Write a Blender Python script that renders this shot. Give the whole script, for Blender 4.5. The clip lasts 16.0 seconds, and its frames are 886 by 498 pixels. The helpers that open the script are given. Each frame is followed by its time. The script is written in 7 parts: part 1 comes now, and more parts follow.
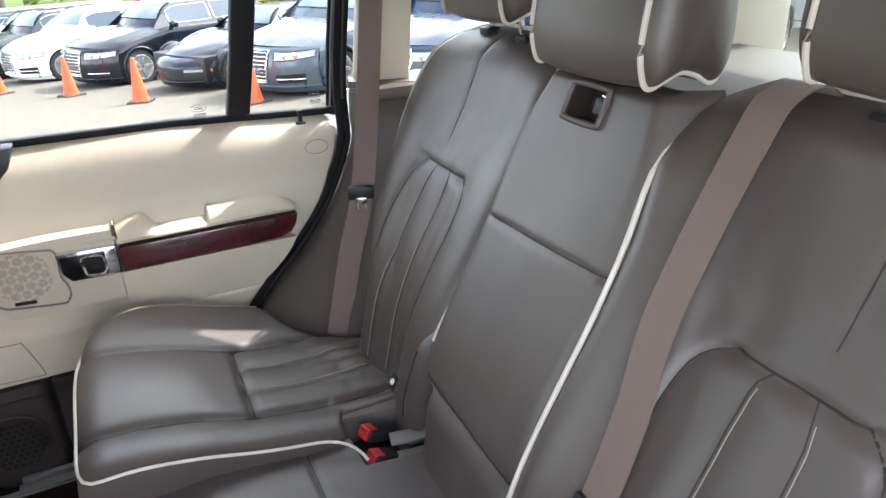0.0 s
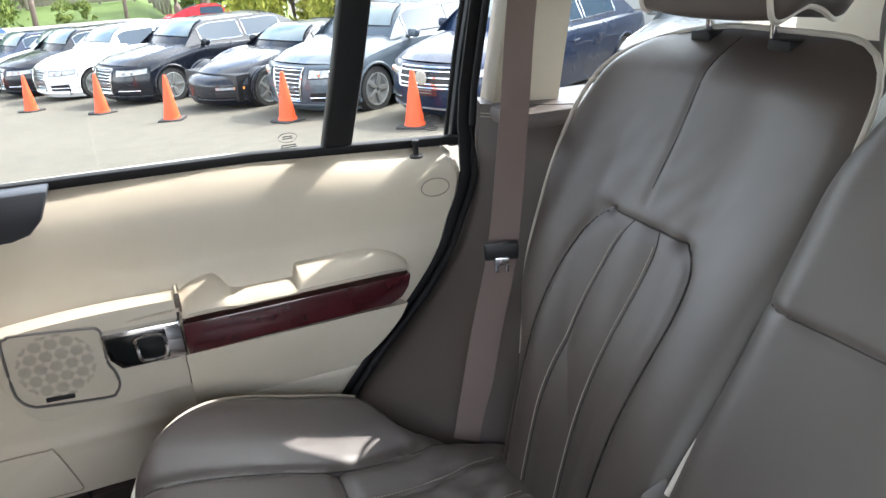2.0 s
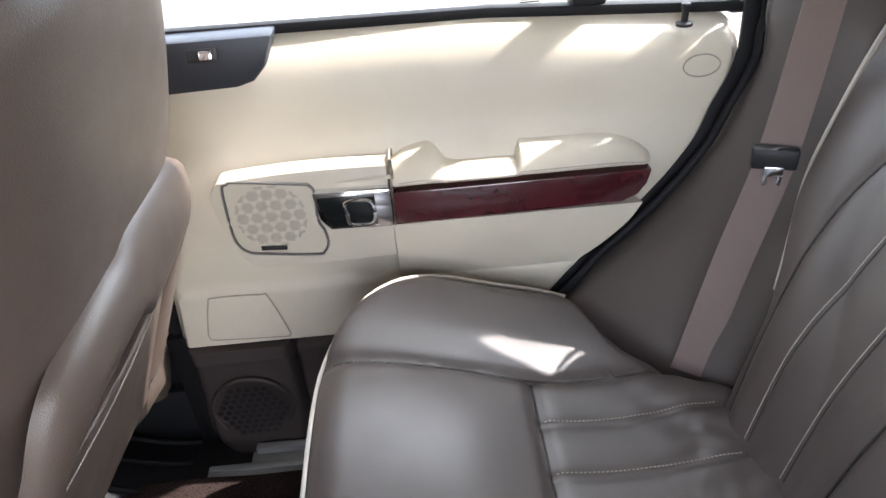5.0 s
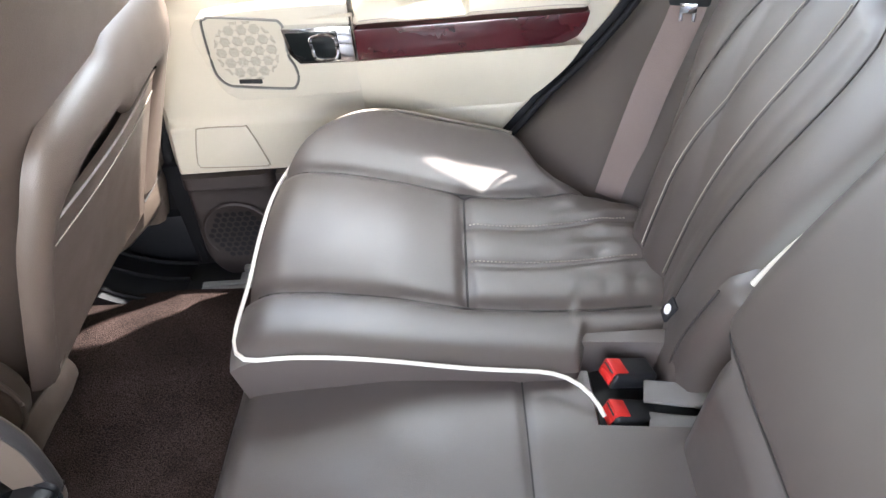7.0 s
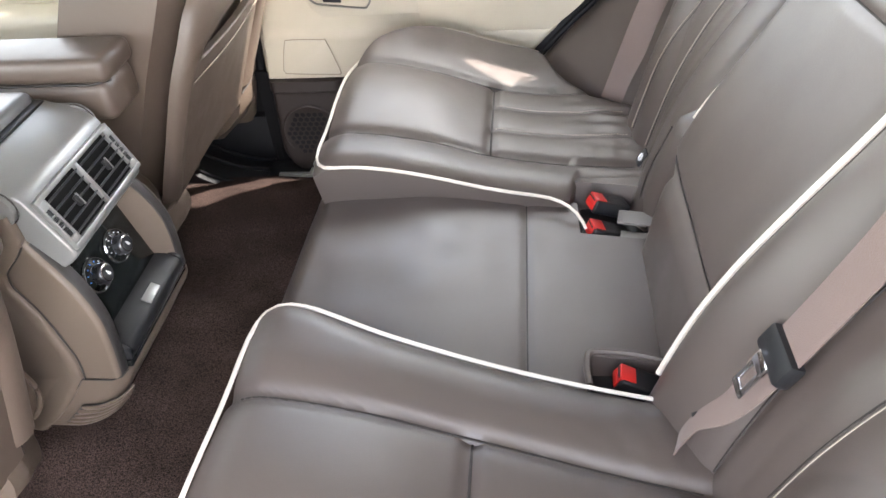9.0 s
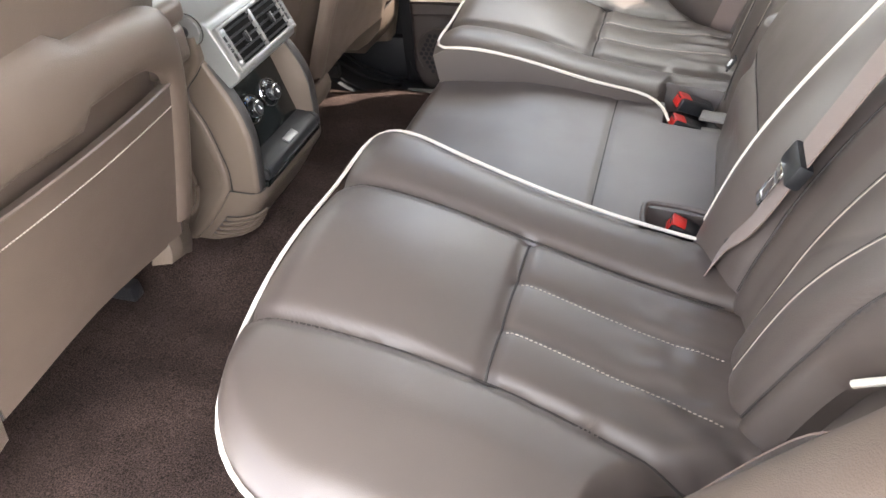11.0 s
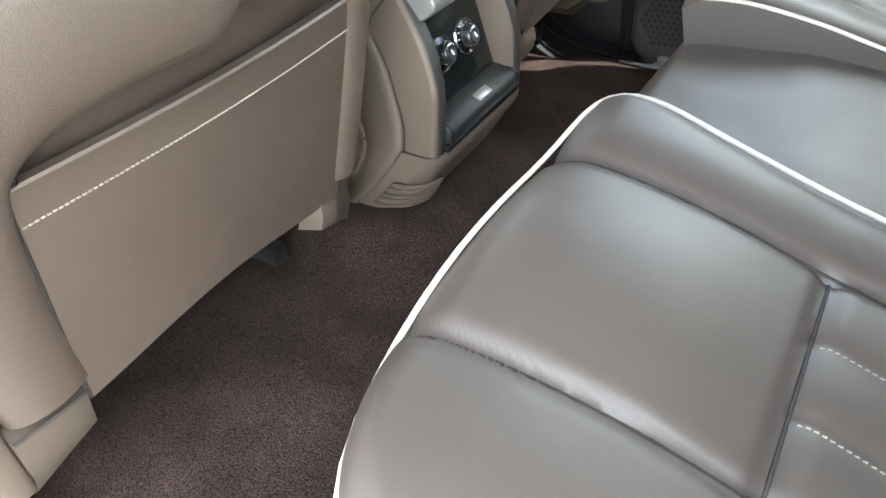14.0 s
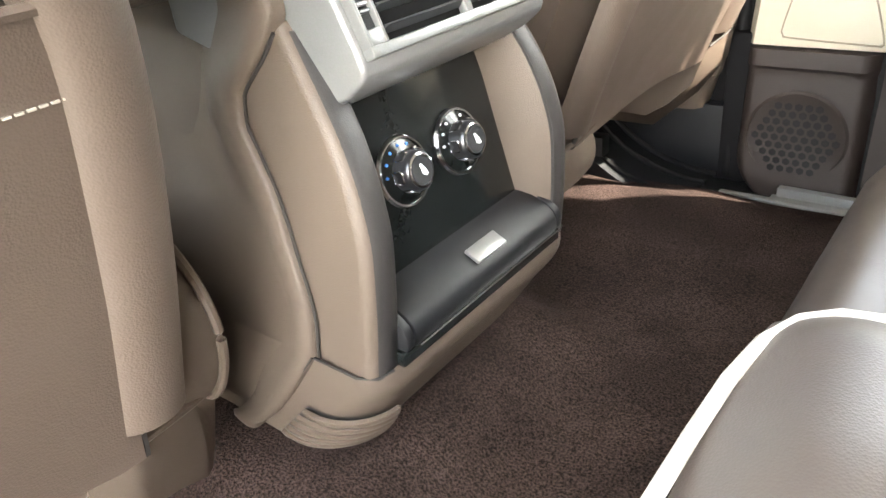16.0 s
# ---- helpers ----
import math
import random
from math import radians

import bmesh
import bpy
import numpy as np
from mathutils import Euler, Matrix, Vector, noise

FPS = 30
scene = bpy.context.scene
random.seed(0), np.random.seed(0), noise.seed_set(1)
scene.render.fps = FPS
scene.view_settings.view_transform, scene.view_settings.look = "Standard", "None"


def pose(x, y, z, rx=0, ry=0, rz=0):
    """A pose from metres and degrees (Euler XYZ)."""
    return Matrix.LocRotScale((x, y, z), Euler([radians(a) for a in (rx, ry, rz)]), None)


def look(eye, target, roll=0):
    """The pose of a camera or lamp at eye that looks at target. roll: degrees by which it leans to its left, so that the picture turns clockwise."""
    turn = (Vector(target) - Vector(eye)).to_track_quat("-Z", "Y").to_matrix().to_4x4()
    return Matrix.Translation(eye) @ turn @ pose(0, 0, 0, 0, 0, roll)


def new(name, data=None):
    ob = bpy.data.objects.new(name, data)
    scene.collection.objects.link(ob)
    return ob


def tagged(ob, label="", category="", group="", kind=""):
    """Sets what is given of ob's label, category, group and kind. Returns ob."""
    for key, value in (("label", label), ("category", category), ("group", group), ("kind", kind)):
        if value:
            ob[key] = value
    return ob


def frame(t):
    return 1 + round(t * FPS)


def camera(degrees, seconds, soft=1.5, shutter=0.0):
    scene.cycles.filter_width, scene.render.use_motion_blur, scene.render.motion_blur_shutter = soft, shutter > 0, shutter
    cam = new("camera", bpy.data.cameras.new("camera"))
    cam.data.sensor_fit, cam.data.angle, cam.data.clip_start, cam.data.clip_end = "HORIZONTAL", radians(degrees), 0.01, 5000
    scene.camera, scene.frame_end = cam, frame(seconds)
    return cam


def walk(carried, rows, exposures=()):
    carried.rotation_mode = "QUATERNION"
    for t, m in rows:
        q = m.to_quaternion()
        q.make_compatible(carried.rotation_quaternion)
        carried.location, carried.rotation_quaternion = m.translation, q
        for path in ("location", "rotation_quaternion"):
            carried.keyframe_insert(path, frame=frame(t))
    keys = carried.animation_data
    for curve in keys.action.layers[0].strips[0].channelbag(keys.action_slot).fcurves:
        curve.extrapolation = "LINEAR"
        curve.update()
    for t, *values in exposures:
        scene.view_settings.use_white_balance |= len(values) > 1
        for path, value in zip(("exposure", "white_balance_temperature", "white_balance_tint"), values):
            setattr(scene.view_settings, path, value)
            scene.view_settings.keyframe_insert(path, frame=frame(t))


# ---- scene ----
cam = camera(63.9, 16.0)
EXPOSURES = [(0, 2.25, 6200, 13), (1.5, 2.08, 6200, 12), (2.5, 1.88, 6200, 13), (3.2, 1.63, 6250, 17), (4.2, 1.6, 6250, 19), (5, 2.6, 6100, 15), (7.5, 3.45, 6250, 13), (9, 3.27, 6650, 14), (10, 3.35, 6850, 14), (12.5, 2.87, 6500, 10), (13.5, 3.02, 6200, 3), (14.5, 3.45, 6550, 5), (15.3, 4.0, 7400, 11), (16, 4.1, 7000, 9)]
PATH = [
    (0, (-0.0972, -0.7713, 1.7384), (0.6424, 0.8884, 0.9012), -2.77),
    (0.5, (-0.1283, -0.6132, 1.7252), (0.6283, 1.044, 0.8994), -2.71),
    (1, (-0.1556, -0.4847, 1.6942), (0.608, 1.1746, 0.8796), -2.74),
    (1.5, (-0.1674, -0.4038, 1.6925), (0.5841, 1.2669, 0.8886), -2.82),
    (2, (-0.1543, -0.3144, 1.676), (0.5437, 1.3864, 0.8866), -2.88),
    (2.5, (-0.133, -0.2276, 1.6467), (0.4589, 1.5207, 0.8748), -3.07),
    (3, (-0.1358, -0.1573, 1.6402), (0.2966, 1.6415, 0.879), -3.5),
    (3.5, (-0.1293, -0.1468, 1.6577), (0.126, 1.6829, 0.8903), -3.84),
    (4, (-0.1068, -0.1497, 1.6505), (0.0114, 1.6673, 0.8237), -4.23),
    (4.5, (-0.1073, -0.1548, 1.6498), (-0.056, 1.5963, 0.685), -4.69),
    (5, (-0.1019, -0.1652, 1.6495), (-0.0917, 1.5019, 0.5448), -5.17),
    (5.2, (-0.1034, -0.168, 1.6496), (-0.0982, 1.4619, 0.4907), -5.15),
    (7.5, (0.039, -0.433, 1.621), (-0.085, 1.072, 0.31), -6),
    (8, (0.028, -0.522, 1.628), (-0.091, 0.99, 0.325), -5),
    (8.5, (0.02, -0.636, 1.632), (-0.12, 0.887, 0.343), -4.6),
    (9, (0.056, -0.732, 1.624), (-0.167, 0.785, 0.34), -5.4),
    (9.5, (0.075, -0.808, 1.616), (-0.208, 0.702, 0.336), -5.3),
    (10, (0.087, -0.876, 1.593), (-0.273, 0.626, 0.323), -5.5),
    (10.2, (0.096, -0.898, 1.573), (-0.303, 0.602, 0.312), -5.6),
    (12.3, (0.214, -1.076, 1.535), (-0.547, 0.283, 0.28), -6.3),
    (12.5, (0.213, -1.075, 1.53), (-0.572, 0.272, 0.277), -6.3),
    (13, (0.193, -1.05, 1.512), (-0.652, 0.261, 0.26), -6.6),
    (13.5, (0.106, -0.967, 1.461), (-0.784, 0.315, 0.21), -6.8),
    (14, (-0.003, -0.818, 1.398), (-0.932, 0.441, 0.151), -7.1),
    (14.5, (-0.099, -0.651, 1.326), (-1.067, 0.588, 0.09), -7),
    (15, (-0.162, -0.524, 1.264), (-1.182, 0.721, 0.076), -6.8),
    (15.5, (-0.192, -0.435, 1.218), (-1.28, 0.839, 0.125), -6.9),
    (16, (-0.211, -0.383, 1.189), (-1.359, 0.934, 0.215), -6.5),
]
walk(cam, [(t, look(eye, target, roll)) for t, eye, target, roll in PATH],
     exposures=EXPOSURES)

# ---- world and light ----
world = bpy.data.worlds.new("world")
scene.world = world
world.use_nodes = True
SUN_WAY = Vector((0.97, 0.25, 1.0)).normalized()
_wn = world.node_tree.nodes
_sky = _wn.new("ShaderNodeTexSky")
_sky.sky_type = "NISHITA"
_sky.sun_disc = False
_sky.sun_elevation = math.asin(SUN_WAY.z)
_sky.sun_rotation = math.atan2(SUN_WAY.x, SUN_WAY.y)
_sky.dust_density = 2.0
_wn["Background"].inputs["Strength"].default_value = 0.24
# broken white cloud, brighter than the blue between
_wl = world.node_tree.links.new
_wc = _wn.new("ShaderNodeTexCoord")
_wm = _wn.new("ShaderNodeMapping")
_wm.inputs["Scale"].default_value = (1.0, 1.0, 2.4)
_wl(_wc.outputs["Generated"], _wm.inputs["Vector"])
_cn = _wn.new("ShaderNodeTexNoise")
_cn.inputs["Scale"].default_value, _cn.inputs["Detail"].default_value, _cn.inputs["Roughness"].default_value = 2.6, 7.0, 0.58
_wl(_wm.outputs[0], _cn.inputs["Vector"])
_cr = _wn.new("ShaderNodeMapRange")
_cr.inputs["From Min"].default_value, _cr.inputs["From Max"].default_value = 0.38, 0.58
_wl(_cn.outputs["Fac"], _cr.inputs["Value"])
_bw = _wn.new("ShaderNodeRGBToBW")
_wl(_sky.outputs[0], _bw.inputs[0])
_cb = _wn.new("ShaderNodeMath")
_cb.operation = "MULTIPLY"
_cb.inputs[1].default_value = 2.7
_wl(_bw.outputs[0], _cb.inputs[0])
_cx = _wn.new("ShaderNodeMix")
_cx.data_type = "RGBA"
_wl(_cr.outputs["Result"], _cx.inputs["Factor"])
_wl(_sky.outputs[0], _cx.inputs["A"])
_wl(_cb.outputs[0], _cx.inputs["B"])
_wl(_cx.outputs["Result"], _wn["Background"].inputs["Color"])
sun = new("sun", bpy.data.lights.new("sun", "SUN"))
sun.data.energy, sun.data.angle, sun.data.color = 2.5, radians(0.6), (1.0, 0.94, 0.85)
sun.matrix_basis = look(SUN_WAY * 20, (0, 0, 0))


# ---- materials ----
def nodes_of(name):
    m = bpy.data.materials.new(name)
    m.use_nodes = True
    return m, m.node_tree, m.node_tree.nodes["Principled BSDF"]


def surface(name, color, rough=0.5, metal=0.0, grain=0.0, grain_size=400.0, vary=0.12, vary_size=6.0, coat=0.0, spec=0.5, sheen=0.0, rough_vary=0.0, island=False, dark=None):
    """A material with two scales of colour variation and a fine bump."""
    m, nt, b = nodes_of(name)
    link = nt.links.new
    tc = nt.nodes.new("ShaderNodeTexCoord")
    big = nt.nodes.new("ShaderNodeTexNoise")
    big.inputs["Scale"].default_value, big.inputs["Detail"].default_value = vary_size, 5.0
    link(tc.outputs["Object"], big.inputs["Vector"])
    fine = nt.nodes.new("ShaderNodeTexNoise")
    fine.inputs["Scale"].default_value, fine.inputs["Detail"].default_value = grain_size, 3.0
    link(tc.outputs["Object"], fine.inputs["Vector"])
    ramp = nt.nodes.new("ShaderNodeMix")
    ramp.data_type = "RGBA"
    ramp.inputs["A"].default_value = (*[c * (1 - vary) for c in (dark or color)], 1)
    ramp.inputs["B"].default_value = (*[min(1, c * (1 + vary)) for c in color], 1)
    link(big.outputs["Fac"], ramp.inputs["Factor"])
    mul = nt.nodes.new("ShaderNodeMix")
    mul.data_type, mul.blend_type = "RGBA", "MULTIPLY"
    mul.inputs["Factor"].default_value = min(1.0, 0.25 + vary)
    link(ramp.outputs["Result"], mul.inputs["A"])
    shade = nt.nodes.new("ShaderNodeMapRange")
    shade.inputs["To Min"].default_value, shade.inputs["To Max"].default_value = 0.7, 1.3
    link(fine.outputs["Fac"], shade.inputs["Value"])
    link(shade.outputs["Result"], mul.inputs["B"])
    link(mul.outputs["Result"], b.inputs["Base Color"])
    b.inputs["Metallic"].default_value = metal
    b.inputs["Specular IOR Level"].default_value = spec
    b.inputs["Coat Weight"].default_value = coat
    b.inputs["Coat Roughness"].default_value = 0.06
    b.inputs["Sheen Weight"].default_value = sheen
    rr = nt.nodes.new("ShaderNodeMapRange")
    rr.inputs["To Min"].default_value, rr.inputs["To Max"].default_value = max(0.02, rough - rough_vary), min(1, rough + rough_vary)
    link(big.outputs["Fac"], rr.inputs["Value"])
    link(rr.outputs["Result"], b.inputs["Roughness"])
    if grain:
        bump = nt.nodes.new("ShaderNodeBump")
        bump.inputs["Strength"].default_value, bump.inputs["Distance"].default_value = grain, 0.002
        link(fine.outputs["Fac"], bump.inputs["Height"])
        link(bump.outputs["Normal"], b.inputs["Normal"])
    return m


def leather_material(name, color, rough=0.42, pebble=1100.0, strength=0.16, spec=0.8, coat=0.0):
    """Pebbled leather: fine cells under soft large creases, with uneven gloss."""
    m, nt, b = nodes_of(name)
    link = nt.links.new
    tc = nt.nodes.new("ShaderNodeTexCoord")
    cell = nt.nodes.new("ShaderNodeTexVoronoi")
    cell.inputs["Scale"].default_value = pebble
    link(tc.outputs["Object"], cell.inputs["Vector"])
    crease = nt.nodes.new("ShaderNodeTexNoise")
    crease.inputs["Scale"].default_value, crease.inputs["Detail"].default_value = 22.0, 4.0
    link(tc.outputs["Object"], crease.inputs["Vector"])
    tone = nt.nodes.new("ShaderNodeTexNoise")
    tone.inputs["Scale"].default_value, tone.inputs["Detail"].default_value = 5.0, 6.0
    link(tc.outputs["Object"], tone.inputs["Vector"])
    mix = nt.nodes.new("ShaderNodeMix")
    mix.data_type = "RGBA"
    mix.inputs["A"].default_value = (*[c * 0.82 for c in color], 1)
    mix.inputs["B"].default_value = (*[c * 1.18 for c in color], 1)
    link(tone.outputs["Fac"], mix.inputs["Factor"])
    link(mix.outputs["Result"], b.inputs["Base Color"])
    rr = nt.nodes.new("ShaderNodeMapRange")
    rr.inputs["To Min"].default_value, rr.inputs["To Max"].default_value = rough - 0.07, rough + 0.1
    link(crease.outputs["Fac"], rr.inputs["Value"])
    link(rr.outputs["Result"], b.inputs["Roughness"])
    b.inputs["Specular IOR Level"].default_value = spec
    b.inputs["Coat Weight"].default_value, b.inputs["Coat Roughness"].default_value = coat, rough + 0.06
    b1 = nt.nodes.new("ShaderNodeBump")
    b1.inputs["Strength"].default_value, b1.inputs["Distance"].default_value = strength, 0.0008
    link(cell.outputs["Distance"], b1.inputs["Height"])
    b2 = nt.nodes.new("ShaderNodeBump")
    b2.inputs["Strength"].default_value, b2.inputs["Distance"].default_value = 0.10, 0.006
    link(crease.outputs["Fac"], b2.inputs["Height"])
    link(b1.outputs["Normal"], b2.inputs["Normal"])
    link(b2.outputs["Normal"], b.inputs["Normal"])
    return m


LEATHER = leather_material("brown_leather", (0.069, 0.054, 0.047), 0.43, spec=0.9, coat=0.16)
# same leather, lighter and warmer for daylight bounced in through the doorway
LEATHER_LIT_SIDE = leather_material("leather_daylit_side", (0.135, 0.105, 0.076), 0.45, 900.0, 0.2, 0.5)
LEATHER_FRONT = leather_material("front_seat_leather", (0.092, 0.068, 0.053), 0.44, 700.0, 0.25, 0.7, 0.08)
PIPING = surface("cream_piping", (0.62, 0.58, 0.51), 0.5, grain=0.15, grain_size=900)
THREAD = surface("pale_thread", (0.36, 0.32, 0.27), 0.7)
# near-black cords of this stand for the shade in seams and gaps
SEAM_SHADE = surface("seam_shadow", (0.03, 0.026, 0.024), 0.7)
TRIMLEATHER = leather_material("dark_trim_leather", (0.078, 0.062, 0.054), 0.5, 900.0, 0.2)
CREAM = leather_material("cream_trim", (0.55, 0.495, 0.385), 0.5, 900.0, 0.2)
# darker tan holds the shade of grooves in the cream trim
GROOVE_SHADE = surface("tan_groove_shade", (0.30, 0.26, 0.20), 0.7)
CREAM_PLAST = surface("cream_plastic", (0.55, 0.50, 0.40), 0.5, grain=0.12, grain_size=900, vary=0.04)
WOOD = surface("burgundy_wood_veneer", (0.075, 0.012, 0.016), 0.2, coat=0.7, vary=0.25, vary_size=14, grain_size=60, dark=(0.03, 0.006, 0.009))
RUBBER = surface("black_rubber", (0.010, 0.010, 0.011), 0.6, vary=0.2, spec=0.2)
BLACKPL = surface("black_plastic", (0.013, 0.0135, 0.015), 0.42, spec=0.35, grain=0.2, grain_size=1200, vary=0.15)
NAVYPL = surface("dark_switch_plastic", (0.018, 0.022, 0.030), 0.40, grain=0.2, grain_size=1200, vary=0.15)
BROWNPL = surface("brown_plastic", (0.118, 0.091, 0.071), 0.45, spec=0.4, grain=0.25, grain_size=1000, vary=0.06)
DARKBROWN = surface("dark_brown_plastic", (0.034, 0.025, 0.022), 0.55, grain=0.25, grain_size=1000, vary=0.1)


def carpet_material():
    """Cut-pile carpet: dark tufts with pale fibre tips, brushed lighter in places."""
    m, nt, b = nodes_of("brown_carpet")
    link = nt.links.new
    tc = nt.nodes.new("ShaderNodeTexCoord")

    def noisy(scale, detail, lo, hi):
        n = nt.nodes.new("ShaderNodeTexNoise")
        n.inputs["Scale"].default_value, n.inputs["Detail"].default_value = scale, detail
        link(tc.outputs["Object"], n.inputs["Vector"])
        r = nt.nodes.new("ShaderNodeMapRange")
        r.inputs["From Min"].default_value, r.inputs["From Max"].default_value = lo, hi
        link(n.outputs["Fac"], r.inputs["Value"])
        return n, r
    n1, tuft = noisy(440.0, 5.0, 0.36, 0.70)
    n2, brush = noisy(11.0, 4.0, 0.40, 0.66)
    pile = nt.nodes.new("ShaderNodeMix")
    pile.data_type = "RGBA"
    pile.inputs["A"].default_value, pile.inputs["B"].default_value = (0.014, 0.0100, 0.0092, 1), (0.080, 0.056, 0.049, 1)
    link(tuft.outputs["Result"], pile.inputs["Factor"])
    nap = nt.nodes.new("ShaderNodeMix")
    nap.data_type, nap.blend_type = "RGBA", "MULTIPLY"
    nap.inputs["Factor"].default_value = 1.0
    link(pile.outputs["Result"], nap.inputs["A"])
    tone = nt.nodes.new("ShaderNodeMix")
    tone.data_type = "RGBA"
    tone.inputs["A"].default_value, tone.inputs["B"].default_value = (0.80, 0.77, 0.76, 1), (1.25, 1.20, 1.18, 1)
    link(brush.outputs["Result"], tone.inputs["Factor"])
    link(tone.outputs["Result"], nap.inputs["B"])
    link(nap.outputs["Result"], b.inputs["Base Color"])
    b.inputs["Roughness"].default_value = 1.0
    b.inputs["Specular IOR Level"].default_value = 0.1
    bp = nt.nodes.new("ShaderNodeBump")
    bp.inputs["Strength"].default_value, bp.inputs["Distance"].default_value = 1.0, 0.004
    link(n1.outputs["Fac"], bp.inputs["Height"])
    link(bp.outputs["Normal"], b.inputs["Normal"])
    return m


CARPET = carpet_material()
BELT = surface("brown_belt_webbing", (0.160, 0.112, 0.095), 0.6, grain=0.4, grain_size=700, vary=0.08, sheen=0.2)
# grey-blue base colour holds the sky mirrored in the console lid
LID_SKY_SHEEN = surface("console_lid_sky_sheen", (0.13, 0.135, 0.14), 0.28, grain=0.1, grain_size=900, vary=0.08)
SILVER = surface("brushed_silver_plastic", (0.25, 0.25, 0.245), 0.36, metal=0.45, vary=0.06, grain=0.05, grain_size=900)
CHROME = surface("chrome", (0.75, 0.76, 0.78), 0.12, metal=1.0, vary=0.05)
STEEL = surface("brushed_steel", (0.40, 0.41, 0.40), 0.34, metal=0.45, vary=0.08, grain=0.1, grain_size=500)
GLOSSBLACK = surface("dark_panel", (0.010, 0.012, 0.012), 0.16, vary=0.1, spec=0.35)
RED = surface("red_button", (0.55, 0.022, 0.018), 0.4, vary=0.08)
WHITE = surface("white_mark", (0.8, 0.8, 0.8), 0.5)
BLUE = surface("blue_mark", (0.05, 0.25, 0.75), 0.5)
HEADLINER = surface("cream_headliner", (0.70, 0.66, 0.57), 0.9, grain=0.3, grain_size=600, vary=0.05)


def glass_material(name, tint=(1, 1, 1), rough=0.0):
    """A thin pane: mostly clear, with a faint mirror at slanting angles."""
    m = bpy.data.materials.new(name)
    m.use_nodes = True
    nt = m.node_tree
    nt.nodes.remove(nt.nodes["Principled BSDF"])
    clear = nt.nodes.new("ShaderNodeBsdfTransparent")
    clear.inputs["Color"].default_value = (*tint, 1)
    gloss = nt.nodes.new("ShaderNodeBsdfGlossy")
    gloss.inputs["Roughness"].default_value = rough
    fres = nt.nodes.new("ShaderNodeFresnel")
    fres.inputs["IOR"].default_value = 1.3
    mix = nt.nodes.new("ShaderNodeMixShader")
    nt.links.new(fres.outputs[0], mix.inputs[0])
    nt.links.new(clear.outputs[0], mix.inputs[1])
    nt.links.new(gloss.outputs[0], mix.inputs[2])
    nt.links.new(mix.outputs[0], nt.nodes["Material Output"].inputs["Surface"])
    return m


# tint darkens the view outside, while sunlight passes undimmed
GLASS = glass_material("window_glass", (0.76, 0.79, 0.77))
QUARTER_GLASS = glass_material("quarter_glass", (0.76, 0.82, 0.80))
SCREEN_GLASS = glass_material("tinted_screen_glass", (0.55, 0.60, 0.57))


# ---- mesh helpers ----
def thing(name, label, category, group="", kind="", at=(0, 0, 0)):
    ob = new(name)
    ob.location = at
    ob.empty_display_size = 0.1
    return tagged(ob, label, category, group, kind)


def part(name, bm, material, parent=None, label="", smooth=True):
    me = bpy.data.meshes.new(name)
    bmesh.ops.recalc_face_normals(bm, faces=bm.faces)
    bm.to_mesh(me)
    bm.free()
    if smooth:
        me.polygons.foreach_set("use_smooth", [True] * len(me.polygons))
        me.set_sharp_from_angle(angle=radians(42))
    me.materials.append(material)
    ob = new(name, me)
    if parent is not None:
        ob.parent = parent
        ob.matrix_parent_inverse = Matrix.Translation(-world_of(parent))
    if label:
        tagged(ob, label)
    return ob


def world_of(ob):
    v = Vector(ob.location)
    while ob.parent is not None:
        v = Vector((0, 0, 0))
        break
    return v


def grid_sheet(fn, nu, nv):
    """A closed-off sheet of points fn(u, v)."""
    bm = bmesh.new()
    vs = [[bm.verts.new(fn(i / nu, j / nv)) for j in range(nv + 1)] for i in range(nu + 1)]
    for i in range(nu):
        for j in range(nv):
            bm.faces.new((vs[i][j], vs[i + 1][j], vs[i + 1][j + 1], vs[i][j + 1]))
    return bm


def slab(top, low, nu, nv):
    """A solid between the sheets top(u, v) and low(u, v)."""
    bm = bmesh.new()
    a = [[bm.verts.new(top(i / nu, j / nv)) for j in range(nv + 1)] for i in range(nu + 1)]
    b = [[bm.verts.new(low(i / nu, j / nv)) for j in range(nv + 1)] for i in range(nu + 1)]
    for i in range(nu):
        for j in range(nv):
            bm.faces.new((a[i][j], a[i + 1][j], a[i + 1][j + 1], a[i][j + 1]))
            bm.faces.new((b[i][j], b[i][j + 1], b[i + 1][j + 1], b[i + 1][j]))
    for i in range(nu):
        for j in (0, nv):
            bm.faces.new((a[i][j], a[i + 1][j], b[i + 1][j], b[i][j]))
    for j in range(nv):
        for i in (0, nu):
            bm.faces.new((a[i][j], a[i][j + 1], b[i][j + 1], b[i][j]))
    return bm


def box(x0, x1, y0, y1, z0, z1, r=0.0, seg=2):
    bm = bmesh.new()
    bmesh.ops.create_cube(bm, size=1)
    for v in bm.verts:
        v.co = Vector(((x0 + x1) / 2 + v.co.x * (x1 - x0), (y0 + y1) / 2 + v.co.y * (y1 - y0), (z0 + z1) / 2 + v.co.z * (z1 - z0)))
    if r:
        bmesh.ops.bevel(bm, geom=list(bm.edges), offset=r, segments=seg, profile=0.5, affect="EDGES")
    return bm


def turned(bm, m):
    bmesh.ops.transform(bm, matrix=m, verts=bm.verts)
    return bm


def joined(*bms):
    out = bmesh.new()
    for b in bms:
        me = bpy.data.meshes.new("tmp")
        b.to_mesh(me)
        b.free()
        out.from_mesh(me)
        bpy.data.meshes.remove(me)
    return out


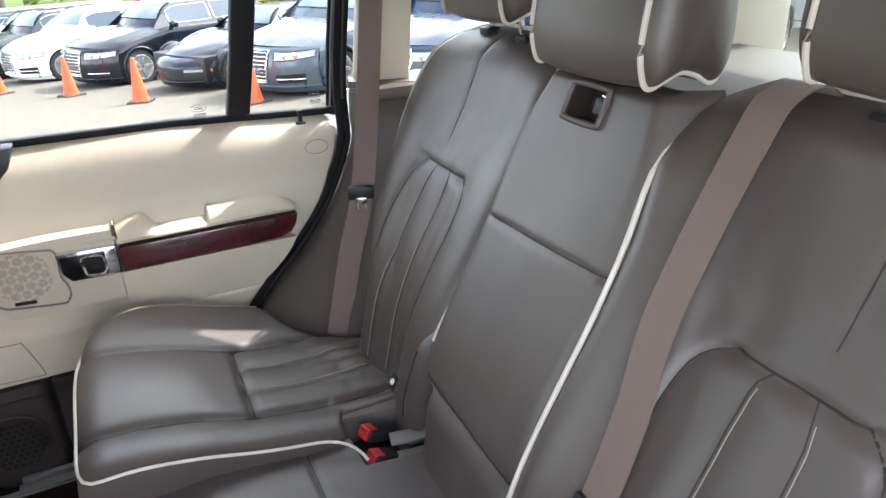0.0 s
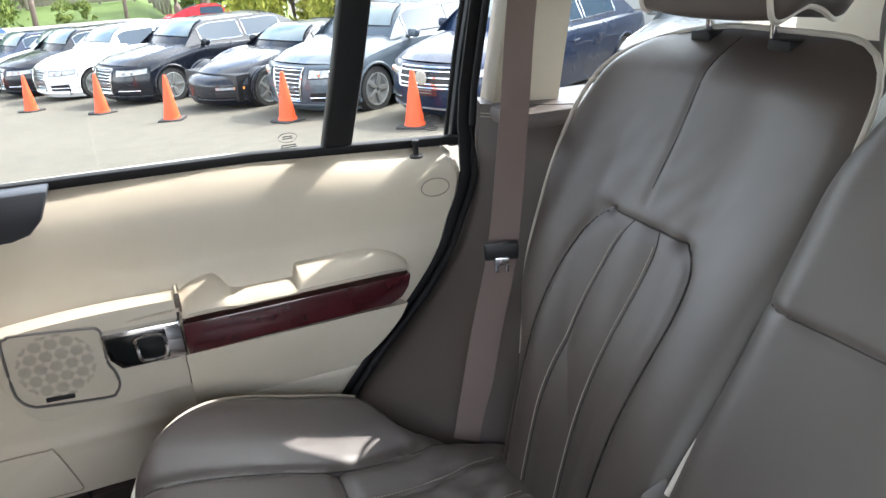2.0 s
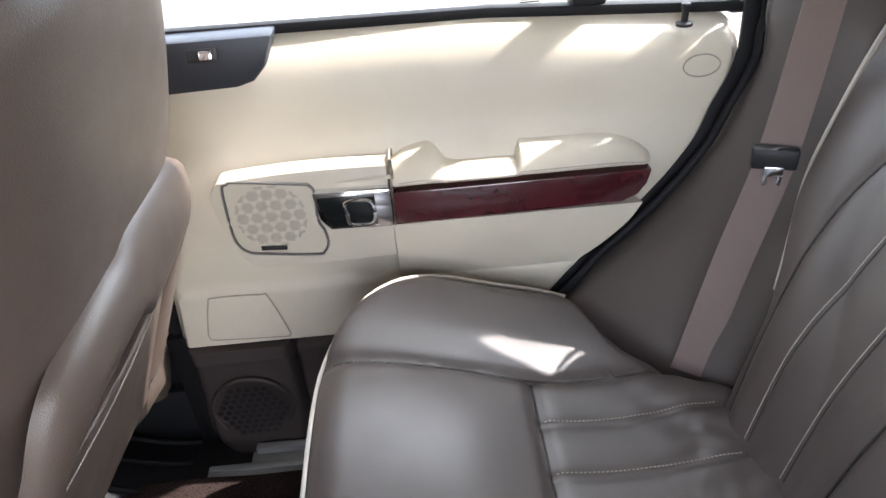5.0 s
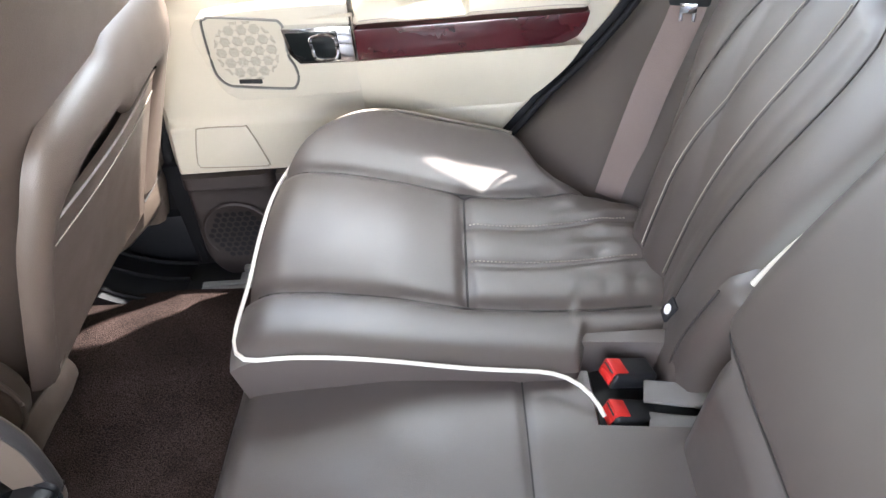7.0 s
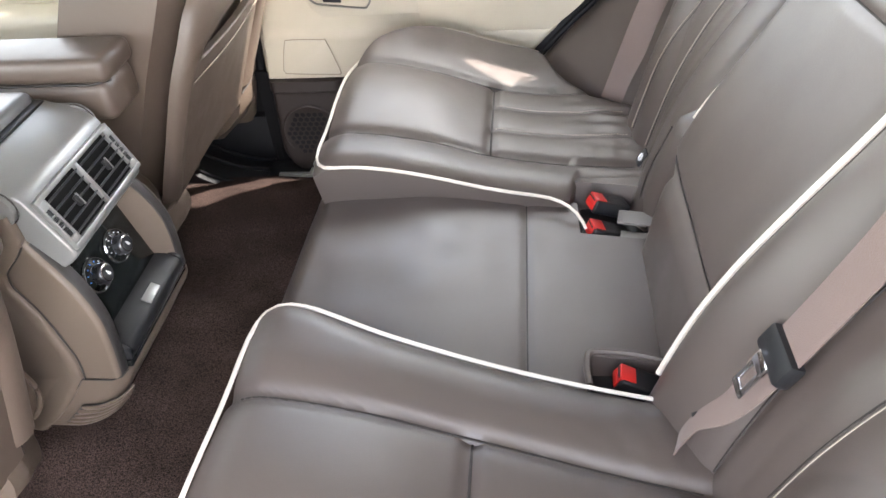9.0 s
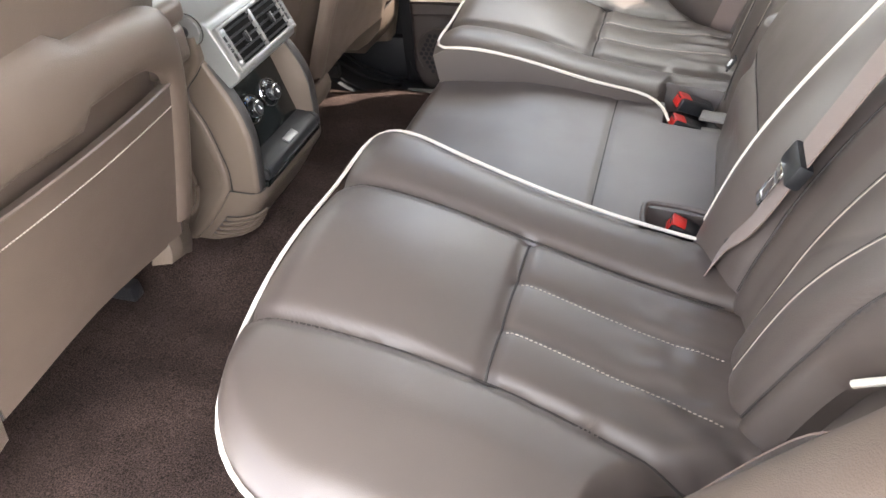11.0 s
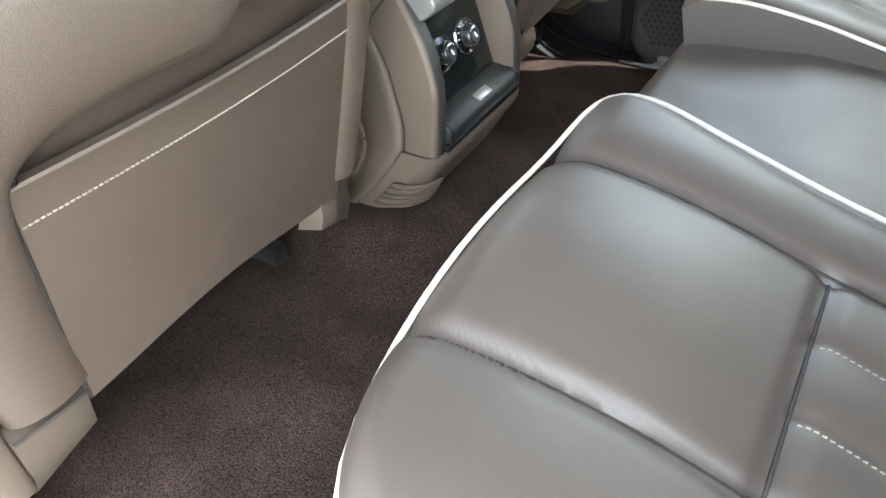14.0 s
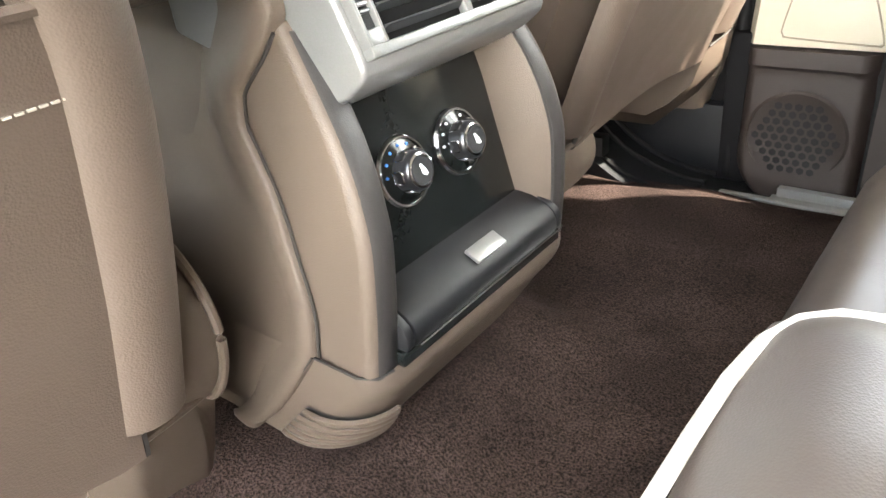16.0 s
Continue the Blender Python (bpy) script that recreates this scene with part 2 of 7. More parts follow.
def prism(outline, frm, to, r=0.0, seg=2):
    """A closed outline of 3D points, pushed along a vector; r bevels its edges."""
    bm = bmesh.new()
    a = [bm.verts.new(Vector(p) + Vector(frm)) for p in outline]
    b = [bm.verts.new(Vector(p) + Vector(to)) for p in outline]
    bm.faces.new(a)
    bm.faces.new(b[::-1])
    n = len(a)
    for i in range(n):
        bm.faces.new((a[i], b[i], b[(i + 1) % n], a[(i + 1) % n]))
    bmesh.ops.recalc_face_normals(bm, faces=bm.faces)
    if r:
        es = [e for e in bm.edges if len(e.link_faces) == 2 and e.calc_face_angle(0) > 0.6]
        bmesh.ops.bevel(bm, geom=es, offset=r, segments=seg, profile=0.5, affect="EDGES", clamp_overlap=True)
    return bm


def smooth_line(pts, n=8, closed=False):
    """Points of a Catmull-Rom line through pts."""
    P = [Vector(p) for p in pts]
    out = []
    m = len(P)
    for i in range(m if closed else m - 1):
        p0 = P[(i - 1) % m] if closed or i > 0 else P[0] * 2 - P[1]
        p1, p2 = P[i], P[(i + 1) % m]
        p3 = P[(i + 2) % m] if closed or i + 2 < m else P[-1] * 2 - P[-2]
        for k in range(n):
            t = k / n
            out.append(0.5 * ((2 * p1) + (p2 - p0) * t + (2 * p0 - 5 * p1 + 4 * p2 - p3) * t * t + (3 * p1 - p0 - 3 * p2 + p3) * t ** 3))
    if not closed:
        out.append(P[-1])
    return out


def tube(pts, r, sides=8, closed=False, flat=None, up=(0, 0, 1)):
    """A round cord along pts, or a strap when flat = (half width, half thickness), with up across its width."""
    bm = bmesh.new()
    P = [Vector(p) for p in pts]
    rings = []
    n = len(P)
    last = None
    for i, p in enumerate(P):
        if closed:
            d = (P[(i + 1) % n] - P[(i - 1) % n]).normalized()
        else:
            d = (P[min(i + 1, n - 1)] - P[max(i - 1, 0)]).normalized()
        u = Vector(up[i] if isinstance(up, list) else up)
        side = u - d * u.dot(d)
        if side.length < 1e-4:
            side = last or d.orthogonal()
        side.normalize()
        last = side
        nor = d.cross(side)
        ring = []
        for k in range(sides):
            a = 2 * math.pi * (k + 0.5) / sides
            if flat:
                c, s = math.cos(a), math.sin(a)
                ring.append(bm.verts.new(p + side * flat[0] * (abs(c) ** 0.35 * (1 if c > 0 else -1)) + nor * flat[1] * (abs(s) ** 0.35 * (1 if s > 0 else -1))))
            else:
                rad = r[i] if isinstance(r, list) else r
                ring.append(bm.verts.new(p + side * rad * math.cos(a) + nor * rad * math.sin(a)))
        rings.append(ring)
    m = len(rings)
    for i in range(m if closed else m - 1):
        for k in range(sides):
            bm.faces.new((rings[i][k], rings[i][(k + 1) % sides], rings[(i + 1) % m][(k + 1) % sides], rings[(i + 1) % m][k]))
    if not closed:
        bm.faces.new(rings[0][::-1])
        bm.faces.new(rings[-1])
    return bm


def lathe(profile, sides=24):
    """A turned body round z from (radius, height) pairs."""
    bm = bmesh.new()
    rings = []
    for r, h in profile:
        rings.append([bm.verts.new((max(r, 1e-4) * math.cos(2 * math.pi * k / sides), max(r, 1e-4) * math.sin(2 * math.pi * k / sides), h)) for k in range(sides)])
    for a, b in zip(rings, rings[1:]):
        for k in range(sides):
            bm.faces.new((a[k], a[(k + 1) % sides], b[(k + 1) % sides], b[k]))
    bm.faces.new(rings[0][::-1])
    bm.faces.new(rings[-1])
    return bm


def loft(sections, closed=True, caps=True):
    """A skin over rows of points, one row a section."""
    bm = bmesh.new()
    rows = [[bm.verts.new(p) for p in s] for s in sections]
    n = len(rows[0])
    for a, b in zip(rows, rows[1:]):
        for k in range(n if closed else n - 1):
            bm.faces.new((a[k], a[(k + 1) % n], b[(k + 1) % n], b[k]))
    if caps and closed:
        bm.faces.new(rows[0][::-1])
        bm.faces.new(rows[-1])
    return bm


def lerp_table(table, t):
    """Smooth value at t through rows of (t, value), without overshoot."""
    n = len(table)
    if t <= table[0][0]:
        return table[0][1]
    if t >= table[-1][0]:
        return table[-1][1]
    d = [(b[1] - a[1]) / (b[0] - a[0]) for a, b in zip(table, table[1:])]
    i = next(k for k in range(n - 1) if t <= table[k + 1][0])

    def slope(k):
        if k == 0 or k == n - 1:
            return d[0] if k == 0 else d[-1]
        return 0.0 if d[k - 1] * d[k] <= 0 else 2 * d[k - 1] * d[k] / (d[k - 1] + d[k])
    h = table[i + 1][0] - table[i][0]
    q = (t - table[i][0]) / h
    a, b = table[i][1], table[i + 1][1]
    return a * (1 + 2 * q) * (1 - q) ** 2 + slope(i) * h * q * (1 - q) ** 2 + b * q * q * (3 - 2 * q) + slope(i + 1) * h * q * q * (q - 1)


def dip(d, w):
    return math.exp(-(d / w) ** 2)


def ease(a, b, t):
    k = min(1.0, max(0.0, (t - a) / (b - a)))
    return k * k * (3 - 2 * k)


# ---- rear bench: cushions ----
def cushion_z(x):
    return lerp_table([(-0.30, 1.036), (-0.20, 1.030), (-0.10, 1.010), (0.0, 0.978), (0.12, 0.950), (0.30, 0.925)], x)


def inner_edge(x, s=-1):
    """The side towards the middle seat; one cushion is cut back for the buckles."""
    return lerp_table([(-0.27, 0.160), (0.0, 0.178), (0.25, 0.200)], x) + (0.052 * ease(0.128, 0.150, x) if s > 0 else -0.030 * ease(-0.08, -0.25, x))


def outer_edge(x):
    if x < -0.10:
        k = max(0.0, 1 - ((x + 0.10) / -0.17) ** 2)
        return 0.55 + 0.187 * k ** 0.62
    return lerp_table([(-0.10, 0.735), (0.070, 0.735), (0.098, 0.716), (0.112, 0.680), (0.126, 0.640), (0.16, 0.600), (0.20, 0.570), (0.30, 0.535)], x)


def outer_top(s):
    def f(u, v):
        x = -0.268 + 0.548 * u
        x0 = 0.008 * ease(0.2, 0.0, u) if s < 0 else 0.0
        yi, yo = inner_edge(x, s), outer_edge(x)
        y = yi + (yo - yi) * v
        z = cushion_z(x)
        so = lerp_table([(-0.3, 0.535), (0.0, 0.522), (0.25, 0.575)], x)
        si = lerp_table([(-0.3, 0.270), (0.0, 0.280), (0.25, 0.310)], x)
        z += 0.010 * ease(so - 0.01, so + 0.08, y) + 0.010 * ease(si + 0.01, si - 0.06, y)
        z += 0.014 * math.sin(math.pi * min(1, max(0, (y - si) / (so - si)))) * ease(0.02, -0.12, x)
        z -= 0.007 * dip(y - so, 0.010) + 0.007 * dip(y - si, 0.010)
        if si < y < so:
            z -= 0.008 * dip(x - 0.002, 0.009)
            if x > 0.0:
                third = (so - si) / 3
                for k in (1, 2):
                    z -= 0.003 * dip(y - si - third * k, 0.006)
                w = (y - si) % third / third
                z += 0.003 * math.sin(math.pi * w)
        # rounded rim
        e = min(y - yi, yo - y, x + 0.268)
        z -= 0.024 * max(0, 1 - max(yo - y, 0) / 0.05) ** 2 + 0.014 * max(0, 1 - max(y - yi, 0) / 0.035) ** 2 + 0.016 * max(0, 1 - max(x + 0.268, 0) / 0.045) ** 2
        z += 0.0022 * noise.noise((x * 7, y * 7 * s, 3.0)) * ease(0.0, 0.06, e)
        z += 0.0055 * noise.noise((x * 14 + y * 16, y * 34 - x * 12, 7.0 * s)) * ease(0.09, 0.20, x) * ease(0.30, 0.45, y)
        z += 0.0016 * noise.noise((x * 45, y * 45, 2.0 * s)) * ease(0.06, 0.2, x)
        return Vector((x + x0, s * y, z))
    return f


def outer_low(s):
    def f(u, v):
        p = outer_top(s)(u, v)
        x = p.x + 0.02 * max(0, 1 - u * 5)
        y = abs(p.y)
        yi, yo = inner_edge(p.x, s), outer_edge(p.x)
        y = yi + 0.01 + (yo - yi - 0.022) * v
        return Vector((x, s * y, 0.872))
    return f


def rim_line(s):
    top = outer_top(s)
    if s > 0:
        pts = [Vector((0.152, 0.138, 0.924)), Vector((0.150, 0.143, 0.936)), Vector((0.143, 0.155, 0.943)), Vector((0.130, 0.168, 0.946))]
        pts += [top(u, 0.0) for u in [0.70 - 0.70 * k / 22 for k in range(22)]]
    else:
        pts = [top(u, 0.0) for u in [0.925 - 0.925 * k / 26 for k in range(26)]]
    pts += [top(0.0, k / 14) for k in range(15)]
    pts += [top(k / 30 * 0.98, 1.0) for k in range(1, 21)]
    return pts


def rear_cushion(s, label):
    t = thing("rear_seat", label, "car seat", "outer seats of the rear bench", at=(0, s * 0.45, 0.872))
    bm = slab(outer_top(s), outer_low(s), 110, 96)
    sides = bm.copy()
    bmesh.ops.recalc_face_normals(bm, faces=bm.faces)
    bmesh.ops.recalc_face_normals(sides, faces=sides.faces)
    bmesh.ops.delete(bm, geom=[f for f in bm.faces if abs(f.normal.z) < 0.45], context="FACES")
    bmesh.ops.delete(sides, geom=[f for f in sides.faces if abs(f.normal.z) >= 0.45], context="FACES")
    part("cushion", bm, LEATHER, t)
    # side faces by the doorway carry bounced daylight in their colour
    part("side_panel", sides, LEATHER_LIT_SIDE if s < 0 else LEATHER, t, "leather cushion side, bounced daylight in its colour by the open doorway")
    pts = rim_line(s)
    mid_p = Vector((0.0, s * 0.45, 0))
    pts = [p + Vector((0, 0, 0.0055)) + Vector((p.x - mid_p.x, p.y - mid_p.y, 0)).normalized() * 0.002 for p in pts]
    # round the front corner of the cord
    soft = [pts[0]] + [(a + b * 2 + c) / 4 for a, b, c in zip(pts, pts[1:], pts[2:])] + [pts[-1]]
    for _ in range(3):
        soft = [soft[0]] + [(a + b * 2 + c) / 4 for a, b, c in zip(soft, soft[1:], soft[2:])] + [soft[-1]]
    part("piping", tube(soft, 0.0027, 8), PIPING, t, "cream piping along the cushion edge")
    top = outer_top(s)
    seams = []
    for kind in ("o", "i"):
        line = []
        for k in range(41):
            x = -0.255 + 0.50 * k / 40
            y = lerp_table([(-0.3, 0.535), (0.0, 0.522), (0.25, 0.575)], x) if kind == "o" else lerp_table([(-0.3, 0.270), (0.0, 0.280), (0.25, 0.310)], x)
            yi, yo = inner_edge(x, s), outer_edge(x)
            p = top((x + 0.268) / 0.548, (y - yi) / (yo - yi))
            line.append(p)
        part("seam", tube(line, 0.0016, 5), SEAM_SHADE, t)
    line = []
    for k in range(61):
        y = 0.284 + 0.234 * k / 60
        yi, yo = inner_edge(0.002, s), outer_edge(0.002)
        line.append(top(0.270 / 0.548, (y - yi) / (yo - yi)) + Vector((0, 0, 0.0018)))
    part("seam", tube(line, 0.0016, 5), SEAM_SHADE, t)
    # stitches beside the pleats
    for q in (1, 2):
        bm = bmesh.new()
        for k in range(44):
            x = 0.01 + 0.0054 * k
            so = lerp_table([(-0.3, 0.535), (0.0, 0.522), (0.25, 0.575)], x)
            si = lerp_table([(-0.3, 0.270), (0.0, 0.280), (0.25, 0.310)], x)
            y = si + (so - si) / 3 * q + 0.006
            yi, yo = inner_edge(x, s), outer_edge(x)
            p = top((x + 0.268) / 0.548, (y - yi) / (yo - yi))
            b = box(-0.0016, 0.0016, -0.0006, 0.0006, -0.0006, 0.0010)
            me = bpy.data.meshes.new("t")
            turned(b, Matrix.Translation(p)).to_mesh(me)
            b.free()
            bm.from_mesh(me)
            bpy.data.meshes.remove(me)
        part("stitching", bm, THREAD, t, "pale stitching")
    return t


SEATS = {1: rear_cushion(1, "brown leather rear seat with cream piping by the closed door")}
SEATS[-1] = rear_cushion(-1, "brown leather rear seat with cream piping by the open doorway")


def mid_top(u, v):
    x = -0.282 + 0.544 * u
    y = -0.205 + 0.41 * v
    z = lerp_table([(-0.27, 0.962), (-0.1, 0.963), (0.05, 0.940), (0.27, 0.912)], x)
    z += 0.006 * math.cos(y * 7)
    z -= 0.004 * dip(x - 0.062, 0.006)
    z -= 0.030 * max(0, 1 - (x + 0.282) / 0.035) ** 2
    z += 0.002 * noise.noise((x * 14, y * 14, 1))
    z -= 0.040 * ease(0.145, 0.152, x) * ease(0.124, 0.131, y)
    z -= 0.034 * ease(0.134, 0.141, x) * ease(-0.124, -0.131, y)
    return Vector((x, y, z))


mid = thing("middle_seat", "plain brown leather middle seat of the rear bench", "car seat", at=(0, 0, 0.80))
part("cushion", slab(mid_top, lambda u, v: Vector((-0.272 + 0.53 * u, -0.2 + 0.4 * v, 0.80)), 110, 90), LEATHER, mid)
part("seam", tube([mid_top((0.062 + 0.282) / 0.544, k / 20) for k in range(21)], 0.0015, 5), SEAM_SHADE, mid)

# base under the bench
bench = thing("bench_base", "carpeted box under the rear bench", "seat base", at=(0, 0, 0.70))
part("box", box(-0.20, 0.34, -0.60, 0.60, 0.70, 0.89, 0.01), CARPET, bench)
for _s in (1, -1):
    part("end_cover", box(0.0, 0.40, min(_s * 0.60, _s * 0.76), max(_s * 0.60, _s * 0.76), 0.62, 0.90, 0.02), DARKBROWN, bench)


# ---- rear bench: backrests ----
def back_x(z):
    return lerp_table([(0.88, 0.255), (1.05, 0.300), (1.30, 0.432), (1.50, 0.530), (1.60, 0.565)], z)


def back_outer(z):
    return lerp_table([(0.90, 0.510), (1.05, 0.525), (1.10, 0.550), (1.18, 0.618), (1.25, 0.650), (1.33, 0.674), (1.40, 0.680), (1.47, 0.660), (1.53, 0.592), (1.56, 0.50)], z)


def back_inner(z, s=1):
    if s < 0:
        return lerp_table([(0.90, 0.166), (1.37, 0.160), (1.43, 0.150), (1.50, 0.140), (1.535, 0.150), (1.555, 0.178)], z)
    return lerp_table([(0.90, 0.166), (1.40, 0.160), (1.47, 0.166), (1.52, 0.180), (1.555, 0.215)], z)


def back_face(s):
    def f(u, v):
        z = 0.90 + 0.655 * u
        yi, yo = back_inner(z, s), back_outer(z)
        y = yi + (yo - yi) * v
        x = back_x(z)
        # soft bolsters at both sides
        e = min(y - yi, yo - y)
        x -= 0.016 * math.sin(math.pi * min(1.0, e / 0.16)) * ease(1.50, 1.25, z)
        x -= (0.060 if s < 0 else 0.022) * ease(0.15, 0.0, y - yi) * ease(1.56, 1.46, z)
        x -= 0.010 * math.sin(math.pi * (y - yi) / (yo - yi)) * ease(1.0, 1.2, z)
        lo, hi = insert_span(z)
        if lo < hi:
            d = min(y - lo, hi - y)
            x += 0.005 * dip(d, 0.007)
            if d > 0:
                w = (hi - lo) / 3
                q = ((y - lo) % w) / w
                x -= 0.005 * math.sin(math.pi * q) * ease(1.318, 1.295, z)
        x += 0.004 * dip(z - 1.316, 0.006) * ease(0.288, 0.31, y) * ease(0.515, 0.49, y)
        if z > 1.34:
            x += 0.003 * dip(y - 0.415, 0.005)
        x += (0.022 if yo - y < y - yi else 0.010) * max(0, 1 - max(e, 0) / 0.03) ** 2
        x += 0.060 * max(0, 1 - (1.555 - z) / (0.06 if s > 0 else 0.035)) ** 2
        x += 0.0022 * noise.noise((y * 9 * s, z * 7, 5.0))
        x += 0.0036 * noise.noise((y * 26 + z * 22, z * 14 - y * 9, 3.0 + s)) * dip(z - 1.36, 0.06) * ease(0.20, 0.30, y) * ease(0.66, 0.56, y)
        return Vector((x, s * y, z))
    return f


def insert_span(z):
    if z > 1.318:
        return (1, 0)
    lo = lerp_table([(0.90, 0.290), (1.10, 0.285), (1.24, 0.278), (1.285, 0.284), (1.306, 0.298), (1.318, 0.325)], z)
    hi = lerp_table([(0.90, 0.470), (1.10, 0.500), (1.22, 0.518), (1.27, 0.512), (1.300, 0.497), (1.318, 0.470)], z)
    return (lo, hi)


def back_rear(s):
    def f(u, v):
        p = back_face(s)(u, v)
        z = 0.90 + 0.64 * u
        yi, yo = back_inner(z, s) + 0.01, back_outer(z) - 0.02
        return Vector((back_x(z) + 0.13 - 0.03 * u, s * (yi + (yo - yi) * v), z - 0.01))
    return f


def rear_backrest(s):
    t = SEATS[s]
    part("backrest", slab(back_face(s), back_rear(s), 110, 84), LEATHER, t)
    f = back_face(s)
    rim = [f(u, 1.0) for u in [0.26 + 0.70 * k / 30 for k in range(31)]] + [f(1.0, 1 - k / 16) for k in range(2, 16)] + [f(1 - (0.69 if s > 0 else 0.93) * k / 30, 0.0) for k in range(2, 31)]
    if s > 0:
        rim = [p + Vector((-0.013, -0.001, 0)) * (ease(1.20, 1.16, p.z) if p.y < 0.25 else 0.0) for p in rim]
    rim = [p + Vector((-0.008 if abs(p.y) > 0.42 else -0.004, s * (0.006 if abs(p.y) > 0.42 else -0.002), 0.003)) for p in rim]
    for _ in range(4):
        rim = [rim[0]] + [(a + b * 2 + c) / 4 for a, b, c in zip(rim, rim[1:], rim[2:])] + [rim[-1]]
    part("piping", tube(rim, 0.0038, 8), PIPING, t, "cream piping along the backrest edge")

    def on(y, z):
        yi, yo = back_inner(z, s), back_outer(z)
        return f((z - 0.90) / 0.655, (y - yi) / (yo - yi))
    border = [on(insert_span(z)[1], z) + Vector((-0.0012, 0, 0)) for z in [0.93 + 0.387 * k / 40 for k in range(41)]] + [on(0.46 - 0.125 * k / 10, 1.3175) + Vector((-0.0012, 0, 0)) for k in range(11)] + [on(insert_span(1.317 - 0.377 * k / 40)[0], 1.317 - 0.377 * k / 40) + Vector((-0.0012, 0, 0)) for k in range(41)]
    part("seam", tube(border, 0.0016, 5), SEAM_SHADE, t)
    for q in (1, 2):
        line = [on(insert_span(z)[0] + (insert_span(z)[1] - insert_span(z)[0]) * q / 3, z) for z in [0.94 + 0.376 * k / 30 for k in range(31)]]
        part("seam", tube(line, 0.0014, 5), SEAM_SHADE, t)
        sew = [on(insert_span(z)[0] + (insert_span(z)[1] - insert_span(z)[0]) * q / 3 + 0.005, z) + Vector((-0.0006, 0, 0)) for z in [0.94 + 0.36 * k / 60 for k in range(61)]]
        part("stitching", tube(sew, 0.0007, 4), THREAD, t, "pale stitching")
    part("seam", tube([on(0.415, 1.36 + 0.185 * k / 14) for k in range(15)], 0.0014, 5), SEAM_SHADE, t)
    for y in (0.34, 0.475):
        p = Vector((0.585, s * y, 1.535))
        part("headrest_guide", turned(box(-0.02, 0.02, -0.018, 0.018, 0, 0.016, 0.004), Matrix.Translation(p)), BLACKPL, t)
    return t


rear_backrest(1)
rear_backrest(-1)

# rounded inner end of the far backrest above the buckles
_end = []
for _k in range(15):
    _z = 0.905 + 0.207 * _k / 14
    _r = math.sqrt(max(0.0, 1 - max(0.0, (_z - 1.085) / 0.0275) ** 2))
    _x, _y = lerp_table([(0.90, 0.246), (0.97, 0.251), (1.11, 0.282)], _z), lerp_table([(0.90, 0.205), (0.97, 0.199), (1.11, 0.174)], _z)
    _end.append([Vector((_x + a + 0.03 * (1 - _r), _y - b * (0.35 + 0.65 * _r), _z)) for a, b in ((0.05, -0.008), (-0.003, -0.006), (-0.007, 0.006), (-0.004, 0.024), (0.006, 0.040), (0.022, 0.048), (0.055, 0.050))])
part("side_flap", loft(_end), LEATHER, SEATS[1], "rounded leather end of the backrest")
part("seam", tube([r[2] + Vector((-0.0008, 0.004, 0)) for r in _end[1:13]], 0.0014, 5), SEAM_SHADE, SEATS[1])


def mid_half(z):
    return lerp_table([(0.88, 0.163), (1.2, 0.163), (1.45, 0.158), (1.55, 0.135)], z)


def mid_face(u, v):
    z = 0.885 + 0.655 * u
    half = mid_half(z)
    y = -half + (half + half * (1 - 0.27 * ease(1.064, 1.05, z))) * v
    x = lerp_table([(0.88, 0.235), (1.05, 0.262), (1.31, 0.385), (1.48, 0.462), (1.56, 0.50)], z)
    e = min(y + half, half * (1 - 0.27 * ease(1.064, 1.05, z)) - y)
    x += 0.018 * max(0, 1 - e / 0.035) ** 2 * (1 + 1.6 * ease(1.42, 1.54, z))
    x += 0.004 * dip(z - 1.324 + 0.04 * y, 0.005)
    low = z - 1.057 - 0.04 * y
    x += 0.004 * dip(low, 0.005) - 0.010 * ease(0.0, -0.03, low)
    x += 0.03 * max(0, 1 - (1.54 - z) / 0.012) ** 2
    x += 0.0025 * noise.noise((y * 10, z * 8, 2.0))
    return Vector((x, y, z))


_mb = slab(mid_face, lambda u, v: Vector((0.36 + 0.20 * u, -0.150 + 0.30 * v, 0.885 + 0.64 * u)), 140, 72)
bmesh.ops.delete(_mb, geom=[f for f in _mb.faces if -0.026 < f.calc_center_median().y < 0.050 and 1.486 < f.calc_center_median().z < 1.526 and f.calc_center_median().x < 0.515 and abs(f.normal.y) < 0.5], context="FACES")
part("backrest", _mb, LEATHER, mid)
part("seam", tube([mid_face((1.324 - 0.04 * (-0.158 + 0.0158 * k) - 0.885) / 0.655, 0.02 + 0.96 * k / 20) for k in range(21)], 0.0015, 5), SEAM_SHADE, mid)
part("seam", tube([mid_face((1.057 + 0.04 * (-0.16 + 0.28 * k / 30) - 0.885) / 0.655, 0.01 + 0.98 * k / 30) + Vector((-0.0005, 0, 0)) for k in range(31)], 0.0015, 5), SEAM_SHADE, mid)


# release latch: a framed hole with a dark lever inside
def latch_at(y, z, out):
    return mid_face((z - 0.885) / 0.655, (y + mid_half(z)) / (2 * mid_half(z))) + Vector((-0.9, 0, 0.42)) * out


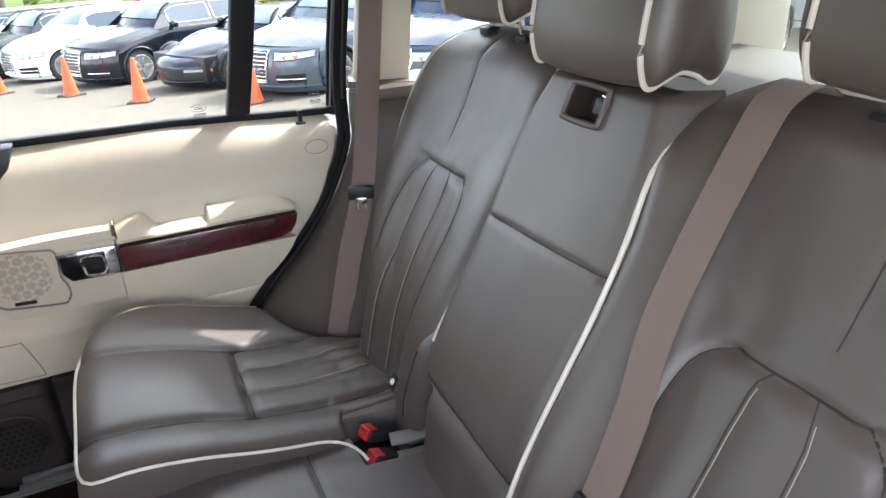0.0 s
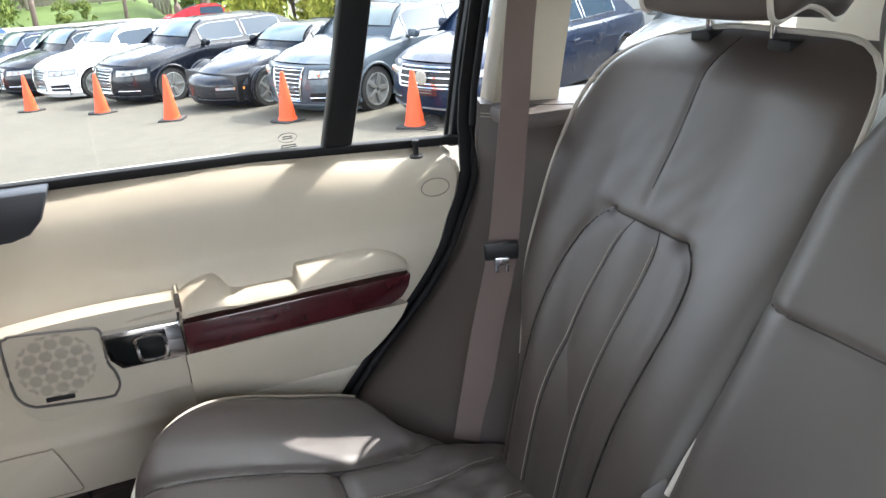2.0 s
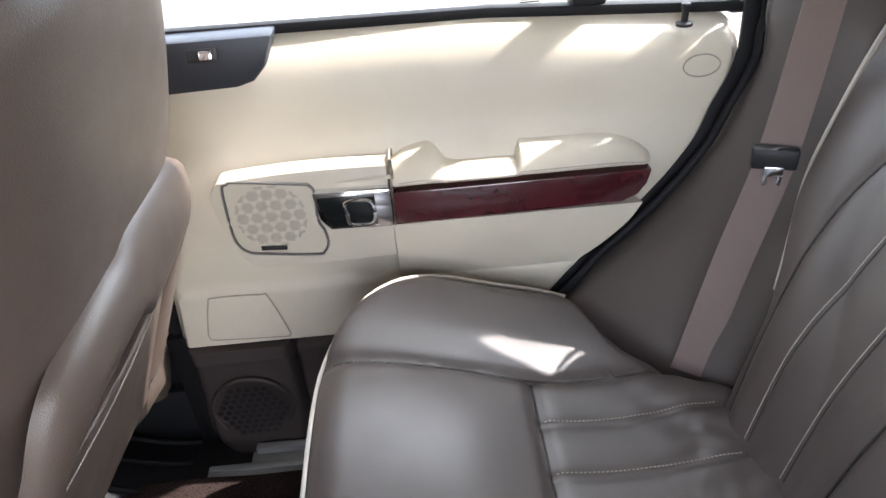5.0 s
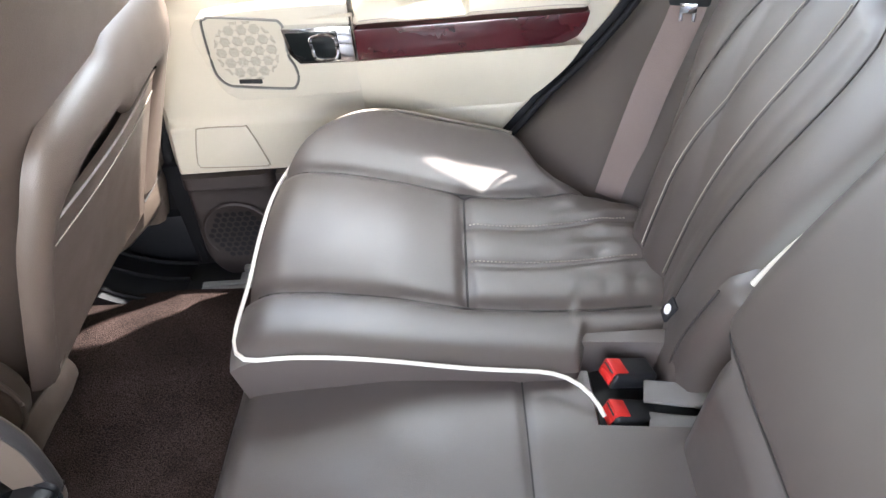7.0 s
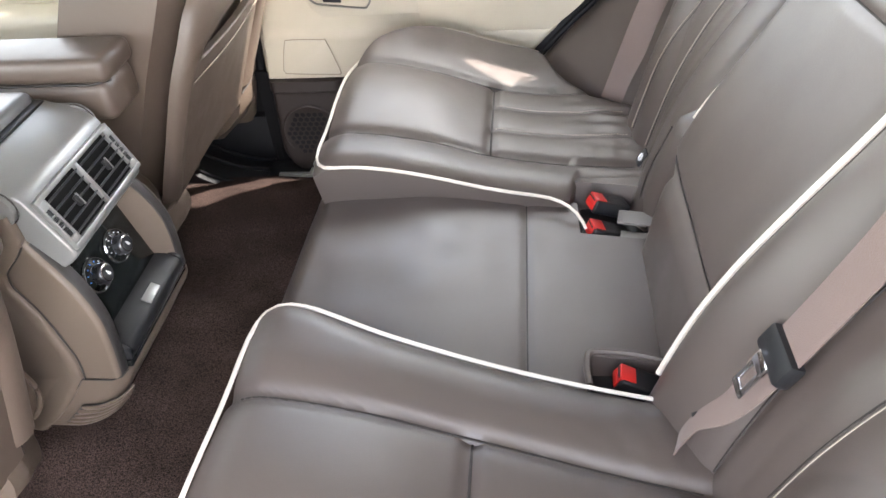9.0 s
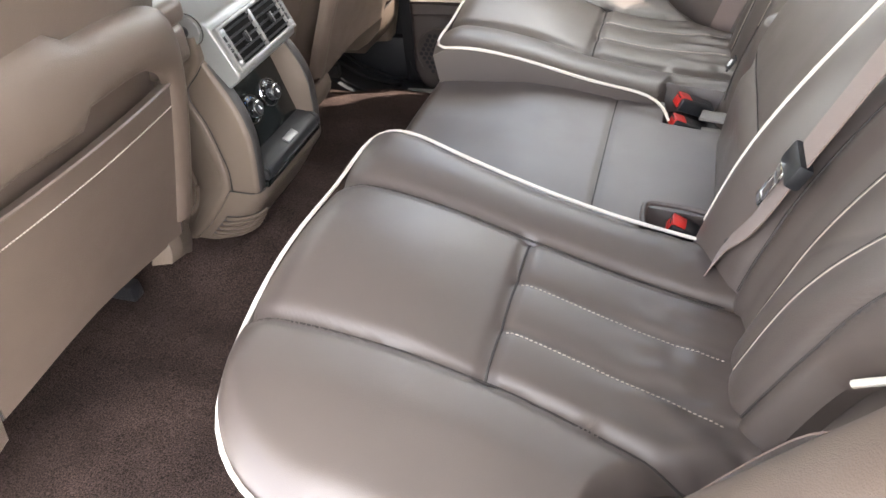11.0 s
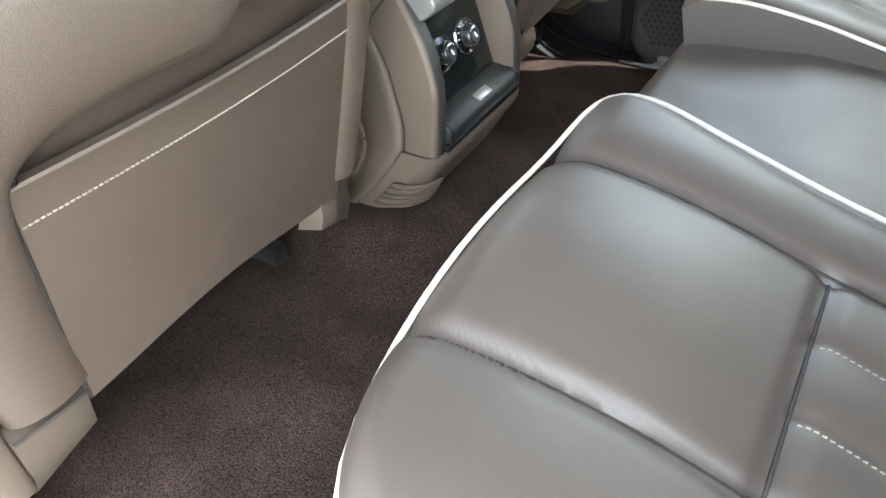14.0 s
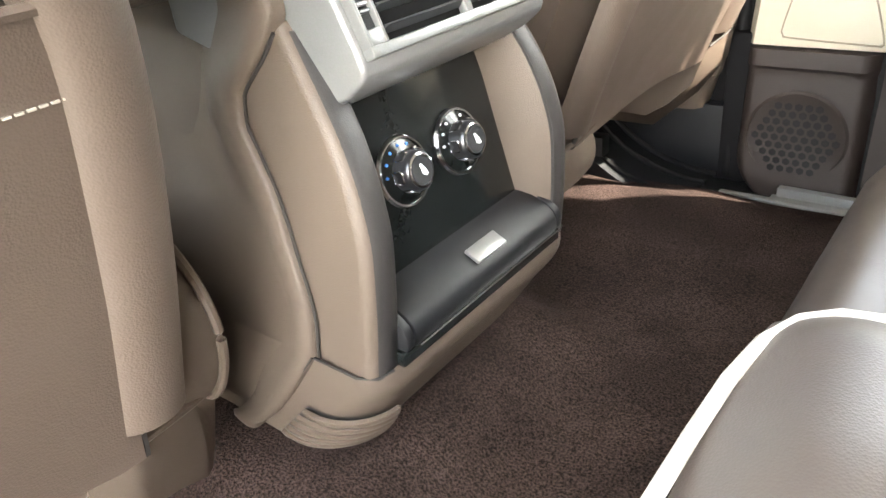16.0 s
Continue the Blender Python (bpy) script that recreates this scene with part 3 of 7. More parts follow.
_fr = smooth_line([latch_at(y, z, 0.002) for y, z in ((0.044, 1.4835), (0.0515, 1.490), (0.0515, 1.522), (0.044, 1.529), (-0.020, 1.529), (-0.0275, 1.522), (-0.0275, 1.490), (-0.020, 1.4835))], 5, True)
part("latch_frame", tube(_fr, 0.0046, 10, True), TRIMLEATHER, mid, "brown latch surround")
_wall = bmesh.new()
_ra, _rb = [_wall.verts.new(p) for p in _fr], [_wall.verts.new(p + Vector((0.040, 0, -0.012))) for p in _fr]
for _k in range(len(_fr)):
    _wall.faces.new((_ra[_k], _ra[(_k + 1) % len(_fr)], _rb[(_k + 1) % len(_fr)], _rb[_k]))
_wall.faces.new(_rb)
part("latch_recess", _wall, DARKBROWN, mid, "brown plastic latch recess")
part("latch_lever", turned(box(-0.014, 0.012, -0.024, 0.010, -0.012, 0.012, 0.004), pose(0.492, -0.006, 1.502, 0, 20, 0)), BLACKPL, mid)
# two chrome bars added as the glints inside the recess
for _y, _z in ((-0.016, 1.519), (-0.008, 1.506)):
    part("latch_glint", turned(box(-0.003, 0.003, -0.008, 0.008, -0.0018, 0.0018, 0.001), pose(0.486, _y, _z, 0, 20, 0)), CHROME, mid, "small chrome bar for a glint in the latch")


def headrest(label, yc, half, x0, z0):
    """A padded block: a front pad wrapped over the top, and side pads inside loops of piping."""
    t = thing("headrest", label, "headrest", "rear headrests", at=(x0 + 0.06, yc, z0))
    loop = smooth_line([(0.0, 0, 0.012), (-0.004, 0, 0.05), (0.008, 0, 0.12), (0.022, 0, 0.165), (0.045, 0, 0.186), (0.080, 0, 0.188), (0.112, 0, 0.168), (0.124, 0, 0.12), (0.126, 0, 0.05), (0.118, 0, 0.006), (0.102, 0, -0.006), (0.080, 0, 0.006), (0.055, 0, 0.012), (0.030, 0, 0.004), (0.010, 0, -0.002)], 4, True)
    c = Vector((0.06, 0, 0.09))
    rows = []
    for w, k in [(-0.030, 0.30), (-0.027, 0.62), (-0.020, 0.85), (-0.009, 0.965), (0.0, 1.0)]:
        rows.append((-half + w, k))
    rows += [(-half + 2 * half * j / 14, 1.0) for j in range(1, 14)]
    rows += [(half - w, k) for w, k in [(0.0, 1.0), (-0.009, 0.965), (-0.020, 0.85), (-0.027, 0.62), (-0.030, 0.30)]]
    secs = []
    for y, k in rows:
        q = max(0.0, 1 - (y / half) ** 2)
        secs.append([Vector((x0, yc, z0)) + c + Vector(((p.x - c.x) * k - (0.010 * q if p.x < c.x else -0.004 * q), y, (p.z - c.z) * k - (0.004 * q if p.z < c.z else -0.004 * q))) for p in loop])
    part("pad", loft(secs), LEATHER, t)
    for q in (-1, 1):
        ring = [Vector((x0, yc + q * (half + 0.001), z0)) + c + (p - c) * 1.012 for p in loop]
        part("piping", tube(ring, 0.0040, 8, True), PIPING, t, "cream piping round the headrest side")
    for y in (-0.056, 0.056):
        part("post", tube([(x0 + 0.066, yc + y, z0 + 0.03), (x0 + 0.078, yc + y, z0 - 0.07)], 0.0055, 12), CHROME, t, "chrome headrest post")
    return t


headrest("brown leather middle headrest with cream piping", 0.004, 0.116, 0.460, 1.552)
headrest("brown leather headrest with cream piping above the backrest", 0.425, 0.113, 0.515, 1.580)
headrest("brown leather headrest with cream piping above the backrest", -0.405, 0.135, 0.535, 1.578)

for _s in (1, -1):
    m_ = pose(0.245, _s * 0.240, 0.990, 0, -62, 0)
    tg = part("anchor_tag", turned(box(-0.013, 0.013, -0.010, 0.010, 0, 0.004, 0.001), m_), BLACKPL, SEATS[_s], "small black child-seat anchor tag")
    part("tag_mark", turned(lathe([(0.0065, 0.004), (0.0065, 0.0052), (0.0035, 0.0052), (0.0035, 0.004)], 16), m_), WHITE, tg)


# ---- side trim, doors, windows ----
def door_y(x, z):
    y = lerp_table([(0.66, 0.735), (0.88, 0.760), (0.965, 0.778), (0.985, 0.786), (1.06, 0.790), (1.16, 0.808), (1.22, 0.834), (1.28, 0.842), (1.305, 0.848), (1.335, 0.864), (1.362, 0.892)], z)
    return y - 0.045 * (x + 0.3) * ease(1.0, 1.3, z)


def door_rear(z):
    return lerp_table([(0.66, -0.06), (0.80, 0.00), (0.88, 0.045), (0.97, 0.128), (1.02, 0.182), (1.08, 0.238), (1.13, 0.280), (1.20, 0.325), (1.26, 0.350), (1.31, 0.360), (1.340, 0.356), (1.362, 0.340)], z)


def door_sheet(z0, z1, xa, off, s=1, x1=None):
    """A sheet of the door's inner face; the foot of the lowest panel is rounded."""
    def f(u, v):
        z = z0 + (z1 - z0) * v
        x0 = xa + 0.07 * (1 - math.sqrt(max(0.0, 1 - (max(0.0, 0.716 - z) / 0.075) ** 2)))
        xr = door_rear(z) if x1 is None else min(x1, door_rear(z))
        x = x0 + (xr - x0) * u
        e = xr - x
        y = door_y(x, z) + 0.02 * max(0, 1 - e / 0.02) ** 2 + 0.012 * max(0, 1 - (x - x0) / 0.012) ** 2
        y -= 0.004 * dip(z - 0.975, 0.01)
        z -= 0.026 * ease(-0.1, 0.36, x) * ease(1.2, 1.36, z)
        return Vector((x, s * (y + off), z))
    return f


door = thing("rear_door", "closed rear door with cream leather trim and burgundy wood", "car door", at=(0, 0.85, 0.66))
part("trim_panel", slab(door_sheet(0.885, 1.362, -0.545, 0), door_sheet(0.885, 1.362, -0.545, 0.05), 60, 90), CREAM, door, "cream leather upper door trim")
part("lower_panel", slab(lambda u, v: door_sheet(0.643, 0.882, -0.538, -0.004, x1=-0.36)(u, v) + Vector((0, -0.010 * ease(0.850, 0.858, 0.643 + 0.239 * v), 0)), door_sheet(0.643, 0.882, -0.538, 0.05, x1=-0.36), 24, 40), DARKBROWN, door, "dark brown plastic speaker panel")
part("lower_panel", slab(lambda u, v: Vector((-0.352 + u * (door_rear(0.643 + 0.239 * v) + 0.352), door_y(0, 0.643 + 0.239 * v) - 0.002 - 0.010 * ease(0.850, 0.858, 0.643 + 0.239 * v), 0.643 + 0.239 * v)), lambda u, v: Vector((-0.352 + u * (door_rear(0.643 + 0.239 * v) + 0.352), door_y(0, 0.643 + 0.239 * v) + 0.05, 0.643 + 0.239 * v)), 20, 16), DARKBROWN, door)


def arm_back(x):
    return lerp_table([(-0.162, 1.180), (-0.140, 1.192), (-0.104, 1.198), (-0.092, 1.190), (-0.080, 1.173), (-0.06, 1.168), (0.024, 1.168), (0.030, 1.193), (0.15, 1.194), (0.175, 1.191), (0.205, 1.178), (0.226, 1.158)], x)


def arm_top(u, v):
    x = -0.162 + 0.388 * u
    zb = arm_back(x)
    z = 1.146 + (zb - 1.146) * v
    y = 0.762 + 0.062 * v ** 1.6 + 0.014 * max(0, 1 - v / 0.12) ** 2
    z += 0.006 * math.sin(math.pi * v)
    y += 0.015 * max(0, 1 - (0.226 - x) / 0.015) ** 2 + 0.003 * max(0, 1 - (x + 0.162) / 0.004) ** 2
    return Vector((x, y, z))


part("armrest", slab(arm_top, lambda u, v: arm_top(u, v) + Vector((0, 0.05, -0.01)), 90, 16), CREAM, door, "padded cream leather armrest with a finger notch")
# tan cords stand for the shade along the armrest's edges
part("groove", tube([arm_top(k / 97, 1.0) + Vector((0, -0.0015, 0.0005)) for k in range(98)], 0.0014, 5), GROOVE_SHADE, door)
part("groove", tube([(-0.1635, 0.7605, 1.088), (-0.1635, 0.7605, 1.146), (-0.1635, 0.768, 1.163), (-0.1635, 0.781, 1.176), (-0.1635, 0.803, 1.187)], 0.0016, 5), GROOVE_SHADE, door)
part("stitching", tube([arm_top(k / 40, 0.16) + Vector((0, -0.0008, 0)) for k in range(1, 40)], 0.0009, 5), THREAD, door)
_wood = [(-0.163, 0, 1.143), (-0.163, 0, 1.088)] + [(-0.163 + 0.345 * k / 6, 0, 1.088 + 0.004 * k / 6) for k in range(1, 7)] + [(0.205, 0, 1.102), (0.218, 0, 1.120), (0.224, 0, 1.143)]
part("wood_strip", prism([(x, 0.760, z) for x, _, z in _wood], (0, 0, 0), (0, 0.05, 0), 0.003), WOOD, door, "glossy burgundy wood veneer strip")
part("armrest_lower", slab(lambda u, v: Vector((-0.1675 + u * (lerp_table([(0.975, 0.115), (1.02, 0.165), (1.06, 0.200), (1.086, 0.215)], 0.975 + 0.111 * v) + 0.1675), 0.764 + 0.016 * (1 - v) ** 2, 0.975 + 0.111 * v)), lambda u, v: Vector((-0.165 + u * (0.27 + 0.09 * v), 0.82, 0.975 + 0.111 * v)), 24, 12), CREAM, door)
# ridge over the handle and speaker
part("upper_ridge", slab(lambda u, v: Vector((-0.415 + 0.252 * u, 0.768 + 0.036 * v ** 1.4 + 0.045 * (1 - u) ** 2.2, 1.163 + (0.006 + 0.018 * u) * v)), lambda u, v: Vector((-0.415 + 0.252 * u, 0.835, 1.150 + 0.02 * v)), 40, 10), CREAM, door)
# speaker
_sur = [(p.x, p.z) for p in smooth_line([(-0.434, 0, 1.150), (-0.424, 0, 1.172), (-0.405, 0, 1.180), (-0.30, 0, 1.186), (-0.172, 0, 1.184), (-0.167, 0, 1.180), (-0.167, 0, 1.03), (-0.172, 0, 1.026), (-0.36, 0, 1.024), (-0.39, 0, 1.030), (-0.412, 0, 1.052), (-0.426, 0, 1.10)], 4, True)]
RIMGREY = surface("dark_grey_metal", (0.24, 0.235, 0.22), 0.35, metal=0.7)
part("speaker_plate", prism([(x, 0.772, z) for x, z in _sur], (0, 0, 0), (0, 0.04, 0), 0.006), CREAM_PLAST, door, "cream plastic speaker plate")
_spk = smooth_line([(x, 0.769, z) for x, z in ((-0.412, 1.168), (-0.403, 1.178), (-0.390, 1.180), (-0.300, 1.168), (-0.284, 1.163), (-0.279, 1.148), (-0.281, 1.105), (-0.274, 1.085), (-0.272, 1.062), (-0.280, 1.047), (-0.294, 1.043), (-0.375, 1.053), (-0.396, 1.058), (-0.409, 1.072), (-0.414, 1.095))], 6, True)
part("speaker_rim", tube(_spk, 0.0023, 8, True), RIMGREY, door, "grey metal rim")
_bm = bmesh.new()
_c = (-0.350, 1.116)
for i in range(-3, 4):
    for j in range(-3, 4):
        hx, hz = _c[0] + 0.0215 * (i + 0.5 * (j % 2)), _c[1] + 0.0188 * j
        for a in range(-3, 4):
            for b in range(-3, 4):
                dx, dz = 0.0029 * (a + 0.5 * (b % 2)), 0.0025 * b
                if abs(dx) + abs(dz) * 0.58 > 0.0098 or abs(dz) > 0.0088:
                    continue
                px, pz = hx + dx, hz + dz
                if math.hypot(px - _c[0], pz - _c[1]) > 0.054 or px < -0.406:
                    continue
                vs = [_bm.verts.new((px + 0.0009 * math.cos(q * 1.2566), 0.7713, pz + 0.0009 * math.sin(q * 1.2566))) for q in range(5)]
                _bm.faces.new(vs)
tagged(part("speaker_holes", _bm, BLACKPL, door, "", False), kind="stuff")
part("speaker_badge", turned(box(-0.020, 0.020, 0.7695, 0.773, -0.0037, 0.0037, 0.001), pose(-0.357, 0, 1.0605, 0, 4, 0)), BLACKPL, door, "small black maker's plate")
# inner handle
hnd = part("handle_bezel", prism([(x, 0.757, z) for x, z in [(-0.282, 1.156), (-0.1655, 1.152), (-0.1655, 1.088), (-0.262, 1.090), (-0.276, 1.11)]], (0, 0, 0), (0, 0.03, 0), 0.004), CHROME, door, "chrome and black inner handle")
part("handle_cup", prism([(x, 0.7545, z) for x, z in [(-0.276, 1.148), (-0.190, 1.146), (-0.190, 1.095), (-0.258, 1.096), (-0.270, 1.115)]], (0, 0, 0), (0, 0.01, 0), 0.002), GLOSSBLACK, hnd)
part("handle_lever", tube(smooth_line([(-0.232, 0.752, 1.140), (-0.198, 0.750, 1.140), (-0.192, 0.750, 1.120), (-0.198, 0.750, 1.101), (-0.228, 0.752, 1.101), (-0.234, 0.752, 1.12)], 5, True), 0.003, 8, True), CHROME, hnd)
# rear light plate, lock pin, switch panel, storage lid
_ov = [(0.300 + 0.027 * math.cos(k * 0.2618), door_y(0.3, 1.275 + 0.016 * math.sin(k * 0.2618)) - 0.001, 1.275 + 0.016 * math.sin(k * 0.2618)) for k in range(24)]
part("oval_cover", tube(_ov, 0.0010, 6, True), GROOVE_SHADE, door)
part("lock_pin", turned(lathe([(0.012, 0), (0.012, 0.004), (0.005, 0.006), (0.005, 0.022), (0.007, 0.026), (0.006, 0.031), (0.001, 0.033)], 16), Matrix.Translation((0.274, 0.832, 1.330))), BLACKPL, door)
sw = part("switch_panel", prism([(x, 0.845, z) for x, z in [(-0.55, 1.372), (-0.306, 1.370), (-0.325, 1.325), (-0.345, 1.305), (-0.37, 1.298), (-0.55, 1.294)]], (0, -0.012, 0), (0, 0.06, 0), 0.006), NAVYPL, door, "dark switch panel")
cradle = part("switch_cradle", turned(box(-0.022, 0.022, -0.009, 0.009, 0, 0.006, 0.003), pose(-0.408, 0.832, 1.350, 75, 0, 0)), BLACKPL, sw)
part("window_switch", turned(box(-0.004, 0.015, -0.007, 0.007, 0.003, 0.0115, 0.0024), pose(-0.406, 0.832, 1.350, 75, 0, 0)), CHROME, cradle, "chrome window switch")
_lid = smooth_line([(x, 0, 0.8935 + (z - 0.8805) * 0.80) for x, _, z in [(-0.474, 0, 0.979), (-0.400, 0, 0.977), (-0.388, 0, 0.971), (-0.363, 0, 0.892), (-0.365, 0, 0.882), (-0.374, 0, 0.8805), (-0.482, 0, 0.886), (-0.494, 0, 0.891), (-0.496, 0, 0.905), (-0.486, 0, 0.968)]], 5, True)
part("storage_lid", prism([(p.x, 0.7605 + 0.22 * (p.z - 0.8935), p.z) for p in _lid], (0, -0.003, 0), (0, 0.014, 0), 0.001), CREAM_PLAST, door, "cream plastic lid")
part("lid_gap", tube([(p.x, 0.7585 + 0.22 * (p.z - 0.8935), p.z) for p in _lid], 0.0015, 6, True), GROOVE_SHADE, door)
# lower speaker
low = part("lower_speaker", turned(lathe([(0.072, 0), (0.074, 0.003), (0.070, 0.006), (0.066, 0.004), (0.001, 0.007)], 40), pose(-0.452, 0.742, 0.752, 90, 0, 0)), DARKBROWN, door, "round dark speaker grille")
_bm = bmesh.new()
for i in range(-4, 5):
    for j in range(-4, 5):
        px, pz = -0.452 + 0.0145 * (i + 0.5 * (j % 2)), 0.752 + 0.0126 * j
        if math.hypot(px + 0.452, pz - 0.752) < 0.060:
            _bm.faces.new([_bm.verts.new((px + 0.0060 * math.cos(q * 1.0472 + 0.5236), 0.7345, pz + 0.0060 * math.sin(q * 1.0472 + 0.5236))) for q in range(6)])
tagged(part("speaker_cells", _bm, BLACKPL, low, "", False), kind="stuff")
# seal
_seal = [Vector((door_rear(z) + 0.012 + 0.010 * ease(1.15, 1.34, z), door_y(door_rear(z), z) - 0.004, z)) for z in [0.68 + 0.62 * k / 50 for k in range(51)]]
_seal += [Vector((0.378 + 0.0035 * k, 0.826 - 0.0135 * k, 1.385 + 0.055 * k)) for k in range(0, 10)]
_seal = [_seal[0]] + [(a + b * 2 + c) / 4 for a, b, c in zip(_seal, _seal[1:], _seal[2:])] + [_seal[-1]]
part("door_seal", tube(_seal, 0.0065, 10), RUBBER, door, "black rubber door seal")
part("seal_flange", tube([p + Vector((-0.004, 0.020, 0)) for p in _seal[8:]], 0, 10, False, (0.016, 0.004), (1, 0, 0)), RUBBER, door)
part("door_edge", box(-0.605, -0.548, 0.792, 0.84, 0.60, 1.36, 0.006), RUBBER, door, "black edge of the door")
part("door_foot", box(-0.575, 0.02, 0.768, 0.80, 0.60, 0.90, 0.006), RUBBER, door, "black foot of the door behind its trim")
part("door_seal", tube([(-0.560, 0.775, 0.66), (-0.562, 0.79, 0.9), (-0.562, 0.83, 1.2), (-0.562, 0.88, 1.38), (-0.55, 0.80, 1.62), (-0.52, 0.72, 1.84)], 0.011, 10), RUBBER, door, "black rubber door seal")


def glass_y(z):
    return 0.895 - 0.30 * (z - 1.36)


# window frame parts
def bar(points, w, th, mat, name, parent, label=""):
    return part(name, tube(points, 0, 12, False, (w, th), (1, 0, 0)), mat, parent, label)


part("window_sill_strip", tube([(-0.55, 0.893, 1.368), (0.0, 0.884, 1.361), (0.366, 0.866, 1.343)], 0, 12, False, (0.012, 0.008), (0, 1, 0)), RUBBER, door, "black rubber window strip")
bar([(0.143, glass_y(1.35) - 0.012, 1.35), (0.166, glass_y(1.5) - 0.012, 1.50), (0.205, glass_y(1.82) - 0.012, 1.82)], 0.026, 0.014, BLACKPL, "window_divider", door, "black window divider bar")
bar([(0.376, glass_y(1.33) - 0.010, 1.33), (0.381, glass_y(1.5) - 0.010, 1.50), (0.405, glass_y(1.84) - 0.010, 1.84)], 0.018, 0.014, NAVYPL, "window_frame", door, "dark painted window frame")
part("glass_run", tube([(0.358, glass_y(1.34) - 0.008, 1.34), (0.362, glass_y(1.5) - 0.008, 1.50), (0.386, glass_y(1.84) - 0.008, 1.84)], 0.005, 8), RUBBER, door)
bar([(-0.53, glass_y(1.36), 1.36), (-0.50, glass_y(1.6), 1.60), (-0.47, glass_y(1.84), 1.84)], 0.035, 0.02, BLACKPL, "window_frame", door)
part("window_frame", box(-0.5, 0.42, 0.725, 0.775, 1.79, 1.85, 0.008), BLACKPL, door)
for x0, x1, x2, x3 in ((-0.52, 0.13, 0.19, -0.47), (0.16, 0.372, 0.402, 0.215)):
    g = bmesh.new()
    g.faces.new([g.verts.new(p) for p in ((x0, glass_y(1.35), 1.35), (x1, glass_y(1.35), 1.35), (x2, glass_y(1.82), 1.82), (x3, glass_y(1.82), 1.82))])
    gp = part("window_pane", g, GLASS, door, "side glass, tinted to dim the view outside", False)
    gp.visible_shadow = False

for gx, gz in ((0.062, 1.385), (0.328, 1.380)):
    mk = part("glass_mark", turned(tube([(0.016 * math.cos(k * 0.3927), 0, 0.008 * math.sin(k * 0.3927)) for k in range(16)], 0.0006, 4, True), Matrix.Translation((gx, glass_y(gz) - 0.003, gz))), BLACKPL, door, "small printed glass mark")
    for q, (w, dz) in enumerate(((0.008, 0.002), (0.009, -0.0015), (0.013, -0.013), (0.014, -0.0165), (0.010, -0.020))):
        part("mark_bar", turned(box(-w, w, -0.0004, 0.0004, -0.0008, 0.0008), Matrix.Translation((gx, glass_y(gz) - 0.003, gz + dz))), BLACKPL, mk)


# ---- car shell ----
COVER = surface("grey_cargo_cover", (0.06, 0.05, 0.045), 0.7, vary=0.1)
WHITEPAINT = surface("pale_jamb_paint", (0.34, 0.355, 0.33), 0.4, coat=0.4, vary=0.03)
PAINTS_BODY = surface("silver_body_paint", (0.5, 0.51, 0.5), 0.3, metal=0.4, coat=1.0, vary=0.03)

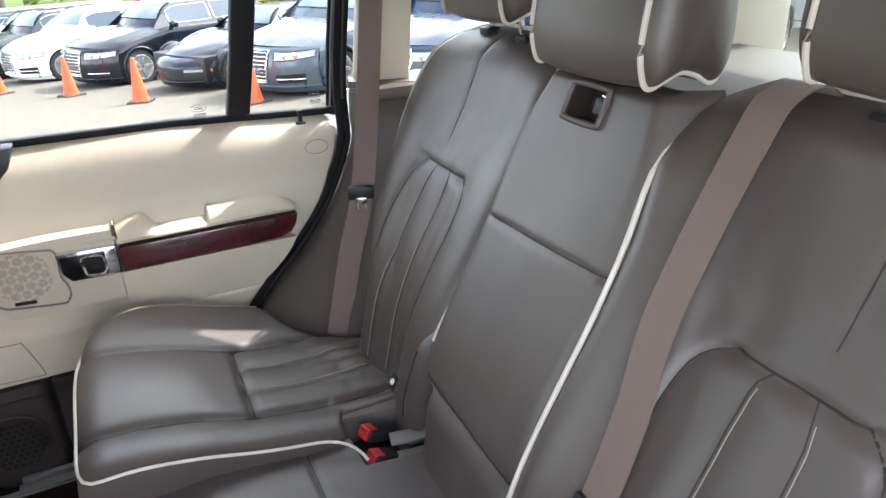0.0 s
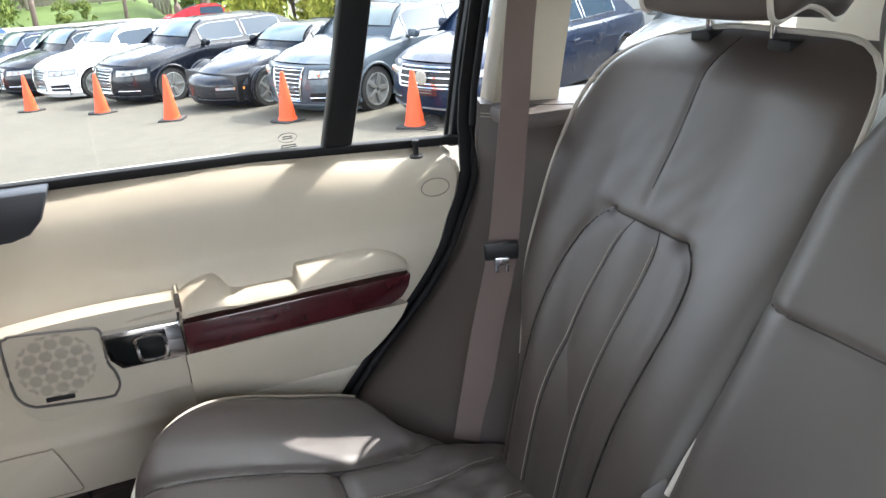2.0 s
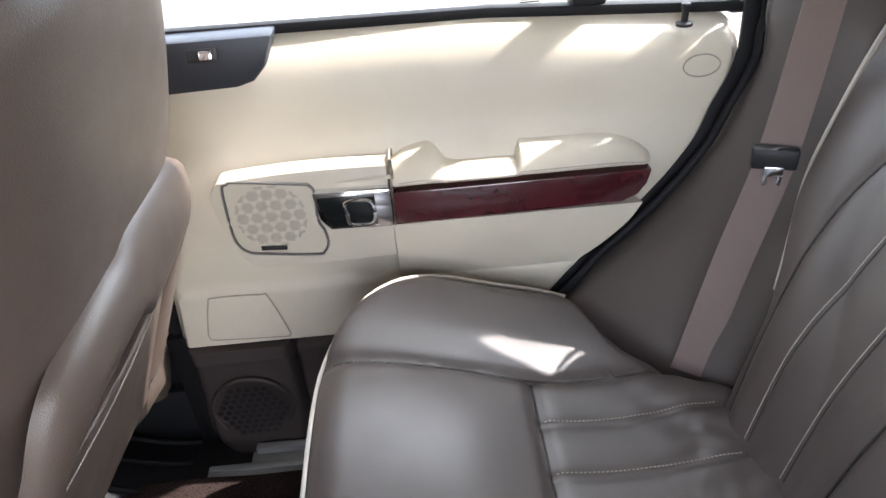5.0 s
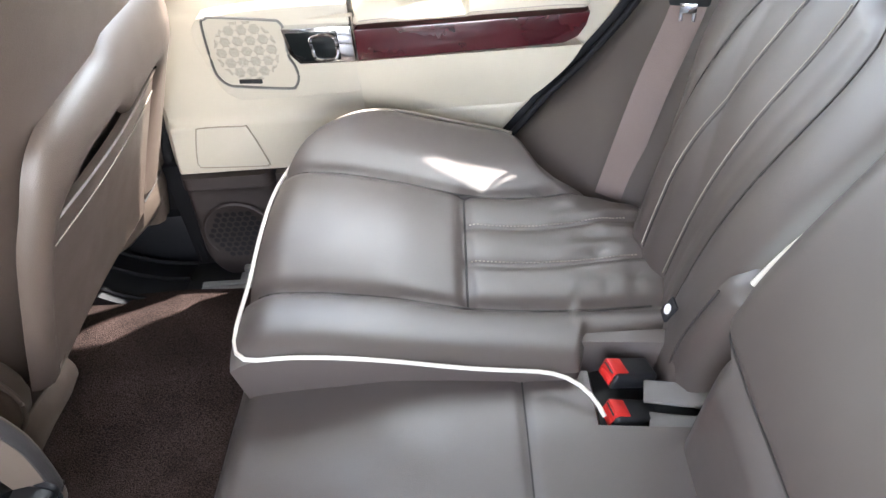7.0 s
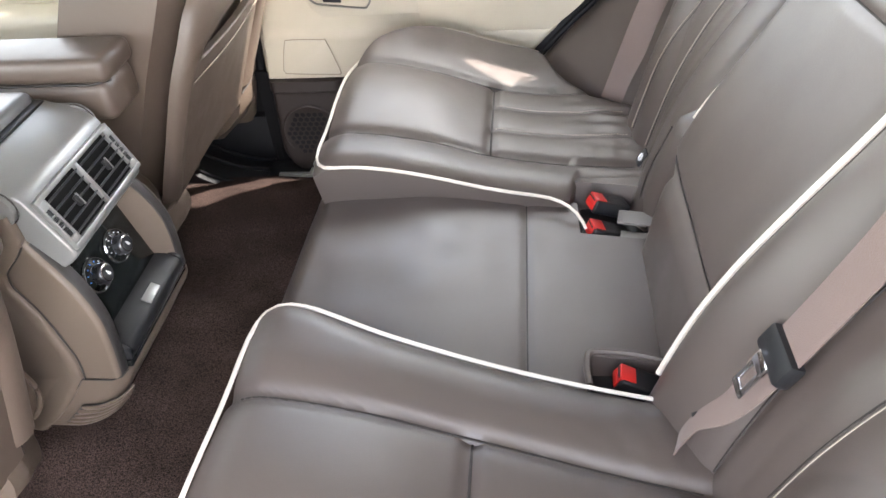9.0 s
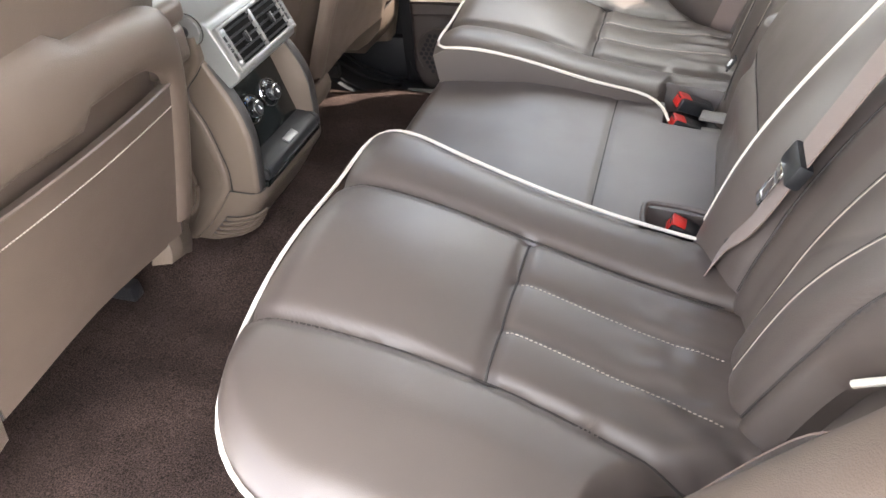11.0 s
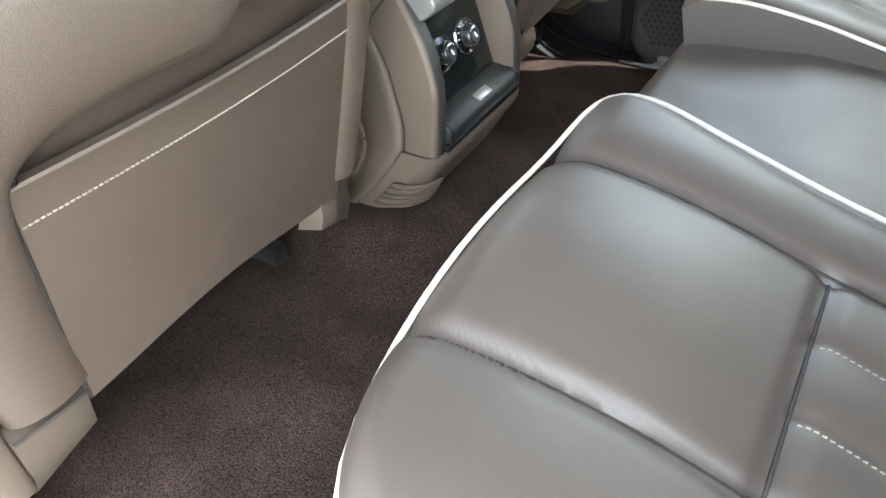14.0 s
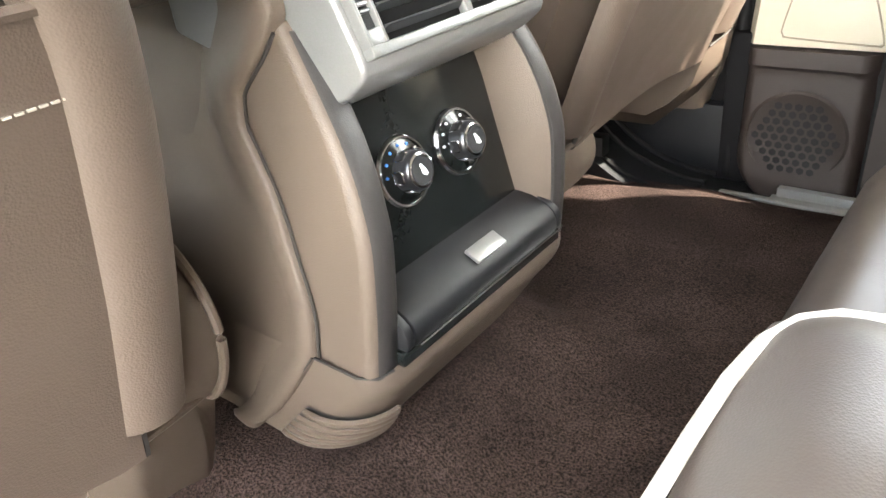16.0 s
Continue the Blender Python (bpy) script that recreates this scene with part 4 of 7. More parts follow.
def side_trim(s, name, label):
    """Brown trim between door opening and backrest, with the cream pillar above."""
    def f(u, v):
        z = 0.86 + 0.556 * v
        xa = door_rear(min(z, 1.33)) + 0.024 + 0.006 * ease(1.33, 1.42, z)
        xb = back_x(z) + 0.05
        x = xa + (xb - xa) * u
        ya = door_y(door_rear(z), min(z, 1.31)) - 0.018
        yb = min(back_outer(z) - 0.012 + 0.042 * ease(1.33, 1.40, z), 0.70)
        y = ya + (yb - ya) * (u ** 0.8)
        return Vector((x, s * y, z))
    t = thing(name, label, "trim panel", kind="structure", at=(0.3, s * 0.7, 0.86))
    part("lower_trim", slab(f, lambda u, v: f(u, v) + Vector((0.02, s * 0.06, 0)), 20, 40), TRIMLEATHER, t)
    for dz in (1.404, 1.398):
        part("stitching", tube([f(k / 20, (dz - 0.86) / 0.56) + Vector((0, -s * 0.0006, 0)) for k in range(21)], 0.0007, 4), THREAD, t)
    ledge = thing("quarter_ledge", "stitched brown ledge beside the rear backrest", "trim panel", kind="structure", at=(0.5, s * 0.7, 1.4))
    part("ledge", box(0.40, 1.15, min(s * 0.695, s * 0.86), max(s * 0.695, s * 0.86), 1.385, 1.4145, 0.008), TRIMLEATHER, ledge)
    p = thing("rear_pillar", "cream trim on the pillar behind the door", "pillar", kind="structure", at=(0.47, s * 0.72, 1.41))
    out = [(0.408, 0.800, 1.395), (0.520, 0.765, 1.395), (0.535, 0.69, 1.84), (0.428, 0.69, 1.84)]
    bm = bmesh.new()
    a = [bm.verts.new((x, s * y, z)) for x, y, z in out]
    b = [bm.verts.new((x + 0.01, s * (y + 0.07), z)) for x, y, z in out]
    bm.faces.new(a)
    bm.faces.new(b)
    for i in range(4):
        bm.faces.new((a[i], a[(i + 1) % 4], b[(i + 1) % 4], b[i]))
    part("pillar_cover", bm, CREAM_PLAST, p)
    # unseen corner piece added to cut the sun patch on the seat
    rail = [(0.51, 1.58), (0.545, 1.65), (0.60, 1.735), (0.660, 1.785), (0.76, 1.828), (0.89, 1.866), (1.12, 1.880), (1.12, 1.90), (0.49, 1.90)]
    quarter = bmesh.new()
    quarter.faces.new([quarter.verts.new((x, s * (0.897 - 0.3 * (z - 1.36)), z)) for x, z in ((0.45, 1.40), (1.20, 1.40), (1.20, 1.87), (0.45, 1.87))])
    part("quarter_pane", quarter, QUARTER_GLASS, p, "lightly tinted quarter window", False).visible_shadow = False
    part("window_sun_mask", prism([(x, s * (0.883 - 0.3 * (z - 1.36)), z) for x, z in rail], (0, 0, 0), (0, s * 0.03, 0)), CREAM_PLAST, p, "added corner piece that trims the sun on the seat")
    d = thing("tail_pillar", "cream trim on the tail pillar", "pillar", kind="structure", at=(1.1, s * 0.7, 1.41))
    part("pillar_cover", box(1.10, 1.352, min(s * 0.44, s * 0.80), max(s * 0.44, s * 0.80), 1.0, 1.86, 0.02), CREAM_PLAST, d)


side_trim(1, "side_trim", "brown leather side trim beside the far backrest")
side_trim(-1, "side_trim", "brown leather side trim beside the open doorway")

# out of view; shades the cabin, its width set to trim the sun
roof = tagged(part("ceiling", box(-1.5, 1.35, -0.75, 0.75, 1.86, 1.92, 0.02), HEADLINER), "unseen cream headliner, added to close and shade the cabin", "headliner", kind="structure")
tagged(part("cargo_floor", box(0.50, 1.35, -0.75, 0.75, 1.00, 1.04), CARPET), "brown carpeted cargo floor behind the bench", "cargo floor", kind="structure")
tagged(part("cargo_cover", box(0.66, 1.20, -0.62, 0.62, 1.44, 1.46, 0.006), COVER), "dark rigid cover over the cargo space", "cargo cover", kind="structure")

for _s, _n in ((1, "far"), (-1, "near")):
    _b = [(0.10, 0.93, 0.55), (0.62, 0.93, 0.55), (1.45, 0.90, 0.55), (1.45, 0.88, 1.37), (0.425, 0.90, 1.37), (0.40, 0.905, 1.0), (0.10, 0.92, 0.70)]
    tagged(part("quarter_panel", prism([(x, _s * y, z) for x, y, z in _b], (0, 0, 0), (0, _s * 0.05, 0)), PAINTS_BODY), "outer body panel behind the rear door", "body panel", kind="structure")
part("outer_skin", prism([(-0.60, 0.955, 0.55), (0.05, 0.955, 0.55), (0.42, 0.945, 1.0), (0.40, 0.925, 1.255), (-0.60, 0.935, 1.285)], (0, 0, 0), (0, 0.03, 0)), PAINTS_BODY, door, "painted outer door skin")
tagged(part("tail_gate", prism([(1.36, -0.74, 0.6), (1.36, 0.74, 0.6), (1.36, 0.74, 1.36), (1.36, -0.74, 1.36)], (0, 0, 0), (0.06, 0, 0)), PAINTS_BODY), "closed tailgate behind the cargo space", "tailgate", kind="structure")

g = bmesh.new()
g.faces.new([g.verts.new(p) for p in ((1.39, -0.74, 1.36), (1.39, 0.74, 1.36), (1.33, 0.70, 1.87), (1.33, -0.70, 1.87))])
tagged(part("rear_window", g, SCREEN_GLASS, None, "", False), "green-tinted rear window above the tailgate", "window", kind="structure")

# floor
def carpet_z(x, y):
    z = 0.706 + 0.014 * noise.noise((x * 6, y * 6, 0)) - 0.03 * ease(0.60, 0.70, abs(y + 0.045))
    z += 0.052 * ease(0.25, 0.15, abs(y + 0.011)) * ease(-0.46, -0.58, x)
    return z


tagged(part("floor", slab(lambda u, v: Vector((-1.55 + 1.75 * u, -0.75 + 1.41 * v, carpet_z(-1.55 + 1.75 * u, -0.75 + 1.41 * v))), lambda u, v: Vector((-1.55 + 1.75 * u, -0.75 + 1.41 * v, 0.60)), 60, 50), CARPET), "dark brown carpet on the car floor", "carpet", kind="structure")


SCUFF = surface("dark_scuff_plastic", (0.009, 0.010, 0.012), 0.5, spec=0.25, grain=0.2, grain_size=1000, vary=0.1)


def sill(s, name):
    t = thing(name, "brushed steel sill plate with dark grooves", "sill plate", kind="structure", at=(-0.2, s * 0.69, 0.6))
    o = 0.0 if s > 0 else 0.092
    part("sill_body", box(-1.2, 0.4, min(s * (0.64 + o), s * (0.80 + o)), max(s * (0.64 + o), s * (0.80 + o)), 0.58, 0.652, 0.008), BLACKPL, t)
    part("sill_plate", box(-0.542, 0.12, min(s * (0.634 + o), s * (0.694 + o)), max(s * (0.634 + o), s * (0.694 + o)), 0.645, 0.668, 0.003), STEEL, t, "brushed steel plate")
    for k in range(3):
        a, b = s * (0.637 + o + 0.020 * k), s * (0.648 + o + 0.020 * k)
        part("steel_strip", box(-0.540, 0.12, min(a, b), max(a, b), 0.664, 0.6725, 0.002), STEEL, t)
    part("sill_step", box(-0.470, 0.12, min(s * (0.694 + o), s * (0.722 + o)), max(s * (0.694 + o), s * (0.722 + o)), 0.645, 0.663, 0.003), STEEL, t)
    part("steel_strip", box(-0.462, 0.12, min(s * (0.715 + o), s * (0.730 + o)), max(s * (0.715 + o), s * (0.730 + o)), 0.655, 0.677, 0.003), STEEL, t)
    # rising scuff trim at the middle pillar foot, with ribs

    def g(u, v):
        a = u * 1.35
        x = -0.572 - 0.24 * math.sin(a)
        z = 0.655 + 0.20 * (1 - math.cos(a))
        return Vector((x, s * (0.63 + o + 0.15 * v), z + 0.012 * math.sin(v * math.pi)))
    part("scuff_trim", slab(g, lambda u, v: g(u, v) + Vector((-0.05, 0, -0.04)), 18, 8), SCUFF, t)
    for v in (0.12, 0.5, 0.85):
        part("rib", tube([g(k / 14, v) + Vector((0.002, 0, 0.002)) for k in range(15)], 0.0055, 8), RUBBER, t)
    return t


sill(1, "door_sill")
sill(-1, "door_sill")


def middle_pillar(s):
    t = thing("middle_pillar", "pillar with brown lower and cream upper trim", "pillar", kind="structure", at=(-0.7, s * 0.75, 0.66))
    def cover(z0, z1, proud):
        rows = []
        for k in range(9):
            z = z0 + (z1 - z0) * k / 8
            xr = lerp_table([(0.66, -0.630), (0.74, -0.602), (0.84, -0.575), (0.99, -0.546), (1.40, -0.540)], z) - (0.012 if s > 0 else 0.0) + proud
            yi = 0.742 + 0.02 * ease(0.85, 0.70, z) - proud if s < 0 else 0.752 - proud
            rows.append([Vector((x, s * y, z)) for x, y in ((-0.84, yi), (xr - 0.05, yi), (xr - 0.014, yi + 0.006), (xr - 0.003, yi + 0.018), (xr, yi + 0.034), (xr - 0.004, yi + 0.052), (-0.84, yi + 0.052))])
        return loft(rows)
    part("lower_cover", cover(0.772 if s > 0 else 0.70, 0.988, 0.0), BROWNPL, t, "brown lower cover of the pillar")
    if s > 0:
        part("pillar_foot", box(-0.86, -0.562, 0.770, 0.825, 0.60, 0.780, 0.008), SCUFF, t, "dark foot of the pillar")
    part("middle_cover", cover(0.990, 1.38, 0.003), CREAM_PLAST, t, "cream upper cover of the pillar")
    part("painted_jamb", box(-0.86, -0.592, min(s * 0.822, s * 0.96), max(s * 0.822, s * 0.96), 0.55, 1.40, 0.03, 3), WHITEPAINT, t, "pale painted door jamb")
    bm = prism([(-0.77, s * 0.77, 1.36), (-0.585, s * 0.77, 1.36), (-0.56, s * 0.66, 1.88), (-0.70, s * 0.66, 1.88)], (0, 0, 0), (0, s * 0.08, 0), 0.012)
    part("upper_cover", bm, CREAM_PLAST, t)
    part("belt", tube([(-0.72, s * 0.745, 1.75), (-0.71, s * 0.715, 1.3), (-0.70, s * 0.69, 0.84)], 0, 8, False, (0.023, 0.0012), (1, 0, 0)), BELT, t)


middle_pillar(1)
middle_pillar(-1)


# ---- front seats ----
def shell_x(z):
    return lerp_table([(0.82, -0.590), (0.92, -0.565), (1.12, -0.505), (1.34, -0.430), (1.60, -0.395)], z)


def front_face(yc, recline):
    def f(u, v):
        z = 0.888 + 0.712 * u
        half = lerp_table([(0.84, 0.225), (0.95, 0.245), (1.25, 0.255), (1.42, 0.235), (1.52, 0.20), (1.60, 0.13)], z)
        w = -1 + 2 * v
        y = yc + half * w * (1.04 if w * yc > 0 else 0.92)
        x = shell_x(z) + recline * (z - 0.9) - 0.02
        x -= 0.035 * abs(w) ** 4
        x -= 0.05 * max(0, 1 - (1.60 - z) / 0.08) ** 2
        return Vector((x, y, z))
    return f


def front_seat(yc, label, recline=0.0):
    t = thing("front_seat", label, "car seat", "front seats", at=(-0.7, yc, 0.70))
    f = front_face(yc, recline)

    def front(u, v):
        p = f(u, v)
        return Vector((p.x - 0.10 - 0.05 * math.sin(math.pi * u), p.y, p.z + 0.0))
    part("backrest", slab(f, front, 50, 40), LEATHER_FRONT, t, "brown leather back of the front seat")

    # pocket panel
    def g(u, v):
        z = 0.892 + 0.263 * u + 0.008 * (1 - u) ** 2 * math.sin(math.pi * v) ** 2 + 0.006 * (1 - u) ** 2 * math.sin(4 * v)
        half = 0.190 + 0.004 * u
        y = yc + half * (-1 + 2 * v)
        x = shell_x(z) + recline * (z - 0.9) + 0.004 + 0.012 * math.sin(math.pi * v) * u
        return Vector((x, y, z))
    part("pocket", slab(g, lambda u, v: g(u, v) + Vector((-0.015, 0, 0)), 24, 24), LEATHER_FRONT, t, "brown leather map pocket")
    bm = bmesh.new()
    for k in range(80):
        p = g(0.865, (k + 0.5) / 80) + Vector((0.001, 0, 0))
        b = turned(box(-0.0008, 0.0009, -0.0016, 0.0016, -0.0005, 0.0005), Matrix.Translation(p))
        me = bpy.data.meshes.new("t")
        b.to_mesh(me)
        b.free()
        bm.from_mesh(me)
        bpy.data.meshes.remove(me)
    part("stitching", bm, THREAD, t, "pale stitching")
    part("pocket_edge", tube([g(1.0, k / 20) for k in range(21)], 0.003, 6), LEATHER_FRONT, t)
    # dark cords painted in as the shadow along the pocket's sides
    for v, w in ((0.0, -0.0022), (1.0, 0.0022)):
        part("pocket_shade", tube([g(k / 16, v) + Vector((-0.003, w, 0)) for k in range(17)], 0.0026, 6), SEAM_SHADE, t)
    part("pocket_hook", turned(lathe([(0.006, 0), (0.006, 0.003), (0.004, 0.006), (0.001, 0.007)], 14), Matrix.Translation(g(1.0, 0.01 if yc < 0 else 0.99) + Vector((0.001, 0, 0.004)))), GLOSSBLACK, t, "small black pocket hook")
    # raised leather frame round the pocket
    qo = -1 if yc < 0 else 1
    frame_path = [(p.x, p.y) for p in smooth_line([(yc + qo * a, b, 0) for a, b in ((0.222, 0.926), (0.231, 1.03), (0.230, 1.15), (0.207, 1.215), (0.13, 1.240), (0.0, 1.246), (-0.12, 1.240), (-0.176, 1.216), (-0.206, 1.15), (-0.209, 1.03), (-0.202, 0.915))], 6)]

    def rim(u, v):
        a = math.pi * v
        c = Vector((0, 0, 0))
        path = lerp3(frame_path, u)
        c = Vector((shell_x(path[1]) + recline * (path[1] - 0.9) - 0.012, path[0], path[1]))
        out = Vector((0, path[0] - yc, (path[1] - 1.0) * 0.9 * ease(1.0, 1.18, path[1]))).normalized()
        wd = (0.042 if (path[0] - yc) * yc > 0 else 0.024) + 0.016 * ease(1.17, 1.235, path[1])
        return c + out * wd * math.cos(a) + Vector((1, 0, 0)) * 0.026 * math.sin(a) ** 0.8
    part("back_frame", grid_sheet(rim, 60, 10), LEATHER_FRONT, t, "padded leather frame of the seat back")
    # side shields, valance and cushion
    rx = recline * 0.02
    q = -1 if yc > 0 else 1
    top = [(-0.572, -0.300, 0.907), (-0.574, -0.270, 0.897), (-0.590, -0.238, 0.885), (-0.603, -0.212, 0.876), (-0.618, -0.196, 0.868)]
    low = [(-0.572, -0.306, 0.856), (-0.574, -0.278, 0.848), (-0.594, -0.243, 0.826), (-0.612, -0.216, 0.802), (-0.640, -0.198, 0.780)]

    def val(u, v):
        a, b = Vector(lerp3(top, v)), Vector(lerp3(low, v))
        p = a.lerp(b, u)
        return Vector((p.x + rx + 0.006 * math.sin(math.pi * u), yc + q * (p.y + 0.455), p.z))
    part("valance", slab(val, lambda u, v: val(u, v) + Vector((-0.03, -q * 0.012, 0)), 8, 24), BROWNPL, t, "brown plastic corner cover of the seat base")
    arc = [(-0.604, 0.872), (-0.585, 0.896), (-0.574, 0.925), (-0.574, 0.950), (-0.583, 0.973), (-0.600, 0.992)]
    shield = [(-0.90, 0.79), (-0.640, 0.785)] + arc + [(-0.66, 1.015), (-0.90, 1.01)]
    part("inner_shield", prism([(x + rx, 0, z) for x, z in shield], (0, yc + q * (0.455 - 0.232), 0), (0, yc + q * (0.455 - 0.188), 0), 0.012, 3), BROWNPL, t, "rounded brown plastic recliner cover")
    rimline = [val(0, k / 10) + Vector((0.004, 0, 0.003)) for k in range(10)] + [Vector((x + rx + 0.003, yc + q * (0.455 - 0.196), z)) for x, z in arc]
    part("shield_rim", tube(smooth_line(rimline, 4), 0.0035, 8), BROWNPL, t)
    b_ = yc - q * 0.300
    part("outer_shield", prism([(-0.92, 0, 0.83), (-0.574, 0, 0.838), (-0.560, 0, 0.93), (-0.520, 0, 1.05), (-0.60, 0, 1.07), (-0.92, 0, 1.0)], (0, b_, 0), (0, b_ + q * 0.030, 0), 0.008, 3), BROWNPL, t, "brown plastic side cover of the seat")
    ya, yb_ = yc - q * 0.270, yc - q * 0.194
    wedge = loft([[Vector((x, y, z)) for x, z in row] for y, row in ((ya, [(-0.90, 0.745), (-0.674, 0.748), (-0.600, 0.815), (-0.560, 0.875), (-0.554, 0.920), (-0.90, 0.920)]), (ya + (yb_ - ya) * 0.5, [(-0.90, 0.77), (-0.667, 0.768), (-0.605, 0.820), (-0.560, 0.875), (-0.556, 0.916), (-0.90, 0.915)]), (yb_, [(-0.90, 0.80), (-0.655, 0.792), (-0.620, 0.815), (-0.585, 0.850), (-0.566, 0.906), (-0.90, 0.90)]))])
    part("corner_cover", wedge, BROWNPL, t, "brown plastic corner cover of the seat")
    part("corner_gap", tube([(-0.563, yb_, 0.9075), (-0.5545, ya + (yb_ - ya) * 0.5, 0.9160), (-0.5525, ya, 0.9215)], 0.0018, 6), SEAM_SHADE, t)
    part("cushion", box(-1.12, -0.60, yc - 0.25, yc + 0.25, 0.90, 1.02, 0.04, 3), LEATHER_FRONT, t)
    for q in (-0.19, 0.19):
        part("rail", box(-1.15, -0.72, yc + q - 0.014, yc + q + 0.014, 0.715, 0.75, 0.004), BLACKPL, t)
        part("leg", box(-1.0, -0.80, yc + q - 0.012, yc + q + 0.012, 0.75, 0.91, 0.004), BLACKPL, t)
    # headrest
    def h(u, v):
        a, ph = 2 * math.pi * v, math.pi * u
        sup = lambda c, p: math.copysign(abs(c) ** p, c)
        r = math.sin(ph) ** 0.4
        return Vector((-0.47 + recline * 0.75 + 0.06 * sup(math.cos(a), 0.6) * r, yc - 0.14 * sup(math.cos(ph), 0.5), 1.735 + 0.085 * sup(math.sin(a), 0.55) * r))
    hr = part("headrest", grid_sheet(h, 24, 30), LEATHER_FRONT, t, "brown leather headrest")
    for q in (-0.07, 0.07):
        part("post", tube([(-0.47 + recline * 0.7, yc + q, 1.68), (-0.45 + recline * 0.65, yc + q, 1.57)], 0.006, 10), CHROME, hr)
    return t


def lerp3(pts, u):
    k = min(u * (len(pts) - 1), len(pts) - 1.0001)
    i = int(k)
    a = k - i
    return [p + (q - p) * a for p, q in zip(pts[i], pts[i + 1])]


front_seat(-0.455, "brown leather front seat with map pocket by the open doorway")
front_seat(0.455, "brown leather front seat with map pocket by the closed door", 0.12)


# ---- centre console ----
CY = -0.011
con = thing("centre_console", "brown centre console with silver rear vents and two dials", "console", at=(-0.6, CY, 0.71))
VENTSLAT = surface("dark_vent_slat", (0.030, 0.031, 0.033), 0.4, vary=0.1, spec=0.4)
# near-black plate colour stands for the shade inside the vents
VENT_SHADE = surface("vent_depth_shade", (0.006, 0.006, 0.006), 0.9, spec=0.1)
# dark colour holds the shade on rear-facing edges and between foot slats
CONSOLE_SHADE = surface("console_shade", (0.040, 0.037, 0.036), 0.42, grain=0.2, grain_size=1000, vary=0.1)


def cheek_front(z):
    return lerp_table([(0.86, -0.556), (0.885, -0.551), (0.923, -0.547), (0.965, -0.554), (1.007, -0.564), (1.034, -0.577), (1.052, -0.586), (1.068, -0.585), (1.080, -0.575), (1.095, -0.560), (1.115, -0.545)], z)


def cheek_rear(z):
    return lerp_table([(0.86, -0.501), (0.88, -0.499), (0.939, -0.492), (0.98, -0.490), (1.012, -0.495), (1.041, -0.505), (1.069, -0.520), (1.09, -0.533), (1.115, -0.548)], z)


def cheek_out(z):
    """Half width of the console over its cheeks."""
    return lerp_table([(0.86, 0.1285), (0.89, 0.1275), (1.0, 0.121), (1.12, 0.107)], z)


def panel_x(z):
    return -0.537 - 0.258 * (z - 0.993)


# lower shell, round at its corners, tucked in towards the carpet
def shell_row(z):
    half = lerp_table([(0.755, 0.116), (0.80, 0.1265), (0.84, 0.1295), (0.886, 0.1305)], z)
    xr = lerp_table([(0.755, -0.592), (0.768, -0.570), (0.79, -0.549), (0.84, -0.514), (0.875, -0.4935), (0.886, -0.496)], z)
    r = lerp_table([(0.755, 0.055), (0.80, 0.048), (0.886, 0.022)], z)
    near = [(-1.1, -half), (-0.80, -half), (-0.70, -half), (xr - r - 0.03, -half)]
    near += [(xr - r * (1 - math.sin(a)), -half + r * (1 - math.cos(a))) for a in [math.pi / 2 * k / 10 for k in range(11)]]
    row = near + [(xr, 0.0)] + [(x, -y) for x, y in near[::-1]]
    return [Vector((x, CY + y, z)) for x, y in row]


part("lower_shell", loft([shell_row(0.755 + 0.131 * k / 26) for k in range(27)], False), BROWNPL, con, "brown plastic foot of the console")


# forward body behind the cheeks, swelling along their curved edge
def body_row(z, s):
    xf, yo = cheek_front(max(z, 0.862)), cheek_out(z)
    if z < 0.886:
        xf = min(xf, -0.655 + 0.103 * max(0.0, (z - 0.775) / 0.111) ** 0.8)
    lean = ease(0.90, 1.02, z)
    pts = [(-1.10, yo - 0.010), (-0.85, yo + 0.004), (-0.72, yo - 0.004 - 0.016 * lean), (-0.655, yo - 0.004 - 0.012 * lean), (xf - 0.034, yo + 0.003), (xf - 0.014, yo + 0.0075), (xf - 0.004, yo + 0.0065), (xf - 0.0005, yo + 0.003), (xf, yo - 0.006)]
    line = smooth_line([(a, b, 0) for a, b in pts], 4)
    return [Vector((p.x, CY + s * p.y, z)) for p in line]


for q in (-1, 1):
    part("body", loft([body_row(0.77 + 0.385 * k / 70, q) for k in range(71)], False), BROWNPL, con, "brown plastic console body")
part("core", box(-1.10, -0.585, CY - 0.098, CY + 0.098, 0.72, 1.17, 0.004), BROWNPL, con)


# cheeks: flat outer face, round rear corner, rear band coloured dark for its shade, slanting inner face
def cheek_row(z, s):
    xf, xr, yo = cheek_front(z) - 0.004, cheek_rear(z), cheek_out(z)
    xp = panel_x(z) - 0.004
    r = 0.009
    pts = [(xf, yo - 0.001), (xr - 0.030, yo)] + [(xr - r * (1 - math.sin(a)), yo - r * (1 - math.cos(a))) for a in [math.pi / 2 * k / 6 for k in range(7)]]
    yi = yo - 0.0245
    pts += [(xr, yi + 0.002), (xr - 0.0025, yi), (xp, min(0.0835, yi - 0.010)), (xf, min(0.0835, yi - 0.010))]
    return [Vector((x, CY + s * y, z)) for x, y in pts]


